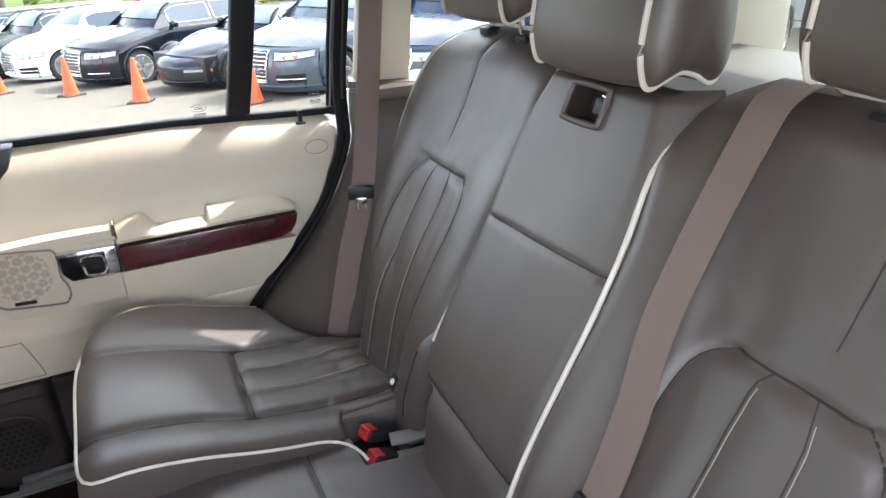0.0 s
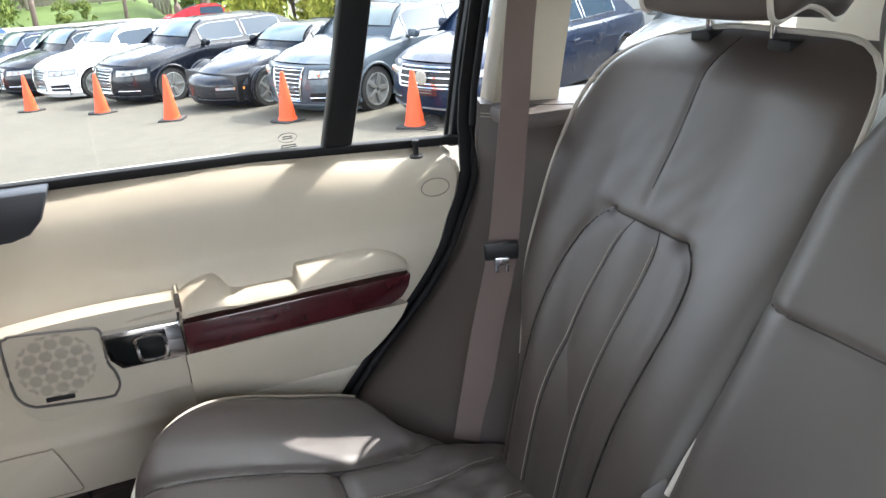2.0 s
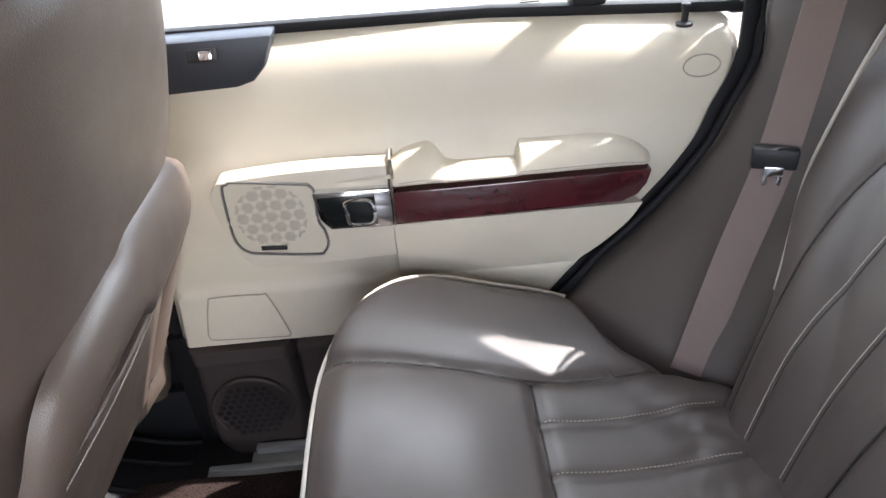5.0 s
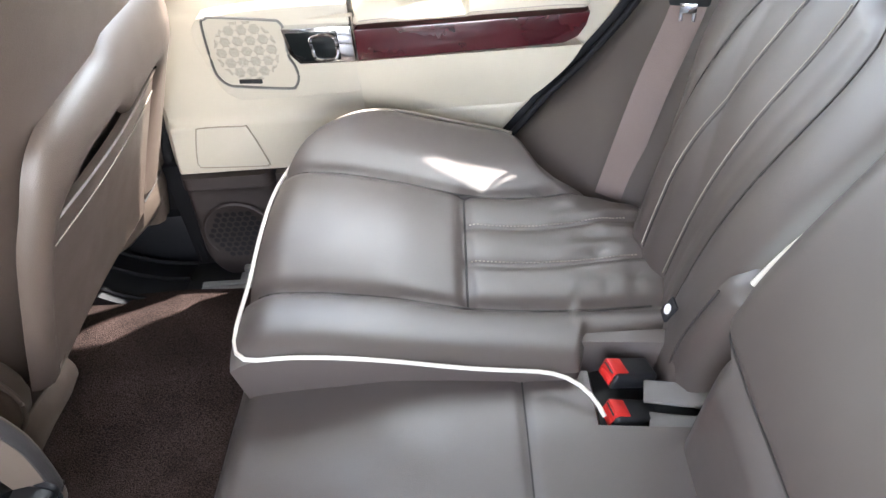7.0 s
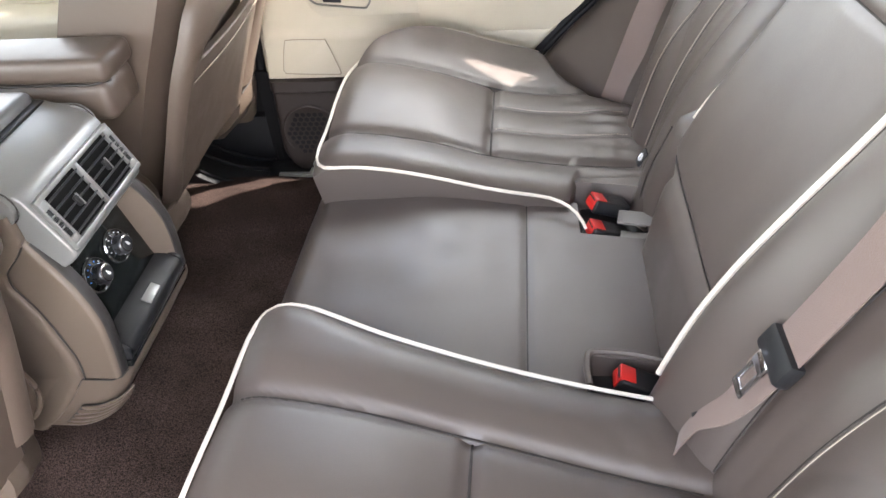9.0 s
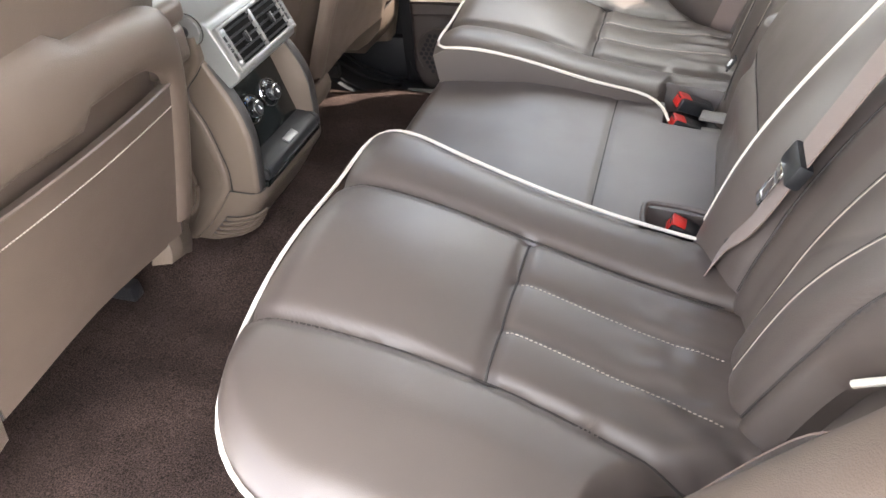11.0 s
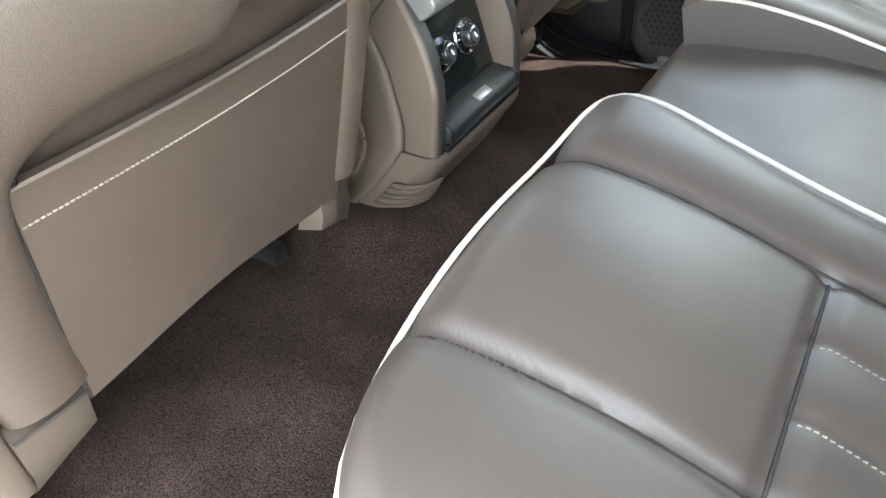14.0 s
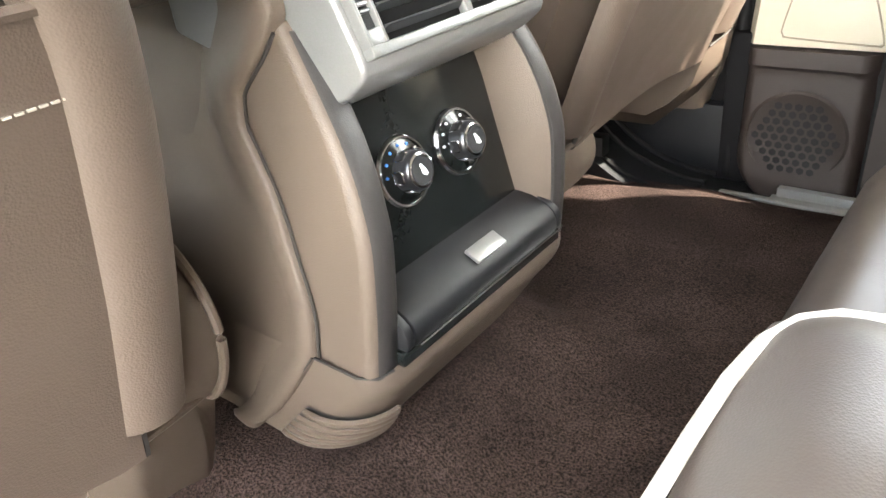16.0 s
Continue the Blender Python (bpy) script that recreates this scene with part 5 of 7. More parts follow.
def shade_row(z, s):
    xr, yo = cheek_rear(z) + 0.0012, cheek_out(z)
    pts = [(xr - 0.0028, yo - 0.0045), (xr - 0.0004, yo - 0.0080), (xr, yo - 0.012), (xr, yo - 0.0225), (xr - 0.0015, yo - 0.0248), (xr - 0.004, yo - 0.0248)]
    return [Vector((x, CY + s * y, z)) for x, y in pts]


for q in (-1, 1):
    part("side_cheek", loft([cheek_row(0.882 + 0.231 * k / 40, q) for k in range(41)]), BROWNPL, con, "brown plastic cheek beside the dials")
    part("edge_shade", loft([shade_row(0.8825 + 0.225 * k / 40, q) for k in range(41)]), CONSOLE_SHADE, con, "rear edge of the console cheek, shade in its dark colour")
    part("split_line", tube([(cheek_front(z) + 0.001, CY + q * (cheek_out(z) + 0.0012), z) for z in [0.886 + 0.222 * k / 40 for k in range(41)]], 0.0012, 6), SEAM_SHADE, con)
    part("split_line", tube([(-0.652, CY + q * 0.1275, 0.776), (-0.615, CY + q * 0.1318, 0.814), (-0.577, CY + q * 0.1335, 0.858), (-0.553, CY + q * 0.1325, 0.888)], 0.0013, 6), SEAM_SHADE, con)
    part("split_line", tube([(-0.553, CY + q * 0.1310, 0.8865), (-0.512, CY + q * 0.1300, 0.8850), (-0.499, CY + q * 0.1235, 0.8850), (-0.4955, CY + q * 0.110, 0.8850)], 0.0012, 6), SEAM_SHADE, con)
part("dial_panel", prism([(panel_x(0.90), 0, 0.90), (panel_x(1.085), 0, 1.085), (-0.60, 0, 1.085), (-0.58, 0, 0.90)], (0, CY - 0.086, 0), (0, CY + 0.086, 0), 0.001), GLOSSBLACK, con, "dark glossy dial panel")
KNOB = surface("dark_knob_metal", (0.085, 0.088, 0.092), 0.30, metal=0.8, vary=0.1)
CAPGREY = surface("grey_knob_cap", (0.028, 0.029, 0.031), 0.5, spec=0.3, grain=0.1, grain_size=1200)


def dial(dy, cold):
    m = Matrix.Translation((panel_x(0.993) - 0.001, CY + dy, 0.993)) @ Euler((0, radians(75.5), 0)).to_matrix().to_4x4()
    d = part("dial", turned(lathe([(0.0258, 0), (0.0266, 0.003), (0.0252, 0.0050), (0.0236, 0.0050), (0.0228, 0.003)], 40), m), CHROME, con, "chrome ringed dial")
    part("scale_ring", turned(lathe([(0.0232, 0.002), (0.0230, 0.0040), (0.0150, 0.0070), (0.014, 0.005)], 36), m), GLOSSBLACK, d)
    part("knob", turned(lathe([(0.0152, 0.006), (0.0146, 0.016), (0.0142, 0.0185), (0.0126, 0.0200), (0.0113, 0.0190), (0.0113, 0.015)], 36), m), KNOB, d, "dark metal knob")
    part("knob_cap", turned(lathe([(0.0108, 0.014), (0.0108, 0.0205), (0.0098, 0.0218), (0.0060, 0.0214), (0.0005, 0.0210)], 30), m), CAPGREY, d, "grey push button on the knob")
    part("knob_ring", turned(lathe([(0.0118, 0.0192), (0.0124, 0.0207), (0.0112, 0.0214), (0.0106, 0.0200)], 36), m), CHROME, d)
    for k in range(6):
        a = radians(30 + 60 * k)
        w = m @ Matrix.Rotation(a, 4, "Z") @ Matrix.Translation((0.0146, 0, 0.0118)) @ Euler((0, radians(4), 0)).to_matrix().to_4x4()
        rim = [(0.0006, 0.0045 * math.copysign(abs(math.cos(b)) ** 0.4, math.cos(b)), 0.0050 * math.copysign(abs(math.sin(b)) ** 0.4, math.sin(b))) for b in [2 * math.pi * (j + 0.5) / 16 for j in range(16)]]
        g = part("grip", turned(box(-0.0006, 0.0004, -0.0042, 0.0042, -0.0046, 0.0046, 0.0002, 1), w), BLACKPL, d)
        part("grip_rim", turned(tube(rim, 0.0006, 5, True), w), CHROME, g)
    for k in range(8):
        a = radians(75 + 27 * k)
        b = turned(lathe([(0.0011, 0.0040), (0.0011, 0.0061), (0.0002, 0.0062)], 8), m @ Matrix.Rotation(a, 4, "Z") @ Matrix.Translation((0.0196, 0, 0)))
        part("mark", b, (RED if k < 2 else WHITE if k < 3 else BLUE) if cold else WHITE, d)
    seat = [(0.0045, 0.0022), (0.0030, -0.0006), (-0.0010, -0.0012), (-0.0042, -0.0018), (-0.0046, -0.0002), (-0.0022, 0.0014), (0.0002, 0.0030), (0.0038, 0.0040)]
    part("symbol", turned(prism([(x, y, 0.0213) for x, y in seat[::-1]], (0, 0, 0), (0, 0, 0.0010)), m), WHITE, d, "pale seat symbol")


dial(-0.0325, True)
dial(0.0315, False)
# flap below the dials
_lid = [(-0.526, 0.9345), (-0.505, 0.9255), (-0.494, 0.9195), (-0.4885, 0.9150), (-0.4860, 0.9090), (-0.4858, 0.9020), (-0.4880, 0.8965), (-0.56, 0.8965), (-0.56, 0.9345)]
tray = part("ashtray_lid", prism([(x, 0, z) for x, z in _lid], (0, CY - 0.0935, 0), (0, CY + 0.0935, 0), 0.0015), BLACKPL, con, "dark grey flap with a silver tab")
part("tab", turned(box(-0.0075, 0.0075, -0.0185, 0.0185, -0.001, 0.0028, 0.0012), pose(-0.4975, CY + 0.006, 0.9222, 0, 27, 0)), SILVER, tray, "silver tab")
# chrome cord stands for the highlight along the lid's lower groove
part("lid_highlight", tube([(-0.4852, CY - 0.092, 0.8985), (-0.4852, CY + 0.092, 0.8985)], 0.0009, 6), CHROME, tray)
part("flap_frame", box(-0.57, -0.4905, CY - 0.1045, CY + 0.1045, 0.884, 0.8955, 0.002), GLOSSBLACK, con)
for q in (-1, 1):
    part("flap_end", prism([(x - 0.0005, 0, z + 0.0004) for x, z in _lid[1:]], (0, CY + q * 0.0950, 0), (0, CY + q * 0.1025, 0), 0.0015), BLACKPL, con)


# louvred outlet in the round corner of the foot
def foot_at(z, v, out):
    row = shell_row(z)
    k = 3 + v * 11.0
    i = min(int(k), len(row) - 2)
    a = row[i].lerp(row[i + 1], k - i)
    d = (row[i + 1] - row[i]).normalized()
    n = Vector((d.y, -d.x, 0))
    n = n if n.dot(Vector((0.5, -1, 0))) > 0 else -n
    return a + n * out + Vector((0, 0, -out * 0.5))


# dark backing stands for the shade between the slats
fv = part("foot_vent", grid_sheet(lambda u, v: foot_at(0.776 + 0.056 * u + 0.010 * v * (1 - v), 0.04 + 0.92 * v, 0.0016), 8, 20), CONSOLE_SHADE, con, "slatted foot outlet")
for k in range(5):
    part("slat", tube([foot_at(0.779 + 0.0122 * k + 0.010 * (j / 16) * (1 - j / 16), 0.05 + 0.90 * j / 16, 0.0045) for j in range(17)], 0, 8, False, (0.0042, 0.0022), (0.35, -0.35, 1)), BROWNPL, fv)


# vent head
def head_half(x):
    return lerp_table([(-0.66, 0.104), (-0.58, 0.102), (-0.53, 0.099), (-0.49, 0.0965)], x)


_hp = [(-0.529, 1.058), (-0.508, 1.070), (-0.4955, 1.080), (-0.4935, 1.087), (-0.4975, 1.098), (-0.5265, 1.1675), (-0.533, 1.174), (-0.560, 1.187), (-0.600, 1.197), (-0.66, 1.20), (-0.66, 1.10), (-0.575, 1.075)]
hd_bm = prism([(x, 0, z) for x, z in _hp], (0, -1, 0), (0, 1, 0))
for _v in hd_bm.verts:
    _v.co.y = CY + math.copysign(head_half(_v.co.x), _v.co.y)
bmesh.ops.bevel(hd_bm, geom=[e for e in hd_bm.edges if e.calc_face_angle(0) > 0.25], offset=0.0055, segments=3, profile=0.5, affect="EDGES", clamp_overlap=True)
hd = part("vent_head", hd_bm, SILVER, con, "silver plastic vent housing")
VM = Matrix.Translation((-0.5080, CY, 1.1260)) @ Euler((0, radians(67.3), 0)).to_matrix().to_4x4()


def vent(dy):
    v = part("vent", turned(box(-0.031, 0.031, dy - 0.0365, dy + 0.0365, -0.002, 0.0022, 0.001), VM), VENT_SHADE, hd, "dark air vent")
    for k in range(5):
        part("slat", turned(box(-0.0009, 0.0009, dy - 0.0362, dy + 0.0362, -0.0032, 0.0034, 0.0004, 1), VM @ pose(-0.0245 + 0.0123 * k, 0, 0.0050, 0, -34, 0)), VENTSLAT, v)
    part("vent_slider", turned(box(-0.0075, 0.0075, dy - 0.0035, dy + 0.0035, 0.004, 0.0105, 0.0022), VM), BLACKPL, v)
    part("slider_tip", turned(box(-0.009, 0.009, dy + 0.002, dy + 0.004, 0.0075, 0.0110, 0.0008), VM), SILVER, v)


vent(-0.0405)
vent(0.0405)
for a, b, c, d in ((-0.0375, -0.031, -0.0935, 0.0935), (0.031, 0.0380, -0.0935, 0.0935), (-0.032, 0.032, -0.0036, 0.0036), (-0.032, 0.032, -0.0800, -0.0770), (-0.032, 0.032, 0.0770, 0.0800), (-0.032, 0.032, -0.0935, -0.0900), (-0.032, 0.032, 0.0900, 0.0935)):
    part("vent_bezel", turned(box(a, b, c, d, -0.001, 0.0075, 0.0016), VM), SILVER, hd)
for q in (-1, 1):
    part("bezel_block", turned(box(-0.032, -0.020, q * 0.085 - 0.006, q * 0.085 + 0.006, -0.001, 0.0068, 0.0014), VM), SILVER, hd)
    part("bezel_block", turned(box(0.022, 0.032, q * 0.085 - 0.006, q * 0.085 + 0.006, -0.001, 0.0068, 0.0014), VM), SILVER, hd)
    tw = part("thumb_wheel", turned(box(-0.020, 0.022, q * 0.085 - 0.0055, q * 0.085 + 0.0055, -0.001, 0.0035, 0.001), VM), BLACKPL, hd, "ribbed dark thumb wheel")
    for k in range(6):
        part("rib", turned(box(-0.0011, 0.0011, q * 0.085 - 0.0042, q * 0.085 + 0.0042, 0.003, 0.0062, 0.0005, 1), VM @ pose(-0.009 + 0.0042 * k, 0, 0)), KNOB if k % 2 else SILVER, tw)
    tongue = [(-0.66, 1.137), (-0.562, 1.137)] + [(-0.560 + 0.025 * math.sin(a), 1.162 - 0.025 * math.cos(a)) for a in [math.pi * k / 14 for k in range(1, 14)]] + [(-0.562, 1.187), (-0.66, 1.190)]
    hub = part("hinge_bracket", prism([(x, 0, z) for x, z in tongue], (0, CY + q * 0.100, 0), (0, CY + q * 0.1085, 0), 0.002), SILVER, con, "round silver hinge bracket")
    part("hole", turned(lathe([(0.0085, 0), (0.0085, 0.0012), (0.007, 0.0016), (0.0062, 0.0004)], 24), pose(-0.562, CY + q * 0.1084, 1.162, -90 * q, 0, 0)), KNOB, hub)
    part("bracket_gap", tube([(x + 0.0015, CY + q * 0.1015, z) for x, z in tongue[1:-1]], 0.0011, 5), SEAM_SHADE, con)
# black strip fills in for the shade between lid and vent head
part("hinge_gap_shade", box(-0.615, -0.592, CY - 0.098, CY + 0.098, 1.180, 1.1985, 0.002), BLACKPL, con)
part("lid", box(-1.10, -0.604, CY - 0.100, CY + 0.100, 1.172, 1.213, 0.012, 4), LID_SKY_SHEEN, con, "smooth console lid, sky reflection in its grey colour")
for yc in (0.166, -0.205):
    arm = thing("folding_armrest", "brown leather armrest on the front seat", "armrest", "front armrests", at=(-0.8, yc, 1.16))
    part("pad", box(-1.05, -0.512, yc - 0.046, yc + 0.046, 1.199, 1.236, 0.013, 4), LEATHER_FRONT, arm)
    part("pad_base", box(-1.05, -0.520, yc - 0.046, yc + 0.046, 1.140, 1.201, 0.016, 4), LEATHER_FRONT, arm)
    part("seam", tube([(-1.04, yc - 0.0455, 1.2005), (-0.535, yc - 0.0455, 1.2005), (-0.516, yc - 0.030, 1.2005)], 0.0018, 6), SEAM_SHADE, arm)


# ---- belts and buckles ----
def buckle(x, y, z, yaw, parent, pitch=-24):
    """A black body along its strap with a red key at the mouth; x, y, z is the top of the mouth."""
    m = pose(x, y, z, 0, pitch, yaw)
    b = part("buckle", turned(box(-0.064, 0.0, -0.0165, 0.0165, -0.024, 0.0, 0.0045, 3), m), BLACKPL, parent, "black belt buckle")
    part("red_button", turned(joined(box(-0.020, 0.0012, -0.0125, 0.0125, -0.012, 0.0012, 0.0022), box(-0.004, 0.0020, -0.0125, 0.0125, -0.020, -0.010, 0.0018)), m), RED, b, "red release button")
    part("slot", turned(box(0.0014, 0.0028, -0.0095, 0.0095, -0.0035, -0.0012, 0.0004, 1), m), SEAM_SHADE, b)
    return b


GREYTAB = surface("grey_brown_strap", (0.16, 0.15, 0.14), 0.5, grain=0.3, grain_size=700)
bk = thing("belt_buckles", "pair of black belt buckles with red buttons in a leather pocket", "buckle", "rear belt buckles", at=(0.2, 0.17, 0.89))
buckle(0.168, 0.190, 0.953, 198, bk)
buckle(0.163, 0.143, 0.936, 192, bk)
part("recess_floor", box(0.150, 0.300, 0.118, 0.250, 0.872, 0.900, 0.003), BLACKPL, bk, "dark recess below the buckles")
part("recess_wall", slab(lambda u, v: Vector((0.140 + 0.125 * u, 0.231 + 0.006 * math.sin(9 * u) * (1 - v) - 0.012 * (1 - v), 0.890 + (0.062 - 0.012 * u) * v + 0.002 * noise.noise((u * 7, v * 5, 4)))), lambda u, v: Vector((0.140 + 0.125 * u, 0.250, 0.890 + 0.056 * v)), 24, 10), TRIMLEATHER, bk, "creased leather side of the buckle pocket")
# black box added in place of the shade between the backrests
part("gap_filler", box(0.285, 0.33, 0.100, 0.190, 0.885, 1.070, 0.006), BLACKPL, bk, "black filler for the shade between the backrests")
for _y, _z in ((0.172, 0.926), (0.134, 0.914)):
    part("strap", tube(smooth_line([(0.205, _y, _z), (0.235, _y - 0.006, _z), (0.262, _y - 0.014, _z + 0.006), (0.285, _y - 0.020, _z + 0.026), (0.300, _y - 0.024, _z + 0.055)], 5), 0, 8, False, (0.016, 0.003), (0, 1, 0)), GREYTAB, bk, "grey buckle strap")
bk2 = thing("belt_buckle", "single black belt buckle with a red button in a leather pocket", "buckle", "rear belt buckles", at=(0.2, -0.15, 0.89))
buckle(0.176, -0.152, 0.938, 176, bk2)
_rim = smooth_line([(0.136, -0.176, 0.940), (0.134, -0.150, 0.941), (0.139, -0.128, 0.942), (0.160, -0.123, 0.940), (0.205, -0.124, 0.935), (0.238, -0.132, 0.930), (0.248, -0.152, 0.928), (0.250, -0.172, 0.930)], 5)
part("pocket_rim", tube(_rim, 0.0045, 8), TRIMLEATHER, bk2, "leather lip of the buckle pocket")
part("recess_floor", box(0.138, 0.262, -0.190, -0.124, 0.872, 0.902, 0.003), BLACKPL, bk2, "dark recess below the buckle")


def belt(name, label, pts, ups, guide, tong):
    t = thing(name, label, "seat belt", "rear seat belts", at=pts[-1])
    line = smooth_line(pts, 8)
    u = smooth_line(ups, 8)
    part("webbing", tube(line, 0, 8, False, (0.0255, 0.0011), [tuple(q) for q in u]), BELT, t, "brown woven belt webbing")
    p, m = guide
    part("stop", turned(box(-0.006, 0.012, -0.029, 0.029, -0.014, 0.016, 0.005), m), BLACKPL, t)
    m = m @ Matrix.Translation((0.011, 0, 0))
    part("tongue", turned(joined(box(-0.0015, 0.0015, -0.012, -0.006, -0.055, -0.008, 0.001), box(-0.0015, 0.0015, 0.006, 0.012, -0.055, -0.008, 0.001), box(-0.0015, 0.0015, -0.012, 0.012, -0.055, -0.046, 0.001), box(-0.003, 0.003, -0.012, 0.012, -0.022, -0.008, 0.001)), m), CHROME, t, "steel belt tongue")


belt("seat_belt", "brown seat belt hanging from the far pillar", [(0.455, 0.712, 1.84), (0.432, 0.733, 1.58), (0.399, 0.699, 1.42), (0.350, 0.652, 1.21), (0.292, 0.605, 1.08), (0.235, 0.565, 0.915)], [(1, -0.15, 0)] * 3 + [(1, -0.35, 0)] * 3, (None, pose(0.344, 0.648, 1.205, 0, 0, -109)), None)

# padded edge of the open doorway, with its seal
jamb = thing("doorway_trim", "padded brown trim round the open doorway", "trim panel", kind="structure", at=(0.2, -0.74, 0.72))
_edge = [0.70 + 0.68 * k / 40 for k in range(41)]


def jamb_x(z):
    return lerp_table([(0.66, -0.03), (0.70, 0.0), (0.78, 0.052), (0.873, 0.120), (0.943, 0.170), (1.033, 0.220), (1.088, 0.260), (1.15, 0.302), (1.20, 0.330), (1.28, 0.352), (1.38, 0.360)], z)


part("padded_edge", tube([(jamb_x(z), -0.728 - 0.02 * ease(1.1, 1.36, z), z) for z in _edge], 0.068, 24), LEATHER_FRONT, jamb)
part("seal", tube([(jamb_x(z) + 0.033, -0.815 - 0.02 * ease(1.1, 1.36, z), z) for z in _edge], 0.016, 10), RUBBER, jamb, "black rubber seal")
part("seal", tube(smooth_line([(-0.66, -0.825, 0.64), (-0.632, -0.822, 0.70), (-0.600, -0.818, 0.82), (-0.568, -0.812, 0.97), (-0.556, -0.812, 1.1), (-0.55, -0.80, 1.38), (-0.54, -0.74, 1.7)], 6), 0, 12, False, (0.018, 0.010), (0.25, 1, 0)), RUBBER, jamb, "black rubber seal")
part("seal_lip", tube(smooth_line([(-0.655, -0.842, 0.64), (-0.626, -0.842, 0.70), (-0.596, -0.838, 0.82), (-0.564, -0.832, 0.97), (-0.552, -0.832, 1.1), (-0.546, -0.82, 1.38)], 6), 0.0045, 8), RUBBER, jamb)


# ---- front cabin and outer body, closing the car ----
for _s, _w in ((1, "closed"), (-1, "closed near")):
    fd = thing("front_door", "closed front door with cream trim and dark sill", "car door", "front doors", kind="structure", at=(-1.2, _s * 0.86, 0.5))
    part("outer_skin", prism([(-1.78, _s * 0.90, 0.55), (-0.64, _s * 0.915, 0.55), (-0.64, _s * 0.905, 1.30), (-1.78, _s * 0.87, 1.24)], (0, 0, 0), (0, _s * 0.03, 0), 0.004), PAINTS_BODY, fd)
    part("trim", prism([(-1.72, _s * 0.80, 0.68), (-0.70, _s * 0.80, 0.68), (-0.66, _s * 0.86, 1.34), (-1.72, _s * 0.84, 1.27)], (0, 0, 0), (0, _s * 0.03, 0), 0.006), CREAM, fd, "cream leather door trim")
    part("armrest", box(-1.50, -0.80, min(_s * 0.72, _s * 0.82), max(_s * 0.72, _s * 0.82), 1.00, 1.07, 0.02, 3), CREAM, fd)
    part("window_frame", tube([(-1.76, _s * 0.86, 1.26), (-1.42, _s * 0.77, 1.70), (-1.30, _s * 0.735, 1.82), (-0.62, _s * 0.725, 1.83)], 0, 8, False, (0.025, 0.02), (0, 0, 1)), BLACKPL, fd)
    g = bmesh.new()
    g.faces.new([g.verts.new(p) for p in ((-1.72, _s * 0.86, 1.27), (-0.64, _s * 0.88, 1.32), (-0.62, _s * 0.735, 1.82), (-1.32, _s * 0.745, 1.80))])
    gp = part("window_pane", g, GLASS, fd, "side glass, tinted to dim the view outside", False)
    gp.visible_shadow = False
dash = thing("dashboard", "dark brown dashboard below the windscreen", "dashboard", kind="structure", at=(-1.6, 0, 0.7))
part("top", prism([(-1.82, 0, 0.75), (-1.50, 0, 0.85), (-1.42, 0, 1.05), (-1.44, 0, 1.20), (-1.52, 0, 1.25), (-1.82, 0, 1.22)], (0, -0.76, 0), (0, 0.76, 0), 0.02, 3), DARKBROWN, dash)
part("bulkhead", box(-1.90, -1.78, -0.84, 0.84, 0.55, 1.22, 0.01), BLACKPL, dash)
# unseen screen; its tint cuts the light that reaches the backrests
ws = thing("windscreen", "sloping windscreen, added out of view", "windscreen", kind="structure", at=(-1.7, 0, 1.22))
g = bmesh.new()
g.faces.new([g.verts.new(p) for p in ((-1.86, -0.80, 1.22), (-1.86, 0.80, 1.22), (-1.42, 0.70, 1.86), (-1.42, -0.70, 1.86))])
part("glass_pane", g, SCREEN_GLASS, ws, "windscreen glass, tint added to dim the cabin", False)
part("frame", tube([(-1.86, -0.81, 1.21), (-1.86, 0.81, 1.21), (-1.42, 0.71, 1.87), (-1.42, -0.71, 1.87)], 0.022, 8, True), BLACKPL, ws)
hood_bm = grid_sheet(lambda u, v: Vector((-1.84 - 1.05 * u, (0.86 - 0.10 * u * u) * (-1 + 2 * v), 1.22 - 0.10 * u - 0.10 * u ** 6 - 0.05 * abs(-1 + 2 * v) ** 4)), 20, 20)
bonnet = thing("bonnet", "silver painted bonnet and front wings", "car body", kind="structure", at=(-2.3, 0, 0.4))
part("hood", hood_bm, PAINTS_BODY, bonnet)
part("nose", box(-2.92, -2.60, -0.82, 0.82, 0.38, 1.06, 0.08, 4), PAINTS_BODY, bonnet)
for _s in (1, -1):
    part("wing", box(-2.75, -1.78, min(_s * 0.74, _s * 0.90), max(_s * 0.74, _s * 0.90), 0.72, 1.16, 0.05, 3), PAINTS_BODY, bonnet)
part("roof_skin", grid_sheet(lambda u, v: Vector((-1.46 + 2.86 * u, 0.76 * (-1 + 2 * v), 1.925 + 0.045 * math.sin(math.pi * u) ** 0.5 - 0.04 * abs(-1 + 2 * v) ** 4)), 24, 20), PAINTS_BODY, bonnet, "silver roof skin")
belt("seat_belt", "brown seat belt over the backrest shoulder with a loose tongue", [(0.63, -0.25, 1.50), (0.585, -0.247, 1.560), (0.535, -0.248, 1.560), (0.495, -0.250, 1.52), (0.388, -0.262, 1.35), (0.334, -0.283, 1.24), (0.286, -0.285, 1.12), (0.262, -0.270, 1.04), (0.240, -0.245, 0.985), (0.226, -0.250, 0.930), (0.240, -0.255, 0.890)], [(0, 1, 0)] * 7 + [(0.1, 0.9, 0.15), (0.2, 0.8, 0.3), (0.3, 0.7, 0.4), (0.3, 0.7, 0.4)], (None, pose(0.288, -0.285, 1.118, 0, -24, 180)), None)
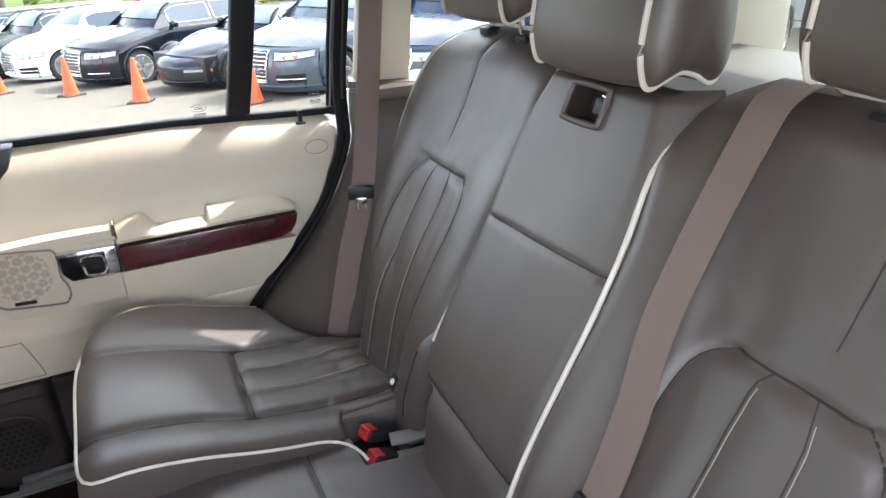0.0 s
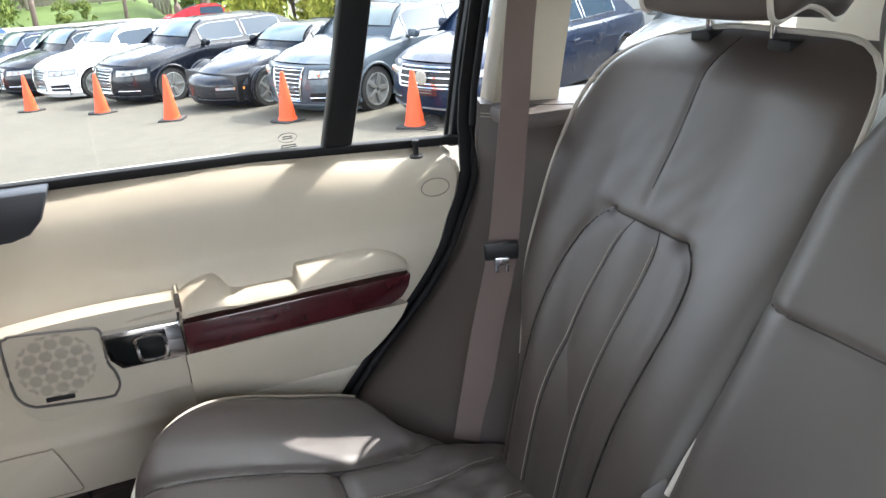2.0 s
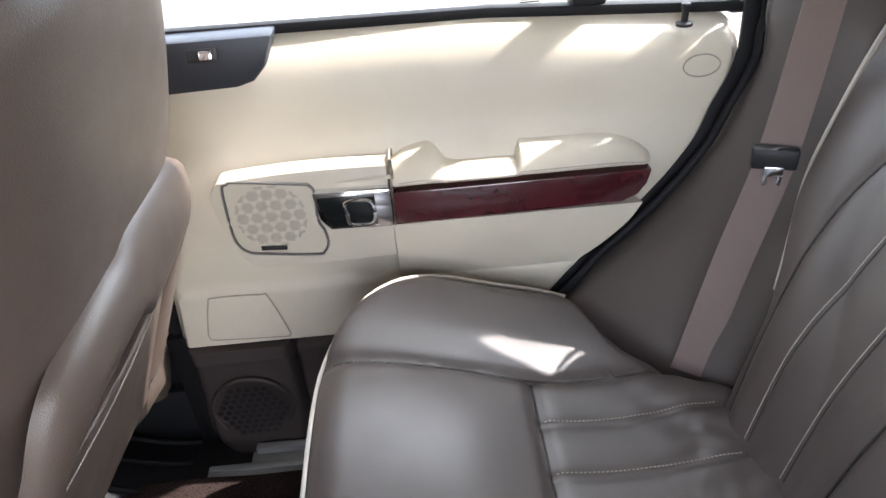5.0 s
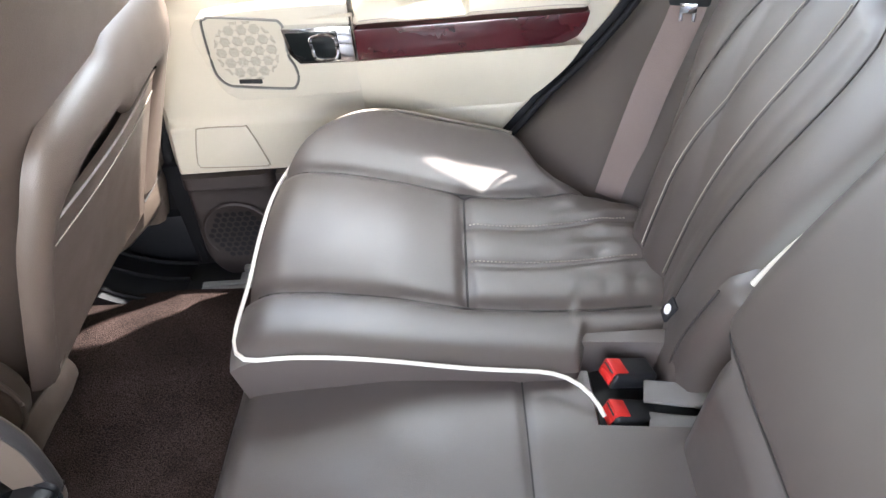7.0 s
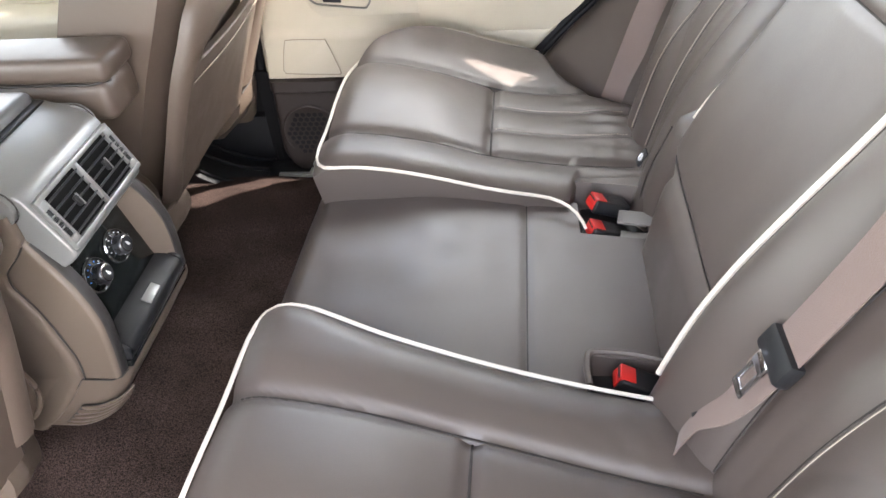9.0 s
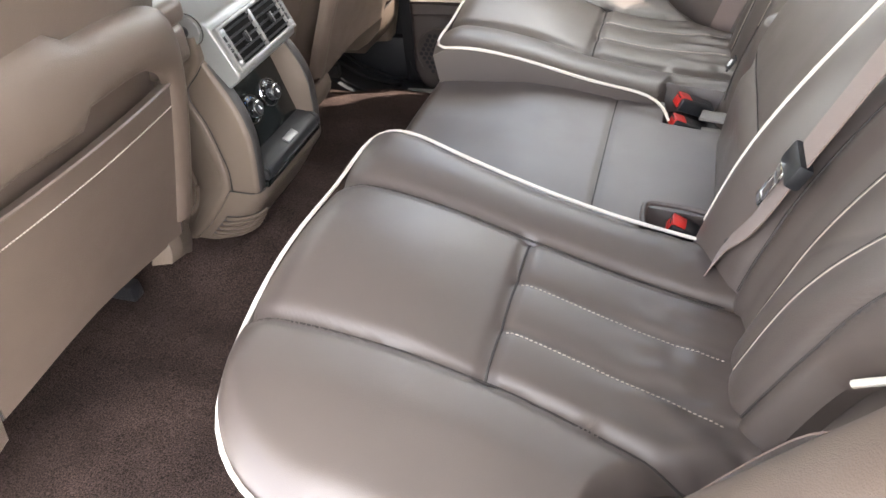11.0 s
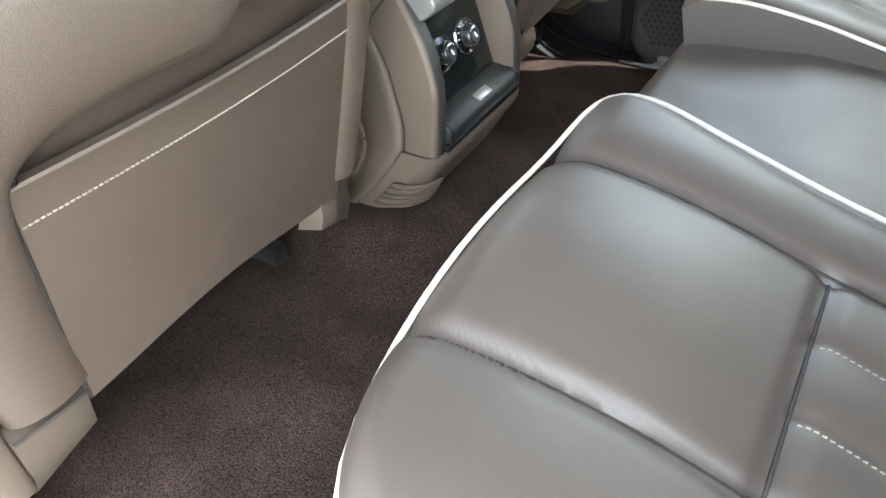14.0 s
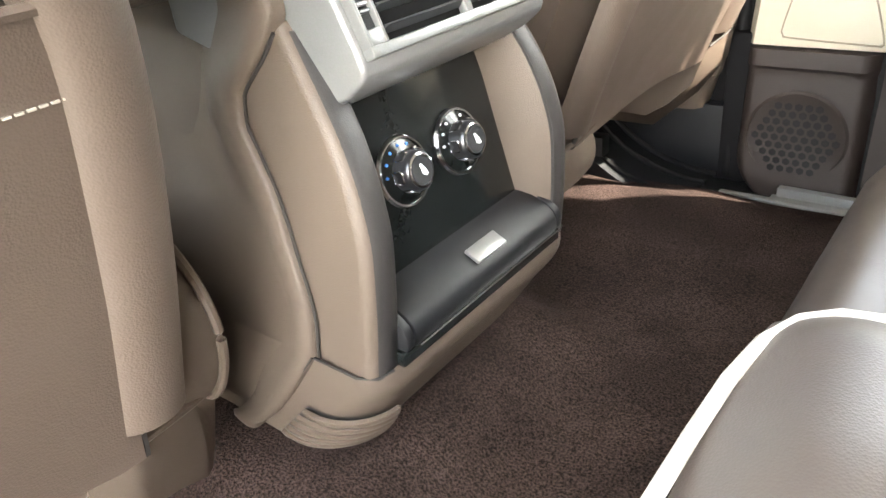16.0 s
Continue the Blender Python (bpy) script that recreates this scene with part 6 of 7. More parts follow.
belt("seat_belt", "brown seat belt hanging beside the open doorway", [(0.432, -0.690, 1.84), (0.410, -0.685, 1.58), (0.346, -0.650, 1.21), (0.292, -0.605, 1.08), (0.235, -0.565, 0.915)], [(1, 0.35, 0)] * 5, (None, pose(0.344, -0.648, 1.205, 0, 0, 109)), None)


# ---- outside ----
def ground_z(x, y):
    """Flat beside the car, falling away towards the parked row."""
    return -0.074 * max(0.0, y - 2.2) if y > 2.6 else -0.074 * 0.5 * max(0.0, y - 1.8) ** 2 / 0.8


def asphalt_material():
    m, nt, b = nodes_of("sunlit_asphalt")
    link = nt.links.new
    tc = nt.nodes.new("ShaderNodeTexCoord")
    outs = []
    for sc in (0.35, 4.0, 60.0):
        n = nt.nodes.new("ShaderNodeTexNoise")
        n.inputs["Scale"].default_value, n.inputs["Detail"].default_value = sc, 6.0
        link(tc.outputs["Object"], n.inputs["Vector"])
        outs.append(n)
    mx = nt.nodes.new("ShaderNodeMix")
    mx.data_type = "RGBA"
    mx.inputs["A"].default_value, mx.inputs["B"].default_value = (0.075, 0.067, 0.050, 1), (0.175, 0.157, 0.120, 1)
    av = nt.nodes.new("ShaderNodeMath")
    av.operation = "MULTIPLY_ADD"
    av.inputs[1].default_value = 0.5
    link(outs[0].outputs["Fac"], av.inputs[0])
    h = nt.nodes.new("ShaderNodeMath")
    h.operation = "MULTIPLY"
    h.inputs[1].default_value = 0.5
    link(outs[1].outputs["Fac"], h.inputs[0])
    link(h.outputs[0], av.inputs[2])
    link(av.outputs[0], mx.inputs["Factor"])
    mu = nt.nodes.new("ShaderNodeMix")
    mu.data_type, mu.blend_type = "RGBA", "MULTIPLY"
    mu.inputs["Factor"].default_value = 0.5
    link(mx.outputs["Result"], mu.inputs["A"])
    link(outs[2].outputs["Color"], mu.inputs["B"])
    link(mu.outputs["Result"], b.inputs["Base Color"])
    b.inputs["Roughness"].default_value = 0.9
    bp = nt.nodes.new("ShaderNodeBump")
    bp.inputs["Strength"].default_value, bp.inputs["Distance"].default_value = 0.5, 0.01
    link(outs[2].outputs["Fac"], bp.inputs["Height"])
    link(bp.outputs["Normal"], b.inputs["Normal"])
    return m


ASPHALT = asphalt_material()


def ground_point(u, v):
    """Rows crowd near the car, where the slope begins."""
    w = -1 + 2 * v
    y = 2.0 + 900 * math.copysign(abs(w) ** 4, w)
    return Vector((-900 + 1800 * u, y, max(ground_z(0, y), -8.0) if y < 110 else -8.0 + 0.0 * y))

tagged(part("ground", grid_sheet(ground_point, 20, 120), ASPHALT), "pale sunlit asphalt of a car park", "car park", kind="structure")

ORANGE = surface("orange_cone_plastic", (0.66, 0.082, 0.018), 0.5, vary=0.12, vary_size=9)
CONE_BASE = surface("black_cone_base", (0.03, 0.03, 0.03), 0.8)
ROW = Vector((0.47, -0.883, 0)).normalized()
FACE = Vector((-0.883, -0.47, 0))


def cone(x, y):
    z = ground_z(x, y)
    t = thing("traffic_cone", "orange traffic cone on a black base", "traffic cone", "cones along the row", at=(x, y, z))
    m = pose(x, y, z, 0, 0, random.uniform(0, 90))
    part("base", turned(box(-0.18, 0.18, -0.18, 0.18, 0, 0.035, 0.008), m), CONE_BASE, t)
    part("body", turned(lathe([(0.140, 0.03), (0.134, 0.06), (0.125, 0.065), (0.030, 0.68), (0.026, 0.70), (0.018, 0.71)], 24), m), ORANGE, t, "orange plastic cone")


for _x, _y in ((-7.15, 27.0), (-5.46, 23.1), (-4.05, 20.0), (-3.47, 18.3), (-2.18, 15.9), (-0.83, 13.94), (0.25, 11.69), (1.73, 9.89), (2.94, 7.94)):
    cone(_x, _y)


def paint(name, color, rough=0.25):
    m, nt, b = nodes_of(name)
    b.inputs["Base Color"].default_value = (*color, 1)
    b.inputs["Metallic"].default_value = 0.0
    b.inputs["Specular IOR Level"].default_value = 0.2
    b.inputs["Roughness"].default_value = rough
    b.inputs["Coat Weight"].default_value = 0.5
    b.inputs["Coat Roughness"].default_value = 0.04
    tc = nt.nodes.new("ShaderNodeTexCoord")
    n = nt.nodes.new("ShaderNodeTexNoise")
    n.inputs["Scale"].default_value, n.inputs["Detail"].default_value = 2.5, 4
    nt.links.new(tc.outputs["Object"], n.inputs["Vector"])
    r = nt.nodes.new("ShaderNodeMapRange")
    r.inputs["To Min"].default_value, r.inputs["To Max"].default_value = rough - 0.08, rough + 0.15
    nt.links.new(n.outputs["Fac"], r.inputs["Value"])
    nt.links.new(r.outputs["Result"], b.inputs["Roughness"])
    return m


CARGLASS = surface("car_glass", (0.020, 0.038, 0.060), 0.10, vary=0.2, spec=0.4)
# patchy light blue base paints in the sky reflected by the screens
SCREEN_SKY = surface("car_windscreen_sky_tone", (0.10, 0.145, 0.17), 0.08, vary=0.45, vary_size=1.6, spec=0.7, coat=0.4)
TYRE = surface("tyre_rubber", (0.02, 0.02, 0.02), 0.8)
LAMP = surface("headlamp_glass", (0.45, 0.48, 0.50), 0.1, vary=0.3, vary_size=20, coat=1.0, dark=(0.1, 0.11, 0.12))
PLATE_RED = surface("red_plate", (0.07, 0.012, 0.015), 0.5)
PLATE_DARK = surface("dark_plate", (0.05, 0.05, 0.055), 0.5)
AMBER = surface("amber_lamp", (0.8, 0.3, 0.05), 0.2)
PAINTS = {k: paint(k + "_car_paint", v) for k, v in {"navy": (0.012, 0.022, 0.05), "grey": (0.075, 0.095, 0.115), "black": (0.008, 0.010, 0.016), "white": (0.75, 0.76, 0.76), "silver": (0.42, 0.44, 0.45), "blue": (0.03, 0.07, 0.17), "red": (0.38, 0.012, 0.02), "steel": (0.16, 0.17, 0.18)}.items()}


def wheel(parent, x, y, r, side, m, star):
    w = part("wheel", turned(lathe([(r * 0.55, -0.11), (r * 0.93, -0.11), (r, -0.08), (r, 0.08), (r * 0.93, 0.11), (r * 0.70, 0.11), (r * 0.66, 0.06)], 28), m @ pose(x, y, r, -90 * side, 0, 0)), TYRE, parent, "black tyre")
    part("rim", turned(lathe([(r * 0.70, 0.05), (r * 0.72, 0.112), (r * 0.68, 0.115), (r * 0.64, 0.07)], 28), m @ pose(x, y, r, -90 * side, 0, 0)), STEEL, w, "alloy rim")
    for k in range(5):
        a = 2 * math.pi * k / 5
        bm = turned(box(0.03, r * 0.69, -0.035, 0.035, 0.075, 0.108, 0.006), Matrix.Rotation(a, 4, "Z"))
        part("spoke", turned(bm, m @ pose(x, y, r, -90 * side, 0, 0)), SILVER, w)


for _x, _y in ((-2.30, 0.78), (-2.30, -0.78), (0.55, 0.78), (0.55, -0.78)):
    _t = thing("road_wheel", "wheel of the open car on a black tyre", "wheel", "wheels of the open car", at=(_x, _y, 0))
    wheel(_t, _x, _y, 0.37, 1 if _y > 0 else -1, Matrix.Identity(4), False)


def parked_car(name, label, pos, colour, length=4.95, width=1.90, height=1.40, hood=0.96, style="saloon", grille="slats", turn=0.0, stand=None):
    """A car whose nose looks along -x of its own frame; pos is the middle of its nose on the ground."""
    z = ground_z(pos[0], pos[1]) if stand is None else stand
    t = thing(name, label, "car", "parked cars", at=(pos[0], pos[1], z))
    yaw = math.degrees(math.atan2(FACE.y, FACE.x)) + 180 + turn
    m = pose(pos[0], pos[1], z, 0, 0, yaw)
    L, W, H = length, width / 2, height
    sports = style == "sports"
    belt_h = H * (0.66 if not sports else 0.70)
    nose = hood * (0.76 if not sports else 0.70)
    wr = 0.335 if not sports else 0.315
    topz = [(0.0, nose), (0.05 * L, nose + 0.35 * (hood - nose)), (0.14 * L, nose + 0.68 * (hood - nose)), (0.28 * L, hood), (0.55 * L, belt_h + 0.01), (0.80 * L, belt_h * 1.03), (0.93 * L, belt_h * 1.02), (0.985 * L, belt_h * 0.90), (L, belt_h * 0.66)]
    if style == "suv":
        topz = [(0.0, nose), (0.05 * L, hood * 0.92), (0.25 * L, hood), (0.5 * L, belt_h), (0.97 * L, belt_h), (L, belt_h * 0.7)]
    bow_deep = 0.62 if sports else 0.46

    def front(s, zz, out=0.0):
        """The rounded front skin: s across from -1 to 1, zz the height."""
        bow = bow_deep * abs(s) ** 2.7
        if sports:
            prof = lerp_table([(0.10, 0.10), (0.24, 0.02), (nose * 0.75, 0.03), (nose * 0.92, 0.12), (nose, 0.26)], zz)
        else:
            prof = lerp_table([(0.10, 0.13), (0.20, 0.04), (0.30, 0.015), (0.44, 0.0), (nose * 0.86, 0.035), (nose * 0.96, 0.075), (nose, 0.125)], zz)
        return Vector((prof + bow - out, W * 0.955 * s * (1 - 0.03 * abs(zz - 0.45)), zz))

    def body(u, v):
        w = -1 + 2 * v
        sg, a = (1 if w >= 0 else -1), abs(w)
        s = min(1.0, a / 0.52)
        k = max(0.0, (a - 0.52) / 0.48)
        zk = nose - (nose - 0.19) * k
        x0 = front(s, zk).x
        x = x0 + (L - x0) * u
        h = lerp_table(topz, L * u)
        taper = lerp_table([(0, 0.955), (0.14 * L, 0.99), (0.35 * L, 1.0), (0.75 * L, 1.0), (0.93 * L, 0.94), (L, 0.84)], x)
        if k > 0:
            zz = h - (h - 0.19) * k
            bulge = 0.035 * math.sin(math.pi * min(1.0, k * 1.25)) + 0.012 * dip(zz - h + 0.12, 0.05)
            yy = W * taper * (0.955 + bulge - 0.05 * max(0.0, k - 0.8) * 5 * 0.3)
        else:
            crown = 0.02 * (1 - s * s) - 0.035 * s ** 6
            crease = (0.018 * dip(s - 0.62, 0.12) if not sports else 0.075 * dip(s - 0.86, 0.16) * dip(u - 0.17, 0.12)) * ease(0, 0.1, u) * (1 - ease(0.28, 0.34, u))
            zz = h + crown + crease - 0.0
            yy = W * taper * 0.955 * s
        return m @ Vector((x, sg * yy, zz))
    bm = grid_sheet(body, 110, 70)
    inv = m.inverted()
    gone = []
    for f in bm.faces:
        c = inv @ f.calc_center_median()
        if abs(c.y) > W * 0.80 and min(math.hypot(c.x - 0.180 * L, c.z - wr), math.hypot(c.x - 0.79 * L, c.z - wr)) < wr + 0.045:
            gone.append(f)
    bmesh.ops.delete(bm, geom=gone, context="FACES")
    part("body", bm, PAINTS[colour], t, colour + " car paint")
    part("front_bumper", grid_sheet(lambda u, v: m @ front(-1 + 2 * u, 0.10 + (nose - 0.10) * v), 40, 24), PAINTS[colour], t)
    part("underbody", turned(box(0.30, L - 0.2, -W * 0.80, W * 0.80, 0.16, 0.60, 0.02), m), BLACKPL, t)
    ga = {"saloon": (0.27, 0.42, 0.70, 0.90), "sports": (0.37, 0.52, 0.66, 0.90), "suv": (0.25, 0.36, 0.88, 0.98)}[style]

    def house(u, v, out=0.0):
        x = L * (ga[0] + (ga[3] - ga[0]) * u)
        hb = lerp_table(topz, x) - 0.015
        k = min(1.0, max(0.0, (x / L - ga[0]) / (ga[1] - ga[0])), max(0.0, (ga[3] - x / L) / (ga[3] - ga[2])))
        k = math.sin(k * math.pi / 2) ** 0.92
        top = hb + (H - hb) * k
        w = -1 + 2 * v
        sg, a = (1 if w >= 0 else -1), abs(w)
        if a > 0.55:
            q = (a - 0.55) / 0.45
            zz = top - 0.035 * k - (top - 0.035 * k - hb) * q
            yy = W * (0.62 + 0.25 * q * k + 0.25 * (1 - k))
        else:
            q = a / 0.55
            zz = top - 0.035 * q ** 2.4 * k
            yy = W * (0.62 + 0.25 * (1 - k)) * q
            x += 0.0 if u > 0.5 else 0.16 * q ** 2 * (1 - k)
        return m @ Vector((x - (out if u < 0.4 and a < 0.55 else 0), sg * (yy + (out if a > 0.55 else 0)), zz + (out if a <= 0.55 else out * 0.3)))
    shell = part("glasshouse", grid_sheet(house, 48, 40), PAINTS[colour], t, "roof and pillars in body paint")
    span = ga[3] - ga[0]
    a0, a1 = (ga[1] - ga[0]) / span, (ga[2] - ga[0]) / span

    def pane(pname, u0, u1, v0, v1, under, plabel):
        g = part(pname, grid_sheet(lambda u, v: house(u0 + (u1 - u0) * u, v0 + (v1 - v0) * v, 0.009), 16, 12), CARGLASS if pname == "side_window" else SCREEN_SKY, under, plabel)
        rim = [house(u0 + (u1 - u0) * q / 12, v0, 0.010) for q in range(13)] + [house(u1, v0 + (v1 - v0) * q / 8, 0.010) for q in range(1, 9)] + [house(u1 - (u1 - u0) * q / 12, v1, 0.010) for q in range(1, 13)] + [house(u0, v1 - (v1 - v0) * q / 8, 0.010) for q in range(1, 8)]
        part("frame", tube(rim, 0.006, 5, True), CHROME if grille != "none" and pname == "side_window" else BLACKPL, g)
    pane("windscreen", 0.05, a0 * 0.88, 0.262, 0.738, shell, "windscreen with reflected sky in its colour")
    pane("rear_window", a1 * 1.08, 0.93, 0.28, 0.72, shell, "rear window with reflected sky in its colour")
    for sy in (-1, 1):
        va, vb = (0.035, 0.195) if sy < 0 else (0.965, 0.805)
        mid = 0.5 * (a0 + a1)
        if sports:
            pane("side_window", a0 * 0.60, a1 * 0.98, va, vb, shell, "reflecting side window")
        else:
            pane("side_window", a0 * 0.55, mid - 0.015, va, vb, shell, "reflecting side window")
            pane("side_window", mid + 0.015, min(0.86, a1 * 1.14), va, vb, shell, "reflecting side window")
        mx = L * (ga[0] + 0.075)
        ma = turned(joined(box(-0.055, 0.075, 0.06, 0.24, 0.0, 0.13, 0.045, 4), box(-0.01, 0.04, -0.02, 0.10, 0.0, 0.03, 0.01)), Matrix.Diagonal((1, sy, 1, 1)))
        if sy < 0:
            bmesh.ops.reverse_faces(ma, faces=ma.faces[:])
        part("mirror", turned(ma, m @ pose(mx, sy * W * 0.86, belt_h + 0.02)), PAINTS[colour], t, "door mirror")
        # headlamp, a swept patch on the front skin
        if sports:
            lamp = lambda u, v: m @ front(sy * (0.46 + 0.40 * u), nose * 0.62 + 0.055 * v, 0.008)
        else:
            lamp = lambda u, v: m @ front(sy * (0.44 + 0.53 * u), nose * (0.76 + 0.06 * u) + (0.125 - 0.03 * u) * v * (nose / 0.75) - 0.012 * math.sin(math.pi * u), 0.008 - 0.004 * u)
        lp = part("headlamp", grid_sheet(lamp, 14, 6), LAMP, t, "clear headlamp")
        edge = [lamp(q / 10, 0) for q in range(11)] + [lamp(1, q / 3) for q in (1, 2, 3)] + [lamp(1 - q / 10, 1) for q in range(1, 11)] + [lamp(0, 1 - q / 3) for q in (1, 2)]
        part("lamp_edge", tube(edge, 0.008, 5, True), BLACKPL, lp)
        if sports:
            part("indicator", grid_sheet(lambda u, v: m @ front(sy * (0.74 + 0.12 * u), nose * 0.62 + 0.05 * v, 0.012), 5, 3), AMBER, t, "amber indicator")
        else:
            for q in (0.30, 0.58):
                c = lamp(q, 0.5)
                part("lens", turned(lathe([(0.040, 0), (0.045, 0.012), (0.030, 0.016), (0.001, 0.020)], 16), Matrix.Translation(c) @ pose(0, 0, 0, 0, 0, yaw) @ pose(0, 0, 0, 0, -90, 0)), CHROME, lp)
        part("air_intake", grid_sheet(lambda u, v: m @ front(sy * (0.46 + 0.40 * u), 0.25 + (0.12 + 0.02 * u) * v, 0.006), 8, 4), BLACKPL, t, "black air intake")
        part("intake_bar", tube([m @ front(sy * (0.46 + 0.40 * q / 8), 0.31, 0.014) for q in range(9)], 0.009, 5), CHROME if grille != "none" else BLACKPL, t)
        for wx in (0.180 * L, 0.79 * L):
            wheel(t, wx, sy * (W - 0.135), wr, sy, m, False)
            arc = [Vector((wx + (wr + 0.05) * math.cos(math.pi * q / 20), sy * W * 0.975, max(0.20, wr + (wr + 0.05) * math.sin(math.pi * q / 20)))) for q in range(-2, 23)]
            part("arch_lip", turned(tube(arc, 0.024, 6), m), PAINTS[colour], t)
            part("wheel_well", turned(lathe([(0.02, 0), (wr + 0.05, 0), (wr + 0.055, 0.22)], 28), m @ pose(wx, sy * (W - 0.31), wr, -90 * sy, 0, 0)), BLACKPL, t)
        part("door_crease", tube([m @ Vector((L * q, sy * W * 0.995, belt_h * 0.76)) for q in (0.30, 0.5, 0.72)], 0.006, 5), PAINTS[colour], t)
        for q in (0.44, 0.60):
            part("door_handle", tube([m @ Vector((L * q, sy * (W + 0.004), belt_h * 0.82)), m @ Vector((L * q + 0.19, sy * (W + 0.004), belt_h * 0.83))], 0.013, 6), PAINTS[colour], t)
    part("lip", tube([m @ front(-1 + q / 10, 0.20, 0.012) for q in range(21)], 0, 6, False, (0.010, 0.016), (0, 0, 1)), SILVER if grille == "star" else PAINTS[colour], t)
    if grille in ("slats", "star"):
        tall = grille == "slats"
        z0, z1 = (0.25, nose * 0.955) if tall else (nose * 0.62, nose * 0.955)
        n = 8 if tall else 3

        def g_at(u, v, out):
            half = (0.27 + 0.07 * v) if tall else 0.36 + 0.12 * math.sin(math.pi * (0.25 + 0.5 * v))
            return m @ front(half * (-1 + 2 * u), z0 + (z1 - z0) * v, out)
        gr = part("grille", grid_sheet(lambda u, v: g_at(u, v, 0.006), 12, 8), BLACKPL, t, "tall slatted grille with bright bars" if tall else "wide grille with bright bars and a round badge")
        ring = [g_at(q / 8, 0, 0.014) for q in range(9)] + [g_at(1, q / 5, 0.014) for q in range(1, 6)] + [g_at(1 - q / 8, 1, 0.014) for q in range(1, 9)] + [g_at(0, 1 - q / 5, 0.014) for q in range(1, 5)]
        part("grille_frame", tube(ring, 0.016, 6, True), CHROME, gr)
        for k in range(n):
            part("slat", tube([g_at(0.03 + 0.94 * q / 8, (k + 0.6) / (n + 0.2), 0.012) for q in range(9)], 0.008 if tall else 0.013, 5), CHROME, gr)
        if not tall:
            c = g_at(0.5, 0.5, 0.03)
            mm = Matrix.Translation(c) @ pose(0, 0, 0, 0, 0, yaw) @ pose(0, 0, 0, 0, -90, 0)
            bars = [turned(box(-0.008, 0.008, 0, 0.075, 0.002, 0.012, 0.002), Matrix.Rotation(2 * math.pi * q / 3 + math.pi / 2, 4, "Z")) for q in range(3)]
            part("badge", turned(joined(lathe([(0.078, 0), (0.092, 0.004), (0.092, 0.014), (0.078, 0.016)], 28), *bars), mm), CHROME, gr)
        # plate holder with plain bars
        pl = part("plate", grid_sheet(lambda u, v: m @ front(0.26 * (-1 + 2 * u), 0.37 + 0.12 * v, 0.020), 4, 2), PLATE_RED if grille == "star" else PLATE_DARK, t, "dark plate with plain bars")
        for q in (0.40, 0.435):
            part("bar", tube([m @ front(s, q, 0.024) for s in (-0.17, 0.17)], 0.007, 4), SILVER, pl)
    return t


def in_row(along, back):
    """The middle of a nose that stands so far along the row, set back behind the cones."""
    p = Vector((2.94, 7.94, 0)) - ROW * along - FACE * back
    return (p.x, p.y)


parked_car("saloon_car", "dark blue saloon with a wide chrome grille, parked in the row", in_row(0.05, 0.24), "navy", 4.88, 1.86, 1.47, 0.98, "saloon", "star")
parked_car("saloon_car", "grey saloon with a tall slatted grille, parked in the row", in_row(2.60, 0.16), "grey", 5.1, 1.95, 1.46, 1.0)
parked_car("sports_car", "low black sports car, parked in the row", in_row(5.05, 0.20), "black", 4.57, 1.87, 1.21, 0.82, "sports", "none")
parked_car("saloon_car", "black saloon with a slatted grille, parked in the row", in_row(8.15, 0.15), "black", 5.1, 1.95, 1.46, 1.0)
parked_car("saloon_car", "white saloon with a slatted grille, parked in the row", in_row(11.2, 0.20), "white", 4.7, 1.83, 1.43, 0.97)
parked_car("saloon_car", "dark saloon parked in the row", in_row(13.6, 0.25), "black", 4.8, 1.85, 1.45, 0.97)
parked_car("saloon_car", "white saloon parked behind the dark one", in_row(15.6, 0.9), "white", 4.7, 1.83, 1.43, 0.95)
parked_car("saloon_car", "dark blue saloon parked far along the row", in_row(17.2, 0.5), "navy", 4.8, 1.85, 1.45, 0.97)
parked_car("saloon_car", "grey saloon parked far along the row", in_row(19.7, 0.3), "steel", 4.7, 1.83, 1.43, 0.95)
parked_car("saloon_car", "grey saloon parked at the far end of the row", in_row(22.4, 0.3), "steel", 4.7, 1.83, 1.43, 0.95)
parked_car("suv", "blue estate car parked at the far end of the row", in_row(26.0, 0.6), "blue", 4.8, 1.92, 1.75, 1.10, "suv")
parked_car("saloon_car", "grey saloon parked next to the blue saloon", in_row(-2.9, 0.9), "steel", 4.7, 1.85, 1.45, 0.97)
parked_car("saloon_car", "blue saloon parked along the row", in_row(-5.8, 0.9), "blue", 4.7, 1.85, 1.45, 0.97)


# ---- background: bank, fence, trees, wall ----
GRASS = surface("bank_grass", (0.080, 0.125, 0.025), 0.9, vary=0.35, vary_size=1.5, grain=0.6, grain_size=30)
FENCE = surface("weathered_fence_wood", (0.30, 0.26, 0.22), 0.85, vary=0.25, vary_size=3, grain=0.3, grain_size=40)
BARK = surface("tree_bark", (0.12, 0.09, 0.07), 0.9, vary=0.3, grain=0.8, grain_size=30)
STONEWALL = surface("grey_block_wall", (0.36, 0.35, 0.33), 0.9, vary=0.25, vary_size=1.2, grain=0.4, grain_size=30)
ROADM = surface("pale_road", (0.30, 0.285, 0.26), 0.9, vary=0.1)


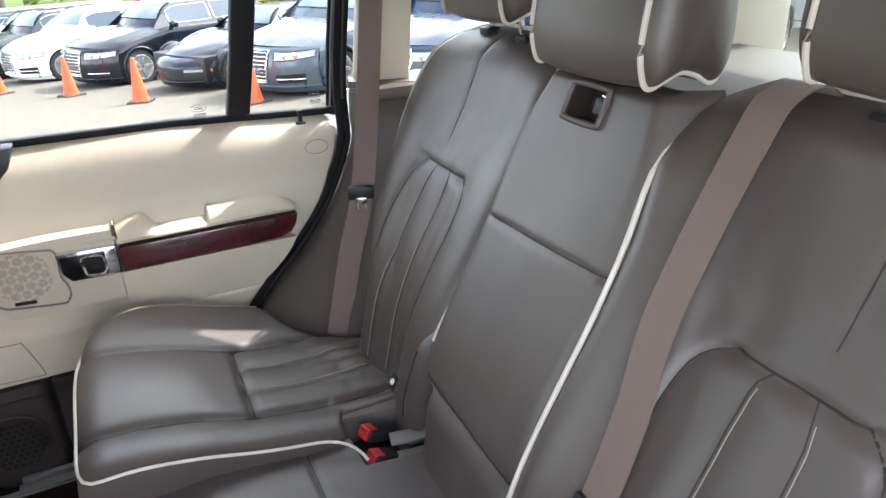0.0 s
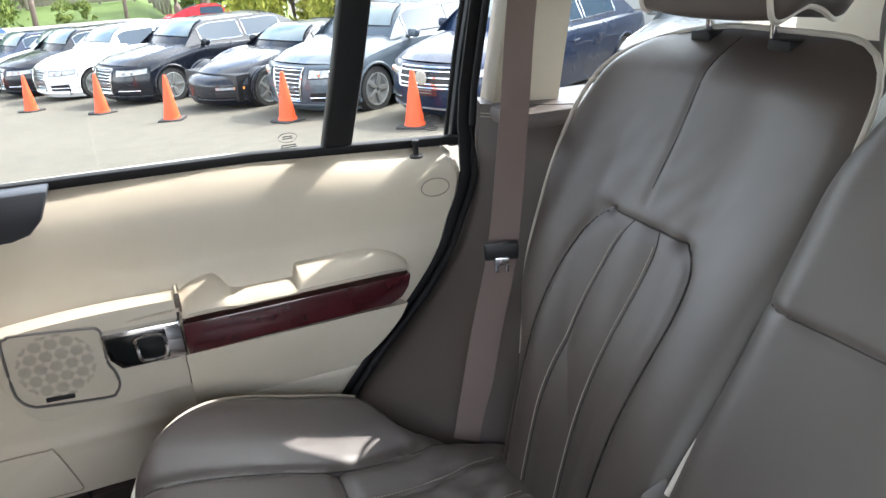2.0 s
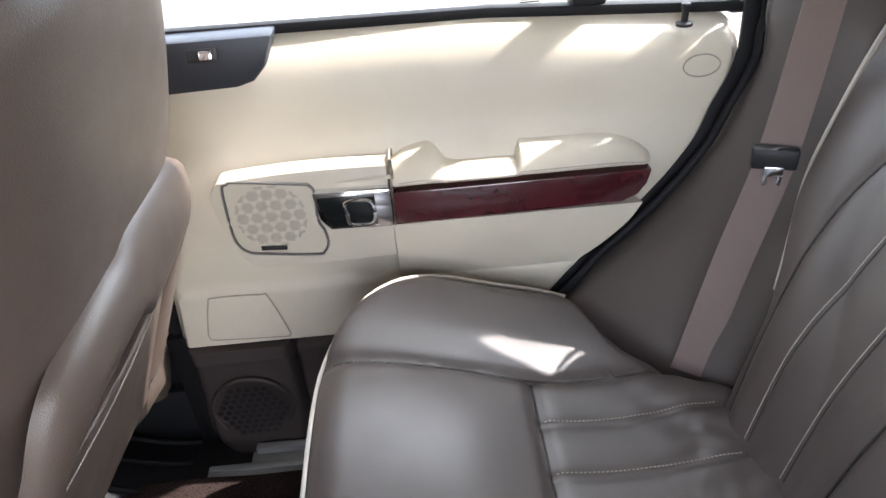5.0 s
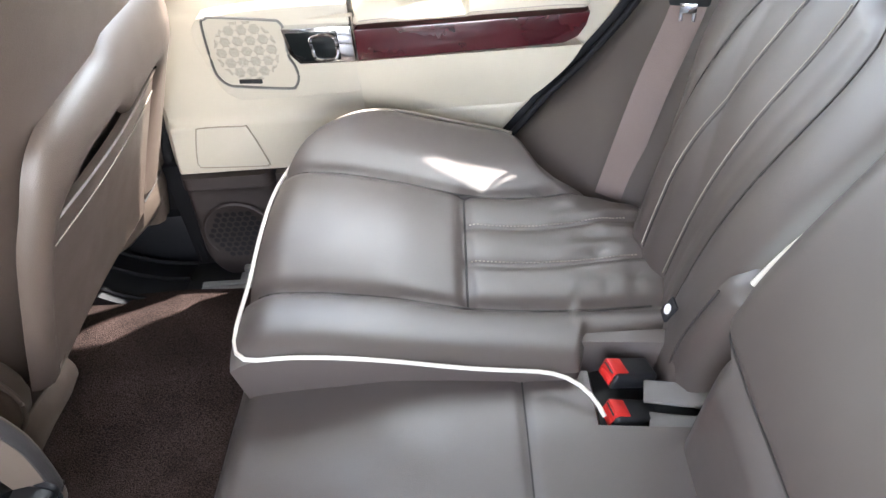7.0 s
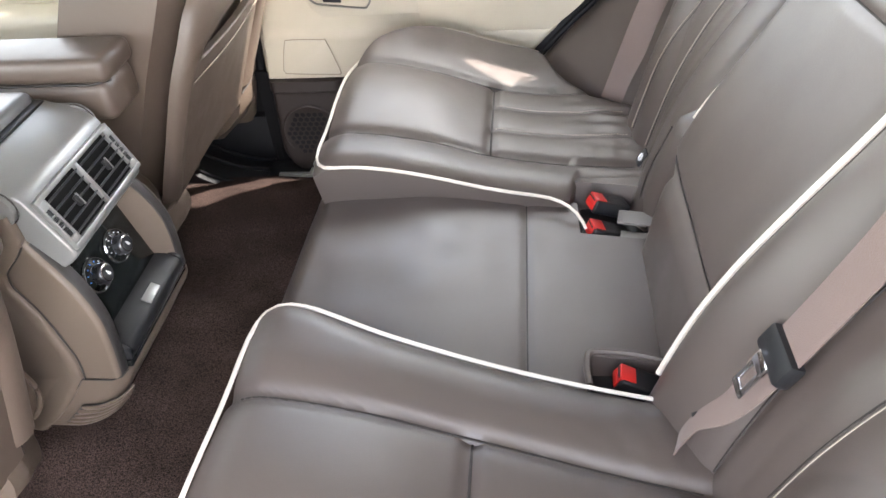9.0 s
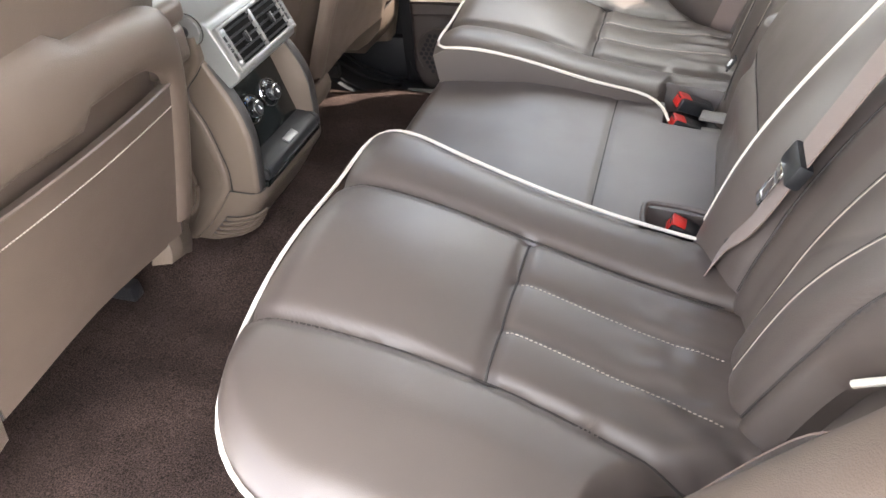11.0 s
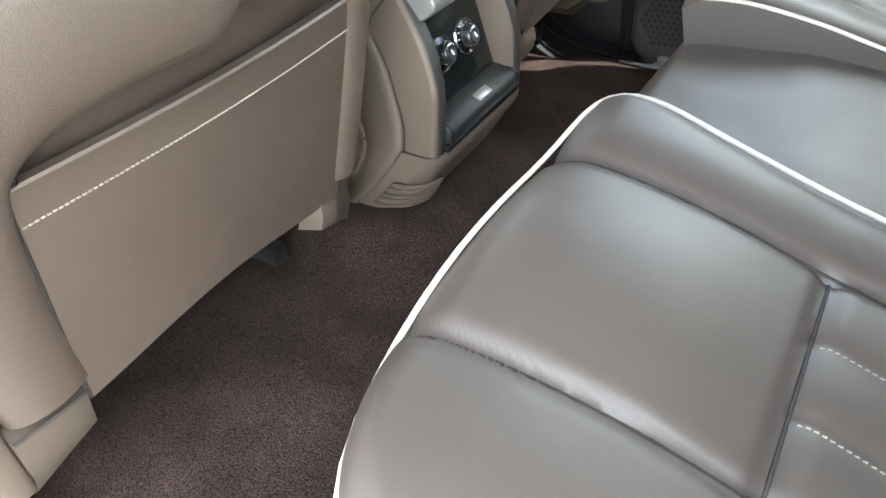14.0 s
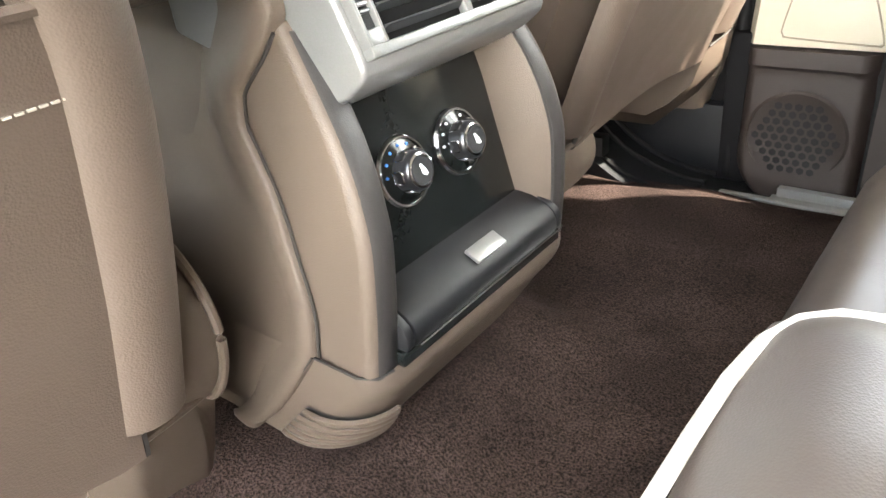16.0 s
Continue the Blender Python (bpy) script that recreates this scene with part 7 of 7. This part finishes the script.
def leaf_material(name, a, b):
    m, nt, bs = nodes_of(name)
    geo = nt.nodes.new("ShaderNodeNewGeometry")
    mx = nt.nodes.new("ShaderNodeMix")
    mx.data_type = "RGBA"
    mx.inputs["A"].default_value, mx.inputs["B"].default_value = (*a, 1), (*b, 1)
    nt.links.new(geo.outputs["Random Per Island"], mx.inputs["Factor"])
    nt.links.new(mx.outputs["Result"], bs.inputs["Base Color"])
    bs.inputs["Roughness"].default_value = 0.6
    bs.inputs["Transmission Weight"].default_value = 0.0
    return m


LEAF = leaf_material("spring_leaves", (0.06, 0.10, 0.018), (0.22, 0.27, 0.05))
LEAF_YELLOW = leaf_material("yellow_green_leaves", (0.22, 0.26, 0.03), (0.48, 0.46, 0.08))


EYE_AT = Vector((-0.13, -0.15, 0))


def polar(az, dist):
    """Plan position by bearing and distance from the camera, to fit its view."""
    return EYE_AT + Vector((math.cos(math.radians(az)), math.sin(math.radians(az)), 0)) * dist


def bank_z(az, dist):
    base = max(ground_z(0, polar(az, dist).y), -8.0)
    raised = lerp_table([(20, -3.0), (27.5, -1.95), (29.5, -0.68), (36.0, -0.80), (37.0, -0.78), (44.0, -0.42), (60, 0.6), (90, 2.5)], dist - 14.0 * ease(95.0, 103.0, az))
    k = ease(86.0, 88.5, az)
    # ledge height fits the view, so the red car shows above the row
    shelf = base + (-1.30 - base) * ease(78.0, 78.8, az) * ease(26.5, 28.5, dist)
    return max(base - 0.15, base + (raised - base) * k, shelf if az < 90 else base - 0.15)


def bank(u, v):
    az, dist = 78 + 50 * u, 25 + 65 * v
    p = polar(az, dist)
    return Vector((p.x, p.y, bank_z(az, dist) - 0.02))


tagged(part("bank", grid_sheet(bank, 60, 60), GRASS), "grassy bank behind the car park", "grass bank", kind="structure")
_road = grid_sheet(lambda u, v: (lambda p, q: Vector((p.x, p.y, bank_z(*q) + 0.02)))(polar(87.5 + 22 * u, 29.6 + 6.6 * v), (87.5 + 22 * u, 29.6 + 6.6 * v)), 30, 8)
tagged(part("road", _road, ROADM), "pale road above the car park", "road", kind="structure")


def fence_run():
    p0 = polar(92, 44)
    t = thing("fence", "weathered grey board fence on the bank", "fence", at=(p0.x, p0.y, bank_z(92, 44)))
    for k in range(56):
        az = 86.8 + 0.25 * k
        p = polar(az, 44)
        m = pose(p.x, p.y, bank_z(az, 44), 0, 0, az - 90)
        part("board", turned(box(-0.088, 0.088, -0.015, 0.015, 0.06, 1.75 + random.uniform(-0.06, 0.06), 0.008), m), FENCE, t)
        if k % 9 == 0:
            part("post", turned(box(-0.07, 0.07, -0.16, -0.02, -0.1, 1.9, 0.01), m), FENCE, t)
    for h in (0.4, 1.4):
        part("rail", tube([(lambda p: (p.x, p.y, bank_z(86.8 + 0.25 * k, 43.95) + h))(polar(86.8 + 0.25 * k, 43.95)) for k in range(56)], 0.04, 4), FENCE, t)


fence_run()


def tree(x, y, base_z, h, spread, mat, label, n=900, low=0.25):
    t = thing("tree", label, "tree", "trees on the bank", at=(x, y, base_z))
    trunk = [(x, y, base_z - 0.3), (x + 0.05, y, base_z + h * 0.25), (x - 0.05, y + 0.1, base_z + h * 0.6), (x, y, base_z + h * 0.9)]
    part("trunk", tube(smooth_line(trunk, 5), [h * 0.022 * (1 - k / 20) for k in range(16)], 8), BARK, t)
    for k in range(5):
        a = k * 1.3
        z0 = base_z + h * (0.3 + 0.1 * k)
        part("limb", tube([(x, y, z0), (x + spread * 0.35 * math.cos(a), y + spread * 0.35 * math.sin(a), z0 + h * 0.12), (x + spread * 0.7 * math.cos(a), y + spread * 0.7 * math.sin(a), z0 + h * 0.2)], [h * 0.009, h * 0.006, h * 0.003], 6), BARK, t)
    rnd = random.Random(int(x * 100 + y))
    verts, faces = [], []
    clumps = [(rnd.gauss(0, 0.42), rnd.gauss(0, 0.42), rnd.uniform(low, 1.0)) for _ in range(26)]
    for k in range(2 * n):
        c = clumps[k % len(clumps)]
        cx, cy, cz = x + spread * (c[0] + rnd.gauss(0, 0.13)), y + spread * (c[1] + rnd.gauss(0, 0.13)), base_z + h * (c[2] + rnd.gauss(0, 0.06))
        r = rnd.uniform(0.08, 0.20) * (h / 6) ** 0.5
        q = Euler((rnd.uniform(0, 6), rnd.uniform(0, 6), rnd.uniform(0, 6))).to_matrix()
        i = len(verts)
        for o in ((-r, 0, 0), (0, -r * 0.5, 0.03), (r, 0, 0), (0, r * 0.5, 0.03)):
            w = q @ Vector(o)
            verts.append((cx + w.x, cy + w.y, cz + w.z))
        faces.append((i, i + 1, i + 2, i + 3))
    me = bpy.data.meshes.new("crown")
    me.from_pydata(verts, [], faces)
    me.materials.append(mat)
    ob = new("crown", me)
    ob.parent = t
    ob.matrix_parent_inverse = Matrix.Translation(-Vector(t.location))
    tagged(ob, "leafy crown", kind="stuff")


for k, (az, dist, h, sp, low) in enumerate(((108, 36, 6.5, 3.0, 0.0), (105.5, 40, 7.0, 3.2, 0.0), (103, 37, 6.0, 3.0, 0.0), (100.5, 39, 6.0, 2.8, 0.0), (98.2, 42, 6.5, 2.4, 0.0), (112, 40, 8.0, 3.6, 0.0), (96.6, 47, 7.0, 2.6, 0.05), (94.0, 52, 7.5, 2.8, 0.2), (90.5, 53, 7.0, 2.8, 0.25), (87, 54, 7.5, 2.8, 0.2), (84, 40, 6.5, 2.4, 0.05), (81, 42, 7.0, 2.8, 0.0))):
    p = polar(az, dist)
    tree(p.x, p.y, bank_z(az, dist) if az > 80 else ground_z(p.x, p.y), h, sp, LEAF, "leafy green tree on the bank", 4600, low)
for az, dist, h, sp in ((80.3, 24.0, 3.2, 1.1), (78.0, 23.0, 3.4, 1.2), (76.2, 22.5, 3.2, 1.0)):
    p = polar(az, dist)
    tree(p.x, p.y, ground_z(p.x, p.y), h, sp, LEAF_YELLOW, "yellow-green shrub behind the parked cars", 2600, 0.05)
for az, dist, h, sp in ((98.5, 38.5, 4.0, 1.8), (100.5, 39, 4.4, 2.0), (102.5, 39.5, 4.2, 2.0), (104.7, 40, 4.6, 2.1), (107, 40, 4.4, 2.1), (109.5, 40.5, 4.8, 2.2), (112, 40, 4.8, 2.2), (114.5, 40, 4.8, 2.2), (117, 40, 5.0, 2.3), (120, 40, 5.0, 2.3)):
    p = polar(az, dist)
    tree(p.x, p.y, bank_z(az, dist), h, sp, LEAF, "dense green hedge shrub above the car park", 2600, 0.0)
for az, dist, h, sp in ((93.9, 36.6, 0.9, 0.5), (92.4, 37.5, 0.8, 0.45)):
    p = polar(az, dist)
    tree(p.x, p.y, bank_z(az, dist), h, sp, LEAF, "small round shrub beside the road", 500, 0.1)


def bare_trunk(az, dist, r):
    p = polar(az, dist)
    z = bank_z(az, dist)
    t = thing("tree", "dark bare tree trunk beside the road", "tree", "trees on the bank", at=(p.x, p.y, z))
    part("trunk", tube(smooth_line([(p.x, p.y, z - 0.3), (p.x + 0.05, p.y, z + 1.5), (p.x - 0.1, p.y, z + 3.5), (p.x + 0.1, p.y, z + 6.0)], 5), [r * (1.25 - 0.04 * k) for k in range(16)], 10), BARK, t)
    for k in range(4):
        a = 1.1 + 1.6 * k
        part("limb", tube([(p.x, p.y, z + 2.6 + 0.5 * k), (p.x + 0.9 * math.cos(a), p.y + 0.9 * math.sin(a), z + 3.6 + 0.5 * k), (p.x + 1.5 * math.cos(a), p.y + 1.5 * math.sin(a), z + 5 + 0.5 * k)], [r * 0.5, r * 0.35, r * 0.15], 6), BARK, t)


for az, dist, r in ((86.4, 32.5, 0.13), (84.4, 36.0, 0.20), (95.6, 36.5, 0.10), (89.8, 37.0, 0.08)):
    bare_trunk(az, dist, r)

# block wall behind the nearest cars
_w0 = polar(75.5, 24.0)
_w1 = _w0 + ROW * 26
wall = thing("block_wall", "grey block wall behind the parked cars", "wall", kind="structure", at=(_w0.x, _w0.y, ground_z(_w0.x, _w0.y)))
_yaw = math.degrees(math.atan2(ROW.y, ROW.x))
part("wall_core", turned(box(0, 26, 0, 0.4, -0.8, 5.2), pose(_w0.x, _w0.y, ground_z(_w0.x, _w0.y), 0, 0, _yaw)), STONEWALL, wall)
for _k in range(9):
    part("course_joint", turned(box(0, 26, -0.012, 0.0, 0.1 + 0.5 * _k, 0.125 + 0.5 * _k), pose(_w0.x, _w0.y, ground_z(_w0.x, _w0.y), 0, 0, _yaw)), BARK, wall)
_yc = polar(79.4, 31.0)
parked_car("sports_car", "red car on a ledge raised to show above the row", (_yc.x, _yc.y), "red", 4.4, 1.8, 1.22, 0.84, "sports", "none", 145, bank_z(79.4, 31.0) + 0.01)
